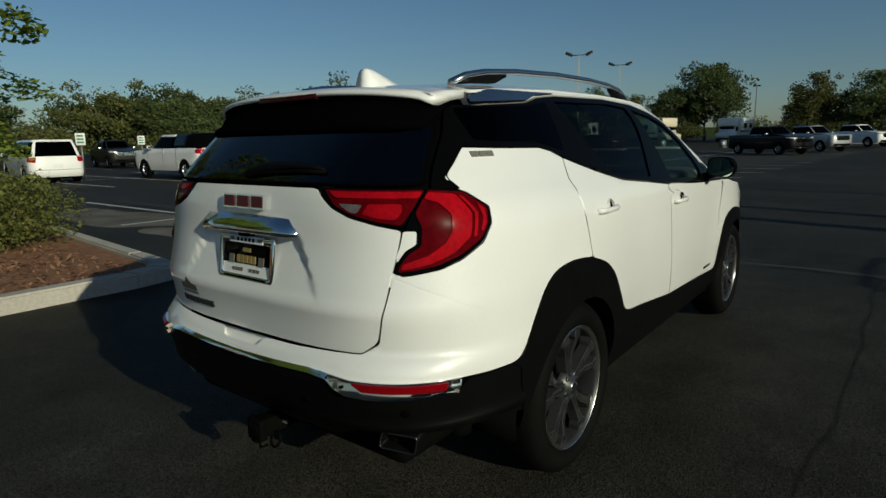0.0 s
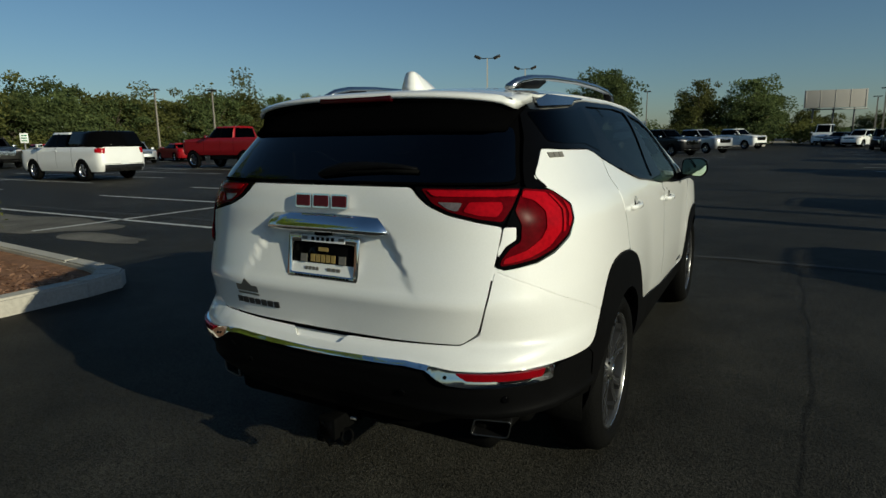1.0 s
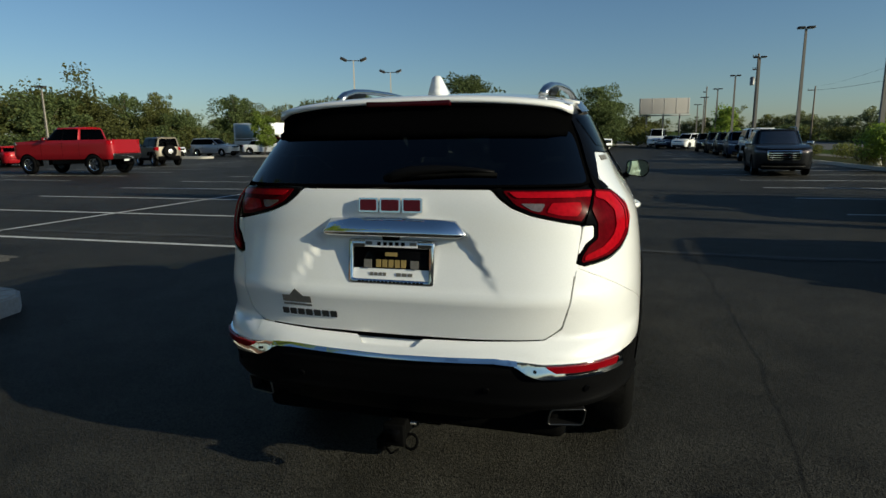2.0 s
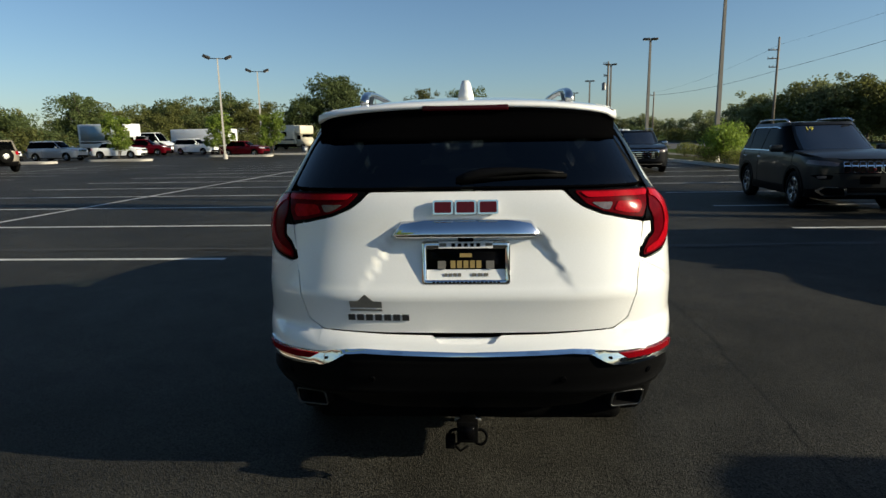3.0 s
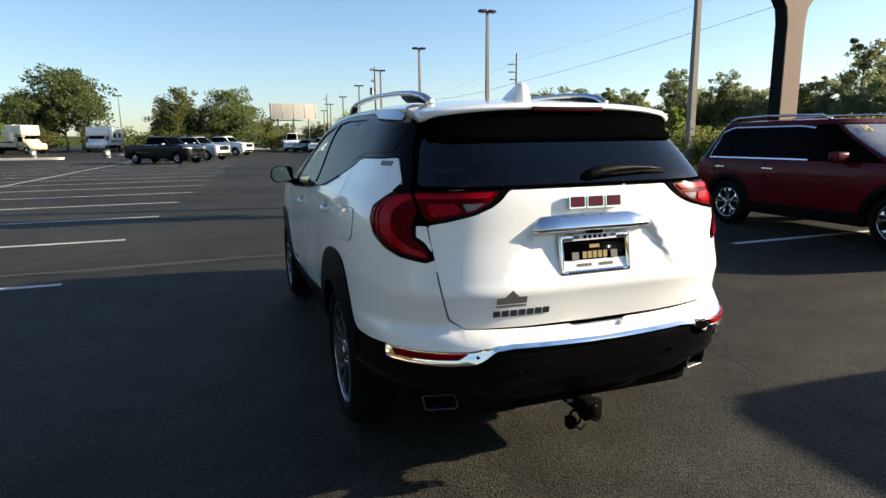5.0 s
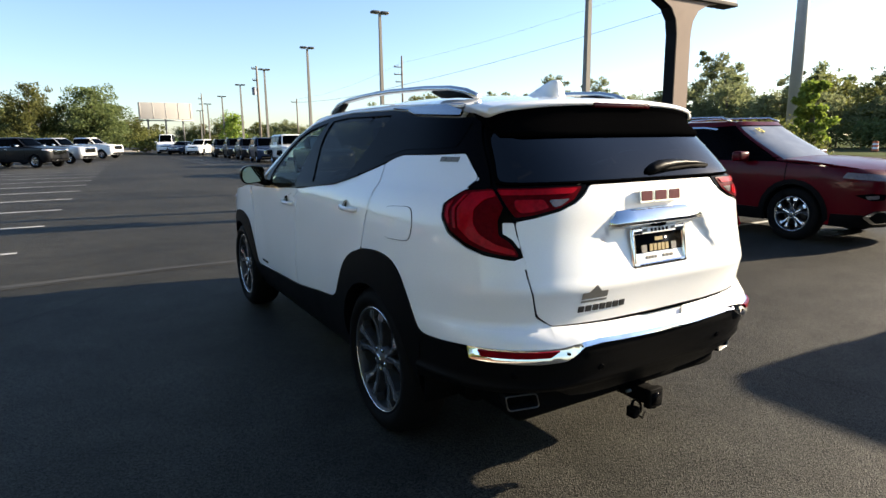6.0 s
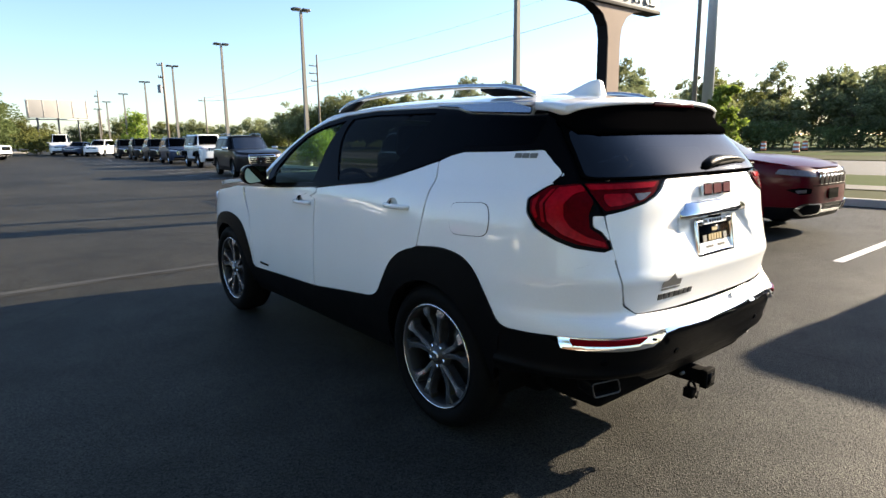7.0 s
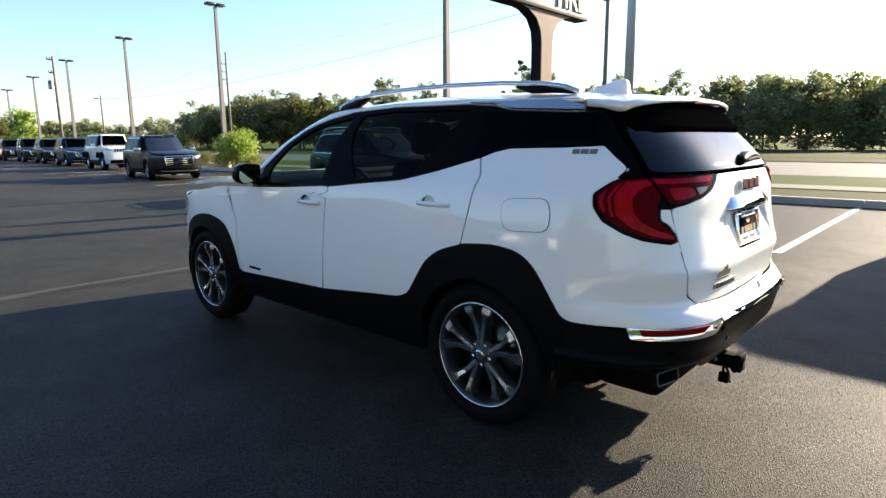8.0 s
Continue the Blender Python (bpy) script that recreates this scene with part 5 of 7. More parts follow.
        part("rail_foot", loft([[(s * (x + a * 0.016), y, z) for a in (-1, 1)] + [(s * (x + a * 0.016), y, zb) for a in (1, -1)] for x, y, z, zb in ((0.472, -0.25, 1.606, 1.59), (0.480, -0.15, 1.634, 1.60), (0.488, -0.02, 1.650, 1.605), (0.494, 0.06, 1.652, 1.636))]), CLAD, rail)
        part("rail_foot", loft([[(s * (x + a * 0.016), y, z) for a in (-1, 1)] + [(s * (x + a * 0.016), y, zb) for a in (1, -1)] for x, y, z, zb in ((0.515, 1.16, 1.65, 1.635), (0.505, 1.28, 1.640, 1.59), (0.49, 1.40, 1.62, 1.58), (0.478, 1.48, 1.600, 1.575))]), CLAD, rail)

    # tail: hatch, its glass, lamps
    def hollow(x, z):
        """The number plate recess pressed into the hatch."""
        a = abs(x)
        if z > 1.095 or z < 0.86:
            return 0.0
        half = 0.275 + (1.095 - z) * 0.62
        side = min(1.0, max(0.0, (half - a) / 0.035))
        depth = min(1.0, (1.095 - z) / 0.02) * min(1.0, (z - 0.86) / 0.16)
        return 0.016 * side * side * (3 - 2 * side) * depth

    hatch_low = [(0.668, 1.108), (0.662, 1.05), (0.650, 0.965), (0.637, 0.85), (0.610, 0.755), (0.555, 0.714), (0.30, 0.706)]
    right = [(0.36, 1.234), (0.385, 1.205), (0.43, 1.172), (0.50, 1.144), (0.60, 1.121)] + hatch_low
    hatch = [B(x, z) for x, z in right] + [B(0.0, 0.703)] + [B(-x, z) for x, z in reversed(right)]
    tailgate = part("tailgate", sheet(HATCH.at_uz, rounded(hatch, 0.012, 2), step=0.025, dent=hollow), WHITE_PAINT, car, "white tailgate with number plate recess")
    glass_edge = [(0.355, 1.245), (0.66, 1.243), (0.690, 1.250), (0.635, 1.40), (0.590, 1.50), (0.3, 1.545), (0.0, 1.552)]
    loop = [B(x, z) for x, z in glass_edge] + [B(-x, z) for x, z in reversed(glass_edge[:-1])]
    inner = [(0.34, 1.251), (0.662, 1.250), (0.678, 1.259), (0.626, 1.398), (0.606, 1.432), (0.0, 1.450)]
    hole = [B(x, z) for x, z in inner] + [B(-x, z) for x, z in reversed(inner[:-1])]
    part("glass_surround", sheet(f, rounded(loop, 0.01, 2), step=0.03, holes=[rounded(hole, 0.03)], depth=0.012), BLACK_TRIM, car, "satin black tailgate glass border")
    part("rear_glass", sheet(f, rounded(hole, 0.03), step=0.03, lift=0.001, depth=0), REAR_TINT, car, "dark tinted tailgate glass")
    for m in (1, -1):
        inner_lamp = [(0.372, 1.237), (0.55, 1.237), (0.6965, 1.232), (0.6865, 1.16), (0.672, 1.116), (0.60, 1.128), (0.50, 1.151), (0.435, 1.179), (0.392, 1.212)]
        base = part("tail_lamp", sheet(f, rounded([B(x, z) for x, z in inner_lamp], 0.01, 2), step=0.04, lift=0.0, mirror=m < 0), GLOSS_BLACK, car, "black lamp housing on the tailgate")
        part("lens", sheet(f, rounded([B(x, z) for x, z in [(0.40, 1.231), (0.6945, 1.227), (0.6835, 1.16), (0.667, 1.124), (0.60, 1.134), (0.505, 1.157), (0.445, 1.184)]], 0.01, 2), lift=0.003, depth=0.005, step=0.04, mirror=m < 0), LAMP_DEEP, base, "deep red lamp field")
        part("lens", sheet(f, rounded([B(x, z) for x, z in [(0.420, 1.226), (0.692, 1.221), (0.690, 1.202), (0.448, 1.206)]], 0.008, 2), lift=0.007, depth=0.010, step=0.04, mirror=m < 0), LAMP_RED, base, "red light bar")
        part("lens", sheet(f, rounded([B(x, z) for x, z in [(0.565, 1.188), (0.658, 1.187), (0.664, 1.165), (0.650, 1.140), (0.60, 1.145), (0.548, 1.158)]], 0.01, 2), lift=0.005, depth=0.008, step=0.04, mirror=m < 0), LAMP_RED, base, "red lower lens")
        part("lens", sheet(f, rounded([B(x, z) for x, z in [(0.462, 1.188), (0.545, 1.186), (0.530, 1.158), (0.500, 1.165)]], 0.008, 2), lift=0.005, depth=0.008, step=0.04, mirror=m < 0), LAMP_SMOKE, base, "smoky clear reversing lens")
        outer = [B(0.700, 1.233), S(-0.616, 1.222), S(-0.585, 1.200), S(-0.549, 1.168), S(-0.560, 1.115), S(-0.601, 1.062), S(-0.677, 1.017), B(0.766, 0.991), B(0.71, 0.978), B(0.662, 0.972), B(0.664, 1.004), B(0.686, 1.042), B(0.712, 1.064), B(0.710, 1.110), B(0.678, 1.112), B(0.690, 1.16)]
        base = part("tail_lamp", sheet(f, rounded(outer, 0.010, 2), step=0.035, lift=0.002, mirror=m < 0), GLOSS_BLACK, car, "black lamp housing on the rear corner")
        part("lens", sheet(f, rounded([B(0.7012, 1.225), S(-0.618, 1.214), S(-0.592, 1.191), S(-0.562, 1.162), S(-0.574, 1.116), S(-0.610, 1.070), S(-0.684, 1.026), B(0.760, 1.000), B(0.71, 0.987), B(0.669, 0.981), B(0.671, 1.000), B(0.692, 1.036), B(0.720, 1.060), B(0.718, 1.114), B(0.696, 1.16)], 0.008, 2), lift=0.006, depth=0.008, step=0.03, mirror=m < 0), LAMP_DEEP, base, "deep red lamp field")
        part("lens", sheet(f, rounded([B(0.7025, 1.218), S(-0.650, 1.208), S(-0.626, 1.150), S(-0.646, 1.082), S(-0.700, 1.036), B(0.745, 1.006), B(0.700, 0.992), B(0.676, 0.988), B(0.680, 1.006), B(0.735, 1.030), S(-0.722, 1.066), S(-0.700, 1.100), S(-0.690, 1.150), S(-0.712, 1.186), B(0.7025, 1.198)], 0.008, 3), lift=0.010, depth=0.009, step=0.022, mirror=m < 0), LAMP_RED, base, "red C-shaped light band")
        part("lens", sheet(f, rounded([S(-0.630, 1.200), S(-0.604, 1.150), S(-0.626, 1.080), S(-0.638, 1.078), S(-0.617, 1.150), S(-0.642, 1.203)], 0.003, 2), lift=0.010, depth=0.009, step=0.022, mirror=m < 0), LAMP_RED, base, "narrow red light band")
        part("lens", sheet(f, rounded([S(-0.594, 1.180), S(-0.574, 1.158), S(-0.580, 1.120), S(-0.600, 1.092), S(-0.608, 1.098), S(-0.590, 1.135)], 0.005, 2), lift=0.009, depth=0.009, step=0.022, mirror=m < 0), LAMP_RED, base, "red side marker lens")

    both("corner_infill", rounded([B(0.673, 1.106), B(0.706, 1.106), B(0.708, 1.066), B(0.682, 1.046), B(0.662, 1.010), B(0.660, 1.03), B(0.668, 1.06)], 0.006, 2), WHITE_PAINT, step=0.02)
    both("corner_backing", [S(-0.40, 1.47), B(0.58, 1.47), B(0.60, 0.95), S(-0.40, 0.95)], GLOSS_BLACK, lift=-0.016, depth=0)
    # bumpers, chrome and cladding
    chrome_top = [(0.555, 0.640), (0.49, 0.648), (0.39, 0.656), (0.20, 0.650), (0.0, 0.646)]
    half = [S(-0.3855, 0.7508), B(0.6560, 0.9606), B(0.6425, 0.85), B(0.6155, 0.7495), B(0.5565, 0.7115), B(0.30, 0.7036), B(0.125, 0.7008), B(0.10, 0.676), B(0.0, 0.676)]
    low = [S(y, z + 0.003) for y, z in arch_low[:-1]] + [S(-0.51, 0.632), S(-0.60, 0.632), S(-0.69, 0.636)] + [B(x, z) for x, z in chrome_top]
    outline = [(u, z) for u, z in half] + [(-u, z) for u, z in reversed(half[:-1])] + [(-u, z) for u, z in low] + [(u, z) for u, z in reversed(low[:-1])]
    part("rear_bumper", sheet(f, rounded(outline, 0.008, 2), step=0.035, depth=0.02), WHITE_PAINT, car, "white rear bumper skin")
    part("tailgate_sill", sheet(f, [B(-0.60, 0.680), B(0.60, 0.680), B(0.60, 0.722), B(0.5, 0.712), B(-0.5, 0.712), B(-0.60, 0.722)], step=0.04, lift=-0.045, depth=0), WHITE_PAINT, car)
    both("seam_backing", [S(-0.37, 0.775), B(0.64, 0.985), B(0.64, 0.940), S(-0.37, 0.735)], WHITE_PAINT, lift=-0.002, depth=0)
    part("step_pad", sheet(f, [B(-0.10, 0.675), B(0.10, 0.675), B(0.115, 0.698), B(-0.115, 0.698)], step=0.03, lift=-0.012, depth=0.004), WHITE_PAINT, car)
    strip_low = [(0.47, 0.640), (0.39, 0.645), (0.20, 0.640), (0.0, 0.636)]
    up_ = [B(0.47, 0.654)] + [B(x, z + 0.003) for x, z in chrome_top[2:]]
    dn_ = [B(x, z) for x, z in strip_low]
    part("chrome_strip", sheet(f, up_ + [(-u, z) for u, z in reversed(up_[:-1])] + [(-u, z) for u, z in dn_] + [(u, z) for u, z in reversed(dn_[:-1])], step=0.012, lift=0.007, depth=0.02, dent=lambda x, z: -0.009 * max(0.0, min(1.0, (0.652 - z) / 0.014))), CHROME, car, "thin chrome bumper strip")

    def ledge(x, z):
        """The chrome end caps lean outwards towards their lower edge."""
        return -0.016 * max(0.0, min(1.0, (0.636 - z) / 0.042)) ** 0.9

    cap_up = [S(-0.715, 0.639), B(0.555, 0.644), B(0.49, 0.652), B(0.43, 0.658)]
    cap_low = [B(0.43, 0.646), B(0.465, 0.634), B(0.50, 0.613), B(0.535, 0.598), B(0.62, 0.593), S(-0.73, 0.596)]
    for m in (False, True):
        cap = part("chrome_end_cap", sheet(f, rounded(cap_up + cap_low, 0.008, 2), step=0.014, lift=0.006, depth=0.03, dent=ledge, mirror=m), CHROME, car, "flared chrome end of the bumper strip")
        u0, u1 = B(0.562, 0.62)[0], S(-0.742, 0.62)[0] - 0.03
        part("reflector", sheet(f, rounded([(u0, 0.638), (u1 + 0.012, 0.635), (u1, 0.610), (u0 + 0.035, 0.615)], 0.004, 2), step=0.016, lift=0.017, depth=0.010, mirror=m), REFLECTOR_RED, cap, "red bumper reflector")
        p = f(*B(0.532, 0.622))
        part("bumper_screw", moved(lathe([(0.0, 0.006), (0.004, 0.005)], 10), Matrix.Translation((-p.x if m else p.x, p.y - 0.016, p.z)) @ pose(0, 0, 0, 0, 0, -90)), DARK, cap)
    black_low = [(0.70, 0.458), (0.54, 0.455), (0.44, 0.405), (0.30, 0.386), (0.0, 0.380)]
    cl = [S(-0.46, 0.640), S(-0.50, 0.628), S(-0.60, 0.625), S(-0.685, 0.625), S(-0.73, 0.595), B(0.62, 0.592), B(0.535, 0.597), B(0.50, 0.612), B(0.465, 0.633), B(0.39, 0.644), B(0.0, 0.635)]
    lo = [S(-0.40, 0.42), S(-0.60, 0.450)] + [B(x, z) for x, z in black_low]
    outline = cl + [(-u, z) for u, z in reversed(cl[:-1])] + [(-u, z) for u, z in lo] + [(u, z) for u, z in reversed(lo[:-1])]

    def shelf(x, z):
        """A rounded ledge along the lower bumper, fuller under the corners."""
        return -0.016 * math.exp(-((z - 0.478) / 0.020) ** 2) * min(1.0, max(0.25, abs(x) / 0.6)) - 0.006 * math.exp(-((z - 0.602) / 0.012) ** 2) * (1 if abs(x) < 0.45 else 0)

    valance = part("lower_bumper", sheet(f, outline, step=0.022, lift=0.001, depth=0.05, dent=shelf), CLAD, car, "black plastic lower rear bumper")
    for x in (-0.70, -0.36, 0.36, 0.70):
        p, n = f(*B(x, 0.535)), sh.normal(*B(abs(x), 0.535))
        n.x = math.copysign(n.x, x)
        part("parking_sensor", moved(lathe([(0.0, 0.014), (0.004, 0.014), (0.006, 0.010)], 16), Matrix.Translation(p) @ n.to_track_quat("X", "Z").to_matrix().to_4x4()), GLOSS_BLACK, valance)

    def ring_pts(c, r, a0, a1, n=14):
        return [(c + r * math.cos(radians(a0 + (a1 - a0) * k / n)), 0.36 + r * math.sin(radians(a0 + (a1 - a0) * k / n))) for k in range(n + 1)]

    clad = list(reversed(arch_back)) + arch[1:] + [(1.24, 0.487), (2.228, 0.455)] + front_arch + [(3.14, 0.40), (3.10, 0.33)] + ring_pts(2.725, 0.385, -5, 185) + [(2.30, 0.27), (0.42, 0.27)] + ring_pts(0.0, 0.385, -5, 185) + [(-0.40, 0.40), (-0.46, 0.60)]
    both("side_cladding", line(clad), CLAD, "black plastic wheel arch and sill cladding", lift=0.006, depth=0.06)
    both("door_badge", line([(2.10, 0.500), (1.96, 0.497), (1.96, 0.512), (2.10, 0.515)]), GLOSS_BLACK, "small dark badge strip", lift=0.004, depth=0.004)

    # front end: bonnet, windscreen, bumper, lamps
    def bonnet(x, y):
        t = (y - 2.25) / 1.33
        return Vector((x * (0.80 - 0.07 * t * t), y + 0.10 * (1 - x * x) * (0.4 + 0.6 * t), 1.125 - 0.03 * t - 0.085 * t * t + 0.035 * (1 - x * x)))
    part("bonnet", sheet(bonnet, [(-1, 2.28), (1, 2.28), (1, 3.05), (0.93, 3.35), (0.6, 3.47), (0, 3.5), (-0.6, 3.47), (-0.93, 3.35), (-1, 3.05)], step=0.07, depth=0.03), WHITE_PAINT, car)
    ws = [F(x, z) for x, z in ((0.76, 1.13), (0.66, 1.36), (0.56, 1.535), (0.0, 1.575), (-0.56, 1.535), (-0.66, 1.36), (-0.76, 1.13), (0.0, 1.11))]
    full = sh.end
    part("windscreen", sheet(lambda u, z: (f(u, z) if u <= full else Vector((-f(2 * full - u, z).x, f(2 * full - u, z).y, z))), [(u, z) for u, z in ws], step=0.06, depth=0), WINDSCREEN, car, "clear windscreen")

    def nosef(u, z):
        if u <= full:
            return f(u, z)
        v = f(2 * full - u, z)
        return Vector((-v.x, v.y, v.z))
    fb = [S(3.13, 0.62), S(3.17, 0.78)] + [F(0.70, 0.86), F(0.45, 0.90), F(0.0, 0.93)]
    fl = [S(3.10, 0.36), F(0.6, 0.30), F(0.0, 0.28)]
    ol = fb + [(2 * full - u, z) for u, z in reversed(fb[:-1])] + [(2 * full - u, z) for u, z in fl] + [(u, z) for u, z in reversed(fl[:-1])]
    part("front_bumper", sheet(nosef, ol, step=0.05, depth=0.03), WHITE_PAINT, car)
    part("grille", sheet(nosef, rounded([F(0.42, 0.88), F(-0.42, 0.88), F(-0.36, 0.58), F(0.36, 0.58)], 0.04), step=0.05, lift=0.01, depth=0.02), CHROME, car, "chrome mesh grille")
    for m in (False, True):
        part("headlamp", sheet(f, rounded([S(3.17, 0.79), S(3.02, 0.93), S(3.16, 0.965), F(0.62, 0.97), F(0.52, 0.88)], 0.02), step=0.04, lift=0.006, mirror=m), LAMP_CLEAR, car, "clear headlamp")

    # door handles, fuel flap, mirrors
    for y, z in ((1.34, 1.020), (0.29, 1.075)):
        for s in (-1, 1):
            x = sh.width(z) + 0.004
            plate = sheet(f, scoop(y, z), step=0.012, lift=-0.002, depth=0, mirror=s < 0, dent=lambda x_, z_, top=z + 0.040: 0.020 * min(1.0, max(0.0, (top - z_) / 0.022)) ** 0.7)
            handle = part("door_handle", loft([[(s * (x + dx + k * hx), yy, z + dz) for dx, dz in ((0.0, 0.011), (0.010, 0.012), (0.017, 0.003), (0.013, -0.010), (0.0, -0.012))] for yy, hx, k in ((y + 0.112, -0.012, 1), (y + 0.09, 0.004, 1), (y + 0.03, 0.018, 1), (y - 0.05, 0.020, 1), (y - 0.10, 0.010, 1), (y - 0.118, -0.012, 1))]), WHITE_PAINT, car)
            part("handle_cup", plate, WHITE_PAINT, handle)
            part("lock_cover", moved(lathe([(0.0, 0.008), (0.003, 0.007)], 12), Matrix.Translation((s * (x + 0.030), y - 0.07, z + 0.002)) @ (Matrix.Identity(4) if s > 0 else pose(0, 0, 0, 0, 0, 180))), WHITE_PAINT, handle)
    flap = rounded([S(-0.135, 1.125), S(-0.36, 1.140), S(-0.385, 1.07), S(-0.375, 0.995), S(-0.16, 0.985), S(-0.132, 1.05)], 0.05, 5)
    part("fuel_flap_gap", sheet(f, flap, step=0.03, lift=0.0008, depth=0.002, mirror=True), DARK, car, "dark gap round the fuel flap")
    cu = sum(u for u, z in flap) / len(flap)
    cz = sum(z for u, z in flap) / len(flap)
    part("fuel_flap", sheet(f, [(cu + (u - cu) * 0.978, cz + (z - cz) * 0.968) for u, z in flap], step=0.03, lift=0.003, depth=0.002, mirror=True), WHITE_PAINT, car)
    for s in (-1, 1):
        shape = rounded([(0.882, 1.128), (1.020, 1.108), (1.056, 1.150), (1.050, 1.222), (1.005, 1.246), (0.888, 1.236)], 0.026, 4)
        rows = []
        for y, k in ((1.862, 0.985), (1.868, 1.0), (1.905, 1.0), (1.945, 0.94), (1.975, 0.80), (1.990, 0.55)):
            rows.append([(s * (0.955 + (x - 0.955) * k), y - 0.05 * (x - 0.955) - (0.2 if s < 0 else 0.0) * k * (z - 1.178), 1.178 + (z - 1.178) * k) for x, z in shape])
        mirror = part("door_mirror", loft(rows), GLOSS_BLACK, car, "gloss black door mirror")
        glass_loop = [(0.960 + (x - 0.960) * 0.90, 1.178 + (z - 1.178) * 0.88) for x, z in shape]
        part("mirror_glass", loft([[(s * x, 1.857 + d - 0.05 * (x - 0.955) - (0.2 if s < 0 else 0.0) * (z - 1.178), z) for x, z in glass_loop] for d in (0.0, 0.004)]), MIRROR, mirror, smooth=False)
        part("mirror_arm", tube([(s * 0.84, 1.90, 1.10), (s * 0.89, 1.925, 1.125), (s * 0.93, 1.94, 1.145)], 0.026, 8), CLAD, mirror)

    # tailgate trim: chrome bar, plate, marks
    bar = loft([[(x * (1.0 + 1.1 * (1.134 - z)), yy + c, z - d * (z - 1.066) / 0.068) for yy, z in ((-0.893, 1.134), (-0.912, 1.131), (-0.940, 1.086), (-0.938, 1.070), (-0.888, 1.066))] for x, c, d in ((-0.262, 0.036, 0.018), (-0.236, 0.012, 0.004), (-0.15, 0.002, 0.0), (0.0, 0.0, -0.002), (0.15, 0.002, 0.0), (0.236, 0.012, 0.004), (0.262, 0.036, 0.018))])
    part("handle_bar", bar, CHROME, tailgate, "chrome tailgate handle bar")
    part("camera_pod", box_bm(-0.030, -0.925, 1.052, 0.030, -0.885, 1.078, 0.008), GLOSS_BLACK, tailgate)

    def facing(x, z, y, tilt):
        return pose(x, y, z, tilt, 0, 0)
    plate_at = facing(0, 0.972, -0.9105, -9)
    plate = part("number_plate", moved(prism(rounded([(-0.152, -0.076), (0.152, -0.076), (0.152, 0.076), (-0.152, 0.076)], 0.012), 0.006), plate_at), GLOSS_BLACK, tailgate, "black dealer plate with a gold mark")
    frame_bm = bmesh.new()
    outer_l, inner_l = rounded([(-0.163, -0.082), (0.163, -0.082), (0.163, 0.082), (-0.163, 0.082)], 0.012), rounded([(-0.146, -0.064), (0.146, -0.064), (0.146, 0.052), (-0.146, 0.052)], 0.006)
    n = len(outer_l)
    rows = [[frame_bm.verts.new((a, d, b)) for a, b in l] for l, d in ((outer_l, 0.0), (outer_l, -0.010), (inner_l, -0.010), (inner_l, 0.0))]
    for k in range(3):
        for i in range(n):
            frame_bm.faces.new((rows[k][i], rows[k][(i + 1) % n], rows[k + 1][(i + 1) % n], rows[k + 1][i]))
    bmesh.ops.recalc_face_normals(frame_bm, faces=frame_bm.faces)
    part("plate_frame", moved(frame_bm, plate_at), CHROME, plate, "chrome number plate frame")
    GOLD = mottled("gold print", (0.30, 0.215, 0.07), 0.5, 0.0, 0.2, 20.0, 90.0)
    PRINT_GREY = mottled("grey print", (0.16, 0.15, 0.13), 0.5, 0.0, 0.3, 20.0, 90.0)
    PRINT_WHITE = mottled("white print", (0.75, 0.76, 0.78), 0.4, 0.0, 0.08, 20.0, 90.0)

    def bars(cells, material, name, y=-0.003, thick=0.003, owner=plate, m=plate_at):
        for a, b, w, h in cells:
            part(name, moved(box_bm(a - w / 2, y - thick, b - h / 2, a + w / 2, y, b + h / 2), m), material, owner, smooth=False)

    bars([(0.0, 0.067, 0.20, 0.026)], PRINT_WHITE, "frame_panel", -0.0095, 0.002)
    bars([(-0.046 + 0.023 * i, 0.066, 0.014, 0.013) for i in range(5)], GLOSS_BLACK, "frame_mark", -0.0115, 0.001)
    bars([(-0.085, 0.067, 0.026, 0.012), (0.085, 0.067, 0.026, 0.012)], PRINT_GREY, "frame_mark", -0.0115, 0.001)
    bars([(-0.12 + 0.015 * i, -0.073, 0.010, 0.007) for i in range(17)], GLOSS_BLACK, "frame_mark", -0.0105, 0.001)
    bars([(-0.048 + 0.024 * i, -0.006, 0.018, 0.028) for i in range(5)] + [(0.0, 0.028, 0.045, 0.014)], GOLD, "plate_mark")
    bars([(-0.09, -0.008, 0.030, 0.03), (0.09, -0.008, 0.030, 0.03)] + [(-0.075 + 0.017 * i, -0.045, 0.012, 0.012) for i in range(4)] + [(0.03 + 0.022 * i, -0.045, 0.017, 0.012) for i in range(3)], PRINT_GREY, "plate_mark")
    # maker's mark: three plain chrome blocks with dark red faces
    BADGE_RED = mottled("badge red", (0.085, 0.004, 0.010), 0.3, 0.2, 0.2, 30.0, 90.0, 0.0, 0.2, spec=0.2)
    mark_at = facing(0, 1.176, -0.897, -6)

    for x, w in ((-0.083, 0.074), (0.0, 0.078), (0.083, 0.074)):
        ring = lambda k: rounded([(x - w / 2 + k, -0.024 + k), (x + w / 2 - k, -0.024 + k), (x + w / 2 - k, 0.028 - k), (x - w / 2 + k, 0.028 - k)], 0.005, 2)
        mk = part("maker_mark", moved(prism(ring(0.0), 0.012), mark_at @ Matrix.Translation((0, -0.014, 0))), CHROME, tailgate, "plain chrome block of the maker mark", smooth=False)
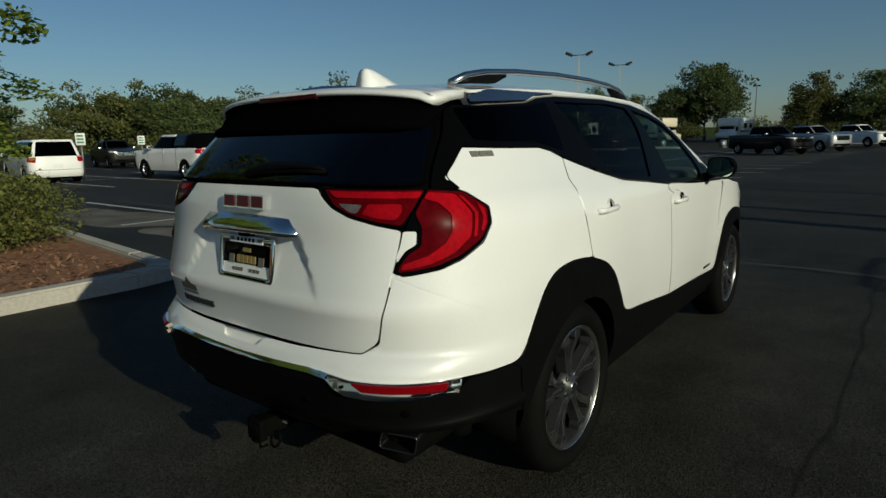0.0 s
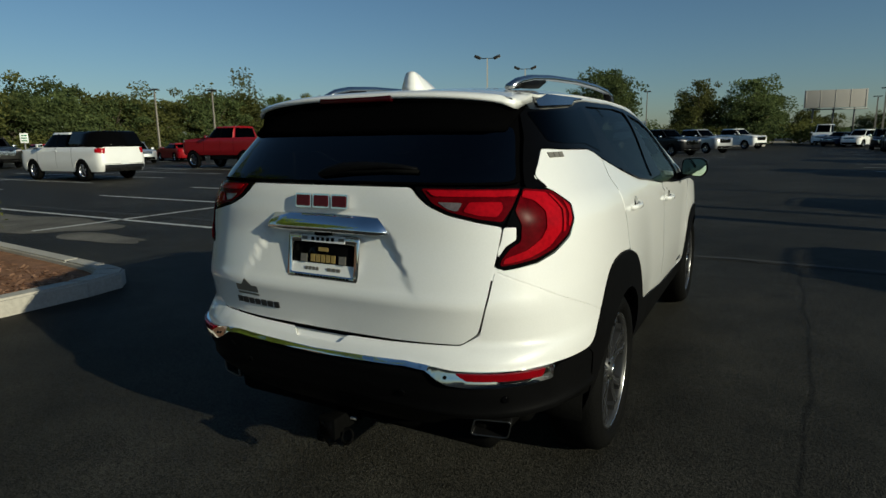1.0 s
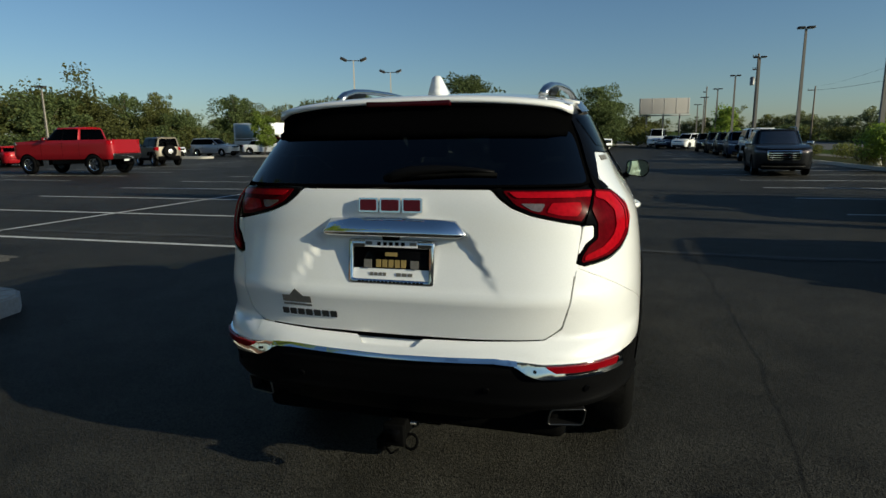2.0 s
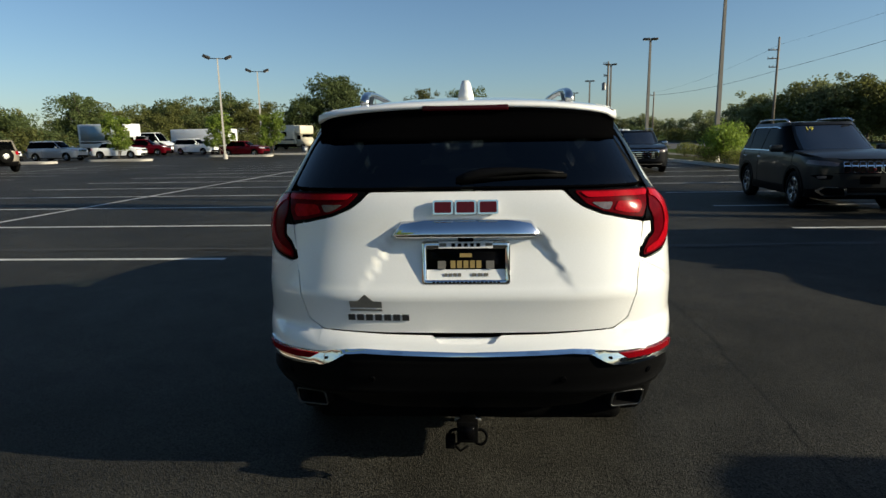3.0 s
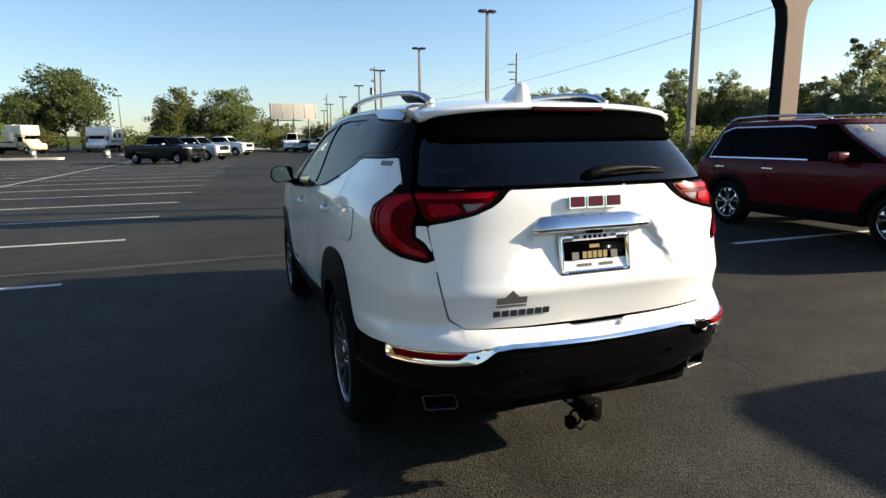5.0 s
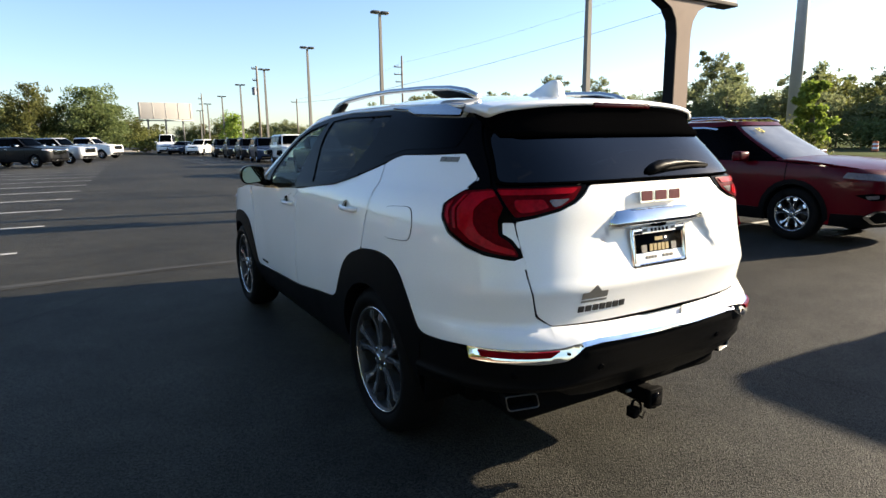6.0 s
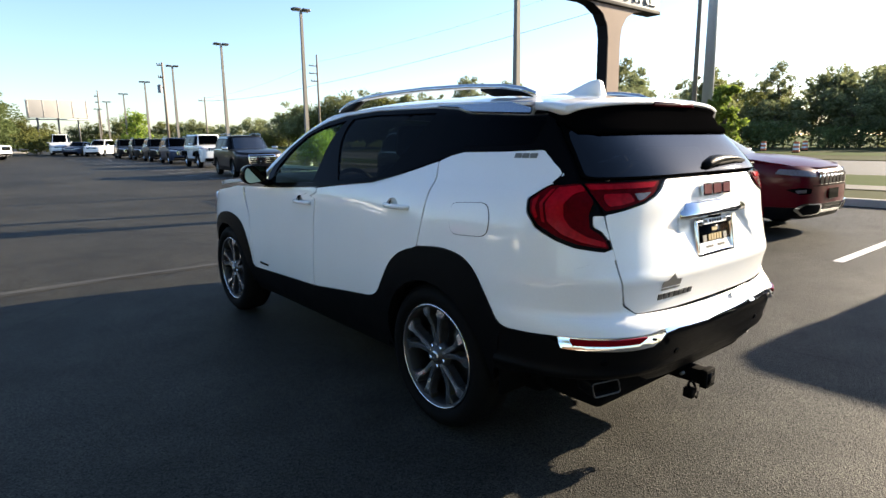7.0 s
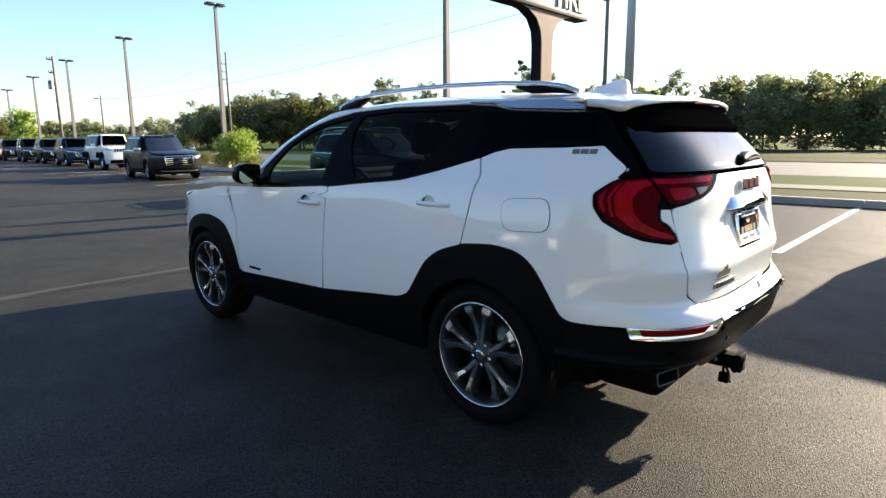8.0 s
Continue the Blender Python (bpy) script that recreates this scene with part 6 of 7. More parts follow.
        part("mark_face", moved(prism(ring(0.006), 0.003), mark_at @ Matrix.Translation((0, -0.0165, 0))), BADGE_RED, mk, "dark red block face", smooth=False)

    def on_tail(x, z, up=0.0):
        p, nrm = f(*B(abs(x), z)), sh.normal(*B(abs(x), z))
        if x < 0:
            p, nrm = Vector((-p.x, p.y, p.z)), Vector((-nrm.x, nrm.y, nrm.z))
        q = (-nrm).to_track_quat("Y", "Z").to_matrix().to_4x4()
        return Matrix.Translation(p + nrm * up) @ q
    for i in range(7):
        part("model_mark", moved(box_bm(-0.013, -0.005, -0.012, 0.013, 0.0, 0.012), on_tail(-0.435 + 0.0345 * i, 0.768, 0.001)), ALLOY_DARK, tailgate, "small dark block of the model mark", smooth=False)
    part("dealer_mark", join(moved(prism([(-0.062, -0.016), (0.062, -0.016), (0.062, 0.012), (0.03, 0.012), (0.0, 0.042), (-0.03, 0.012), (-0.062, 0.012)], 0.001), on_tail(-0.378, 0.822, 0.002)), moved(box_bm(-0.062, 0, -0.030, 0.062, 0.001, -0.022), on_tail(-0.378, 0.822, 0.002))), PRINT_GREY, tailgate, "grey dealer sticker", smooth=False)
    for m in (False, True):
        part("trim_mark", join(*[sheet(f, [S(-0.40 - 0.037 * i, 1.322), S(-0.432 - 0.037 * i, 1.322), S(-0.432 - 0.037 * i, 1.340), S(-0.40 - 0.037 * i, 1.340)], lift=0.004, depth=0.004, mirror=m) for i in range(3)]), PRINT_GREY, car, "three small grey letters as blocks", smooth=False)

    # wiper
    rows = []
    for x, z, h, d in ((-0.035, 1.274, 0.012, 0.020), (0.0, 1.282, 0.020, 0.034), (0.06, 1.294, 0.022, 0.040), (0.14, 1.301, 0.018, 0.036), (0.22, 1.303, 0.013, 0.028), (0.30, 1.300, 0.009, 0.022), (0.365, 1.294, 0.005, 0.016)):
        y = f(*B(abs(x), z)).y
        rows.append([(x, y + 0.004, z - h), (x, y - d * 0.7, z - h * 0.8), (x, y - d, z + h * 0.1), (x, y - d * 0.6, z + h * 0.9), (x, y + 0.004, z + h)])
    wiper = part("rear_wiper", loft(rows), CLAD, car, "black rear wiper")
    part("wiper_blade", loft([[(x, f(*B(abs(x), z)).y - 0.014, z - 0.006), (x, f(*B(abs(x), z)).y - 0.014, z + 0.006), (x, f(*B(abs(x), z)).y + 0.002, z + 0.006), (x, f(*B(abs(x), z)).y + 0.002, z - 0.006)] for x, z in ((-0.02, 1.268), (0.12, 1.281), (0.26, 1.287), (0.375, 1.286))]), DARK, wiper)

    # wheels, arches, underside, exhausts, hitch
    def frame_ring(outer_loop, inner_loop, depth):
        bm = bmesh.new()
        loops = [[bm.verts.new((a, d, b)) for a, b in l] for l, d in ((outer_loop, depth), (outer_loop, 0.0), (inner_loop, 0.0), (inner_loop, depth))]
        k_ = len(outer_loop)
        for k in range(3):
            for q in range(k_):
                bm.faces.new((loops[k][q], loops[k][(q + 1) % k_], loops[k + 1][(q + 1) % k_], loops[k + 1][q]))
        bmesh.ops.recalc_face_normals(bm, faces=bm.faces)
        return bm

    for y in (0.0, 2.725):
        for s in (-1, 1):
            add_wheel(car, pose(s * 0.775, y, 0.36), rim=0.262, flip=s < 0)
            part("wheel_arch_liner", arch_liner(s * 0.52, s * 0.845, y, 0.36, 0.42), DARK, car)
    part("underbody", box_bm(-0.66, -0.50, 0.26, 0.66, 3.40, 0.42, 0.05), DARK, car)
    # plain box added under the tail, sized to block sun passing beneath
    part("rear_underbody", box_bm(-0.63, -0.79, 0.282, 0.63, -0.48, 0.44, 0.05, 3), DARK, car)
    for s in (-1, 1):
        part("inner_flank", box_bm(s * 0.835 - 0.02, 0.46, 0.44, s * 0.835 - 0.005, 2.24, 1.06), INTERIOR, car)
        pipe = bmesh.new()
        o, i = rounded([(-0.074, -0.030), (0.062, -0.034), (0.074, 0.032), (-0.060, 0.032)], 0.016), rounded([(-0.069, -0.025), (0.057, -0.029), (0.069, 0.027), (-0.055, 0.027)], 0.012)
        n = len(o)
        rows = [[pipe.verts.new((s * a, d, b)) for a, b in l] for l, d in ((o, 0.10), (o, 0.0), (i, 0.0), (i, 0.09))]
        for k in range(3):
            for j in range(n):
                pipe.faces.new((rows[k][j], rows[k][(j + 1) % n], rows[k + 1][(j + 1) % n], rows[k + 1][j]))
        bmesh.ops.recalc_face_normals(pipe, faces=pipe.faces)
        tip_at = f(*B(0.628, 0.428)).y + 0.030
        part("exhaust_tip", moved(pipe, pose(s * 0.635, tip_at - 0.006, 0.400, 0, 0, s * 16)), CLAD, car, "rectangular dark exhaust tip")
        part("exhaust_rim", moved(frame_ring(o, i, 0.006), pose(s * 0.635, tip_at - 0.010, 0.400, 0, 0, s * 16) @ Matrix.Diagonal((s, 1, 1, 1))), SOOTY, car, "bright steel exhaust rim")
        part("exhaust_bore", moved(box_bm(-0.048, 0.0, -0.028, 0.048, 0.004, 0.028), pose(s * 0.635, tip_at + 0.05, 0.400, 0, 0, s * 16)), DARK, car)
    hitch = part("tow_hitch", join(box_bm(-0.032, -0.940, 0.274, 0.032, -0.60, 0.342, 0.004), box_bm(-0.041, -0.945, 0.264, 0.041, -0.912, 0.350, 0.005)), DARK, car, "black square tow hitch receiver")
    part("receiver_bore", box_bm(-0.027, -0.948, 0.280, 0.027, -0.940, 0.333), GLOSS_BLACK, hitch)
    for sx in (-1, 1):
        part("chain_loop", tube([(sx * 0.05 + 0.026 * math.cos(a), -0.885 + 0.012 * math.sin(a), 0.258 + 0.026 * math.sin(a)) for a in [2 * math.pi * k / 12 for k in range(13)]], 0.006, 6), DARK, hitch)
    part("trailer_socket", join(box_bm(-0.088, -0.905, 0.215, -0.050, -0.860, 0.262, 0.006), tube([(-0.062, -0.89, 0.235), (-0.030, -0.90, 0.205), (0.0, -0.89, 0.222)], 0.005, 6)), DARK, hitch, "small black trailer socket")
    part("hitch_pin", tube([(-0.055, -0.83, 0.308), (0.055, -0.83, 0.308)], 0.008, 8), STEEL, hitch)
    part("hitch_bar", box_bm(-0.45, -0.70, 0.29, 0.45, -0.64, 0.345, 0.006), DARK, hitch)

    # cabin
    part("cabin_floor", box_bm(-0.72, -0.60, 0.50, 0.72, 2.40, 0.56), INTERIOR, car)
    part("dashboard", moved(prism([(1.78, 0.60), (1.72, 1.02), (1.80, 1.12), (2.16, 1.165), (2.28, 1.13), (2.35, 0.60)], 1.44, "x", 0.02), Matrix.Translation((-0.72, 0, 0))), INTERIOR, car)
    wheel_ring = tube([(-0.37 + 0.185 * math.cos(a), 1.52 + 0.06 * math.sin(a), 1.02 + 0.175 * math.sin(a)) for a in [2 * math.pi * k / 28 for k in range(29)]], 0.016, 8)
    part("steering_wheel", join(wheel_ring, box_bm(-0.43, 1.52, 0.98, -0.31, 1.56, 1.05, 0.015), tube([(-0.54, 1.53, 1.02), (-0.20, 1.53, 1.02)], 0.014, 6)), INTERIOR, car)
    for x, y, w in ((-0.37, 0.95, 0.25), (0.37, 0.95, 0.25), (-0.35, 0.0, 0.32), (0.35, 0.0, 0.32)):
        seat = part("seat", join(moved(box_bm(-w, 0.0, 0.0, w, 0.50, 0.16, 0.05), Matrix.Translation((x, y, 0.62))), moved(box_bm(-w, -0.07, 0.0, w, 0.07, 0.62, 0.06), pose(x, y, 0.66, 14, 0, 0))), INTERIOR, car)
        part("headrest", moved(box_bm(-0.13, -0.045, 0.0, 0.13, 0.05, 0.19, 0.04), pose(x, y - 0.15, 1.30, 10, 0, 0)), INTERIOR, seat)
    part("roof_lining", sheet(roof, [(-0.96, -0.35), (0.96, -0.35), (0.96, 1.2), (0.9, 1.5), (0, 1.55), (-0.9, 1.5), (-0.96, 1.2)], step=0.12, lift=-0.03, depth=0), INTERIOR, car)
    part("load_cover", box_bm(-0.66, -0.72, 1.05, 0.66, -0.15, 1.07), INTERIOR, car)
    return car


add_terrain()


# ---- other parked vehicles ----
YELLOW_PRINT = mottled("yellow screen paint", (0.62, 0.52, 0.06), 0.6, 0.0, 0.15, 20.0, 90.0)
def far_wheel(parent, at, radius, width, rim, flip, bright=ALLOY):
    """A wheel of a car that stays far off."""
    w = new("wheel")
    w.parent = parent
    w.matrix_basis = at @ (pose(0, 0, 0, 0, 0, 180) if flip else Matrix.Identity(4))
    h = width / 2
    part("tyre", lathe([(-h, rim), (-h, radius - 0.03), (-h * 0.7, radius), (h * 0.7, radius), (h, radius - 0.03), (h, rim)], 24, ring=True), RUBBER, w)
    part("rim", lathe([(-h * 0.5, rim), (h * 0.85, rim), (h * 0.80, rim - 0.025), (-h * 0.2, rim - 0.03)], 24, ring=True), bright, w)
    part("dish", lathe([(h * 0.2, 0.05), (h * 0.1, rim - 0.02), (0.0, rim - 0.02)], 24), ALLOY_DARK, w)
    for i in range(5):
        a = 2 * math.pi * i / 5
        part("spoke", moved(box_bm(h * 0.25, -0.028, 0.02, h * 0.6, 0.028, rim - 0.015), pose(0, 0, 0, math.degrees(a), 0, 0)), bright, w, smooth=False)


def add_vehicle(name, label, category, paint_, at, wb=2.70, ro=0.98, fo=0.92, hw=0.92, height=1.68, belt=1.06, hood=1.04, cowl=None, wtop=None, rake=0.30, wheel=0.36, clearance=0.24, lift=0.0, p=4.0,
                near=False, clad=True, rails=True, bed=None, cap=None, boot=None, grille="bar", chrome=False, glass=TINT, group="parked vehicles", spare=False, fenders=False, wedge=0.0, digits="", screen=SCREEN_GLASS):
    car = thing(name, label, category, group)
    step = 0.07 if near else 0.14
    nose = wb + fo
    cowl = cowl if cowl is not None else wb - 0.42
    wtop = wtop if wtop is not None else cowl - 0.75
    z0 = clearance
    H = height
    tail_top = -ro + 0.07
    sh = Shell(width=[(z0 - 0.05, hw * 0.93), (z0 + 0.18, hw * 0.985), (0.75, hw), (belt - 0.10, hw * 0.985), (belt + 0.02, hw * 0.945)],
               tail=[(z0 - 0.05, -ro + 0.16), (z0 + 0.2, -ro), (0.75, -ro + 0.01), (belt + 0.02, tail_top)],
               nose=[(z0 - 0.05, nose - 0.12 - wedge * 0.3), (z0 + 0.2, nose - wedge * 0.1), (hood - 0.14 - wedge * 1.6, nose - 0.02 + wedge * 0.1), (hood - 0.03 - wedge * 1.2, nose - 0.10), (belt + 0.02 - wedge * 0.3, nose - 0.30 - wedge)],
               join_tail=-ro + 0.75, join_nose=nose - 0.75, p_tail=p, p_nose=p * 0.85)
    g_tail = (tail_top if bed is None else bed) if boot is None else boot
    gh = Shell(width=[(belt - 0.02, hw * 0.955), (belt + 0.04, hw * 0.935), (H - 0.16, hw * 0.78), (H - 0.06, hw * 0.72), (H, hw * 0.66)],
               tail=[(belt - 0.02, g_tail), (H - 0.10, g_tail + rake), (H, g_tail + rake + 0.08)],
               nose=[(belt - 0.02, cowl + 0.04), (H - 0.12, wtop + 0.10), (H, wtop - 0.04)], join_tail=g_tail + rake + 0.32, join_nose=max(g_tail + rake + 0.40, wtop - 0.45), p_tail=p, p_nose=p * 0.8)

    def arch(c, r, a0, a1, n=12):
        return [(c + r * math.cos(radians(a0 + (a1 - a0) * k / n)), wheel + r * math.sin(radians(a0 + (a1 - a0) * k / n))) for k in range(n + 1)]

    fine = near and grille == "slots"
    hl = hood - wedge * 0.9 + (0.02 if fine else 0.0)
    low = max(z0, 0.26)
    a_lo = math.degrees(math.asin(max(-0.9, min(0.9, (low - wheel) / (wheel + 0.055)))))
    outline = [sh.back(0.0, low)] + [sh.side(y, z) for y, z in list(reversed(arch(0.0, wheel + 0.055, a_lo, 180 - a_lo))) + list(reversed(arch(wb, wheel + 0.055, a_lo, 180 - a_lo)))] + [sh.front(0.0, low), sh.front(0.0, hood - 0.04 - wedge * 0.8)]
    outline += [sh.side(nose - 0.55, hood - 0.02 - wedge * 0.35), sh.side(cowl + 0.1, min(belt, hood)), sh.side(cowl - 0.1, belt), sh.side(0.4, belt), sh.back(0.0, belt)]
    for m in (False, True):
        part("body_side", sheet(sh.at_uz, outline, step=step, depth=0.03, mirror=m), paint_, car)
        if clad:
            part("cladding", sheet(sh.at_uz, [sh.side(y, z) for y, z in [(wheel + 0.03, low - 0.01), (wb - wheel - 0.03, low - 0.01), (wb - wheel - 0.10, low + 0.16), (wheel + 0.10, low + 0.16)]], step=step, lift=0.008, depth=0.02, mirror=m), CLAD, car)
            for c in (0.0, wb):
                part("arch_trim", sheet(sh.at_uz, [sh.side(y, z) for y, z in arch(c, wheel + 0.115, a_lo + 12, 168 - a_lo) + list(reversed(arch(c, wheel + 0.05, a_lo, 180 - a_lo)))], step=step, lift=0.010, depth=0.03, mirror=m), CLAD, car)
        part("headlamp", sheet(sh.at_uz, rounded([sh.side(nose - 0.42, hl - 0.16 + wedge * 0.4), sh.side(nose - 0.38, hl - 0.07), sh.front(hw * 0.66, hl - 0.10), sh.front(hw * 0.52, hl - 0.13), sh.front(hw * 0.56, hl - 0.20 + wedge * 0.3)], 0.02), step=step, lift=0.008, mirror=m), LAMP_SMOKE if near else LAMP_CLEAR, car, "slim smoky headlamp" if near else "clear headlamp")
        part("tail_lamp", sheet(sh.at_uz, rounded([sh.back(hw * 0.70, belt - 0.03), sh.side(-ro + 0.30, belt - 0.06), sh.side(-ro + 0.30, belt - 0.20), sh.back(hw * 0.74, belt - 0.24)], 0.02), step=step, lift=0.008, mirror=m), LAMP_RED, car, "red tail lamp")
        # glass house flank with pillars
        hi = H - 0.09
        loop = [gh.back(0.0, belt - 0.01), gh.back(hw * 0.4, belt - 0.01), gh.side(g_tail + rake + 0.35, belt - 0.01), gh.side(wtop - 0.3, belt - 0.01), gh.front(0.0, belt - 0.01), gh.front(0.0, hi), gh.front(hw * 0.4, hi), gh.side(wtop - 0.35, hi), gh.side(g_tail + rake + 0.35, hi), gh.back(hw * 0.4, hi), gh.back(0.0, hi)]
        part("glass", sheet(gh.at_uz, loop, step=step, depth=0.0, mirror=m), glass, car, "dark tinted glass")
        cab = wtop - (g_tail + rake)
        cuts = [(gh.front(hw * 0.70, belt), gh.front(hw * 0.60, hi), 0.075), (gh.side(wtop - cab * 0.44, belt), gh.side(wtop - cab * 0.42, hi), 0.09), (gh.back(hw * 0.80, belt), gh.back(hw * 0.63, hi), 0.14)]
        if cab > 1.7:
            cuts.append((gh.side(g_tail + rake + 0.42, belt), gh.side(g_tail + rake + 0.30, hi), 0.12))
        for k, ((u0, v0), (u1, v1), w) in enumerate(cuts):
            part("pillar", sheet(gh.at_uz, [(u0 - w / 2, v0), (u0 + w / 2, v0), (u1 + w / 2, v1), (u1 - w / 2, v1)], step=step, lift=0.006, mirror=m), GLOSS_BLACK if k in (1, 3) else paint_, car)
        part("roof_edge", sheet(gh.at_uz, [gh.back(0.0, hi - 0.03), gh.side(g_tail + rake + 0.35, hi - 0.02), gh.side(wtop - 0.3, hi - 0.02), gh.front(hw * 0.5, hi), gh.front(0.0, hi), gh.front(0.0, H - 0.035), gh.front(hw * 0.5, H - 0.035), gh.side(wtop - 0.3, H - 0.035), gh.side(g_tail + rake + 0.35, H - 0.035), gh.back(0.0, H - 0.035)], step=step, lift=0.004, mirror=m), paint_, car)
        if chrome:
            part("window_chrome", sheet(gh.at_uz, [gh.side(g_tail + rake + 0.02, belt + 0.004), gh.side(wtop - 0.2, belt + 0.004), gh.side(wtop - 0.2, belt + 0.024), gh.side(g_tail + rake + 0.02, belt + 0.024)], step=step, lift=0.012, depth=0.01, mirror=m), CHROME, car, "chrome window line")
            if near:
                arc = [(g_tail + rake + 0.02, belt + 0.014), (g_tail + rake + 0.16, hi - 0.10), (g_tail + rake + 0.40, hi - 0.03), (wtop - 0.5, hi - 0.03), (wtop - 0.25, hi - 0.06)]
                up, dn = [gh.side(y, z + 0.010) for y, z in arc], [gh.side(y, z - 0.010) for y, z in reversed(arc)]
                part("window_chrome", sheet(gh.at_uz, up + dn, step=step, lift=0.012, depth=0.01, mirror=m), CHROME, car, "chrome window line")
        sgn = -1 if m else 1
        mirror = part("door_mirror", moved(box_bm(-0.11, -0.07, -0.065, 0.11, 0.07, 0.075, 0.035), pose(sgn * (hw + 0.07), cowl - (0.60 if fine else 0.33), belt + 0.06)), SATIN if chrome and not fine else paint_, car)
        part("mirror_glass", moved(box_bm(-0.085, -0.075, -0.045, 0.085, -0.071, 0.055), pose(sgn * (hw + 0.07), cowl - (0.60 if fine else 0.33), belt + 0.06)), MIRROR, mirror)
        for y in (wtop - cab * 0.40, wtop - cab * 0.40 - 0.95):
            if y > g_tail + rake:
                part("door_handle", box_bm(*((sgn * hw * 0.985 - 0.012, y - 0.10, belt - 0.15, sgn * hw * 0.985 + 0.022, y + 0.10, belt - 0.115)), 0.008), CHROME if chrome else paint_, car)
        for y in (wtop - cab * 0.43, wtop - cab * 0.43 - 1.0, cowl + 0.02):
            part("door_gap", sheet(sh.at_uz, [sh.side(y, low + 0.16), sh.side(y + 0.012, low + 0.16), sh.side(y + 0.012, belt - 0.01), sh.side(y, belt - 0.01)], step=step, lift=0.002, depth=0.002, mirror=m), DARK, car)
        if rails:
            x = sgn * hw * 0.66
            part("roof_rail", tube([(x, g_tail + rake + 0.15, H - 0.03), (x, g_tail + rake + 0.32, H + 0.035), (x, (g_tail + wtop) / 2, H + 0.05), (x, wtop - 0.28, H + 0.035), (x, wtop - 0.12, H - 0.03)], 0.02, 6), SATIN if chrome else GLOSS_BLACK, car)

    def bonnet(x, y):
        t = (y - cowl) / (nose - 0.12 - cowl)
        return Vector((x * hw * (0.93 - 0.09 * t * t), y + 0.10 * (1 - x * x) * t, belt + 0.03 - (belt + 0.03 - hood) * t - (0.09 + wedge * 0.8) * t ** 3 + 0.035 * (1 - x * x)))
    ny = nose - 0.16
    part("bonnet", sheet(bonnet, [(-1, cowl - 0.05), (1, cowl - 0.05), (1, ny - 0.35), (0.85, ny - 0.10), (0.4, ny), (-0.4, ny), (-0.85, ny - 0.10), (-1, ny - 0.35)], step=0.12, depth=0.03), paint_, car)

    def roof(x, y):
        return Vector((x * hw * 0.70, y, H - 0.05 + 0.05 * (1 - abs(x) ** 2.2) - 0.03 * ((y - (g_tail + wtop) / 2) / 1.2) ** 2))
    y0, y1 = g_tail + rake + 0.0, wtop + 0.02
    part("roof", sheet(roof, [(-0.9, y0), (0.9, y0), (1, y0 + 0.15), (1, y1 - 0.2), (0.7, y1 - 0.03), (-0.7, y1 - 0.03), (-1, y1 - 0.2), (-1, y0 + 0.15)], step=0.15, depth=0.03), paint_, car)
    full = sh.end

    def nosef(u, z):
        if u <= full:
            return sh.at_uz(u, z)
        v = sh.at_uz(2 * full - u, z)
        return Vector((-v.x, v.y, v.z))
    gz0, gz1 = hood - 0.27 - wedge * 0.9, hood - (0.08 if fine else 0.10) - wedge * 0.9
    if near:
        def screenf(u, z):
            if u <= gh.end:
                return gh.at_uz(u, z)
            v = gh.at_uz(2 * gh.end - u, z)
            return Vector((-v.x, v.y, v.z))
        part("windscreen", sheet(screenf, rounded([gh.front(hw * 0.70, belt + 0.02), gh.front(hw * 0.58, H - 0.11), gh.front(-hw * 0.58, H - 0.11), gh.front(-hw * 0.70, belt + 0.02)], 0.04), step=0.06, lift=0.003, depth=0), screen, car, "windscreen that mirrors the pale sky")
        for x in (-0.33, 0.25):
            part("wiper", tube([tuple(gh.at_uz(*gh.front(abs(x), belt + 0.03)) * 1.0 + Vector((0, 0.03, 0.01)) if x > 0 else Vector((x, gh.at_uz(*gh.front(abs(x), belt + 0.03)).y + 0.03, belt + 0.04))), (x + 0.45, gh.at_uz(*gh.front(min(0.7, abs(x + 0.45)), belt + 0.03)).y + 0.025, belt + 0.045)], 0.009, 5), DARK, car)
    if grille == "slots":
        for k in range(7):
            x = (k - 3) * 0.125
            (u0, _), (u1, _) = sh.front(x - 0.052, 0.8), sh.front(x + 0.052, 0.8)
            if u0 > u1:
                u0, u1 = u1, u0
            frame_ = part("grille_slot", sheet(nosef, rounded([(u0, gz0), (u1, gz0), (u1, gz1), (u0, gz1)], 0.03), step=0.06, lift=0.012, depth=0.02), CHROME, car, "chrome grille slot")
            part("slot_mesh", sheet(nosef, rounded([(u0 + 0.007, gz0 + 0.007), (u1 - 0.007, gz0 + 0.007), (u1 - 0.007, gz1 - 0.022), (u0 + 0.007, gz1 - 0.022)], 0.02), step=0.06, lift=0.015, depth=0.004), DARK, frame_)
    else:
        a, b_ = sh.front(hw * 0.52, 0.8)[0], 2 * full - sh.front(hw * 0.52, 0.8)[0]
        lo_ = gz0 - (0.16 if grille == "big" else 0.0)
        fr = part("grille", sheet(nosef, rounded([(a, lo_), (b_, lo_), (b_ + 0.05, gz1), (a - 0.05, gz1)], 0.04), step=0.08, lift=0.010, depth=0.02), CHROME, car, "chrome grille frame")
        n = 4 if grille == "big" else 2
        for k in range(n):
            h0 = lo_ + 0.025 + (gz1 - lo_ - 0.03) * k / n
            part("grille_gap", sheet(nosef, [(a + 0.02, h0), (b_ - 0.02, h0), (b_ - 0.01, h0 + (gz1 - lo_) / n - 0.03), (a + 0.01, h0 + (gz1 - lo_) / n - 0.03)], step=0.08, lift=0.013, depth=0.003), DARK, fr)
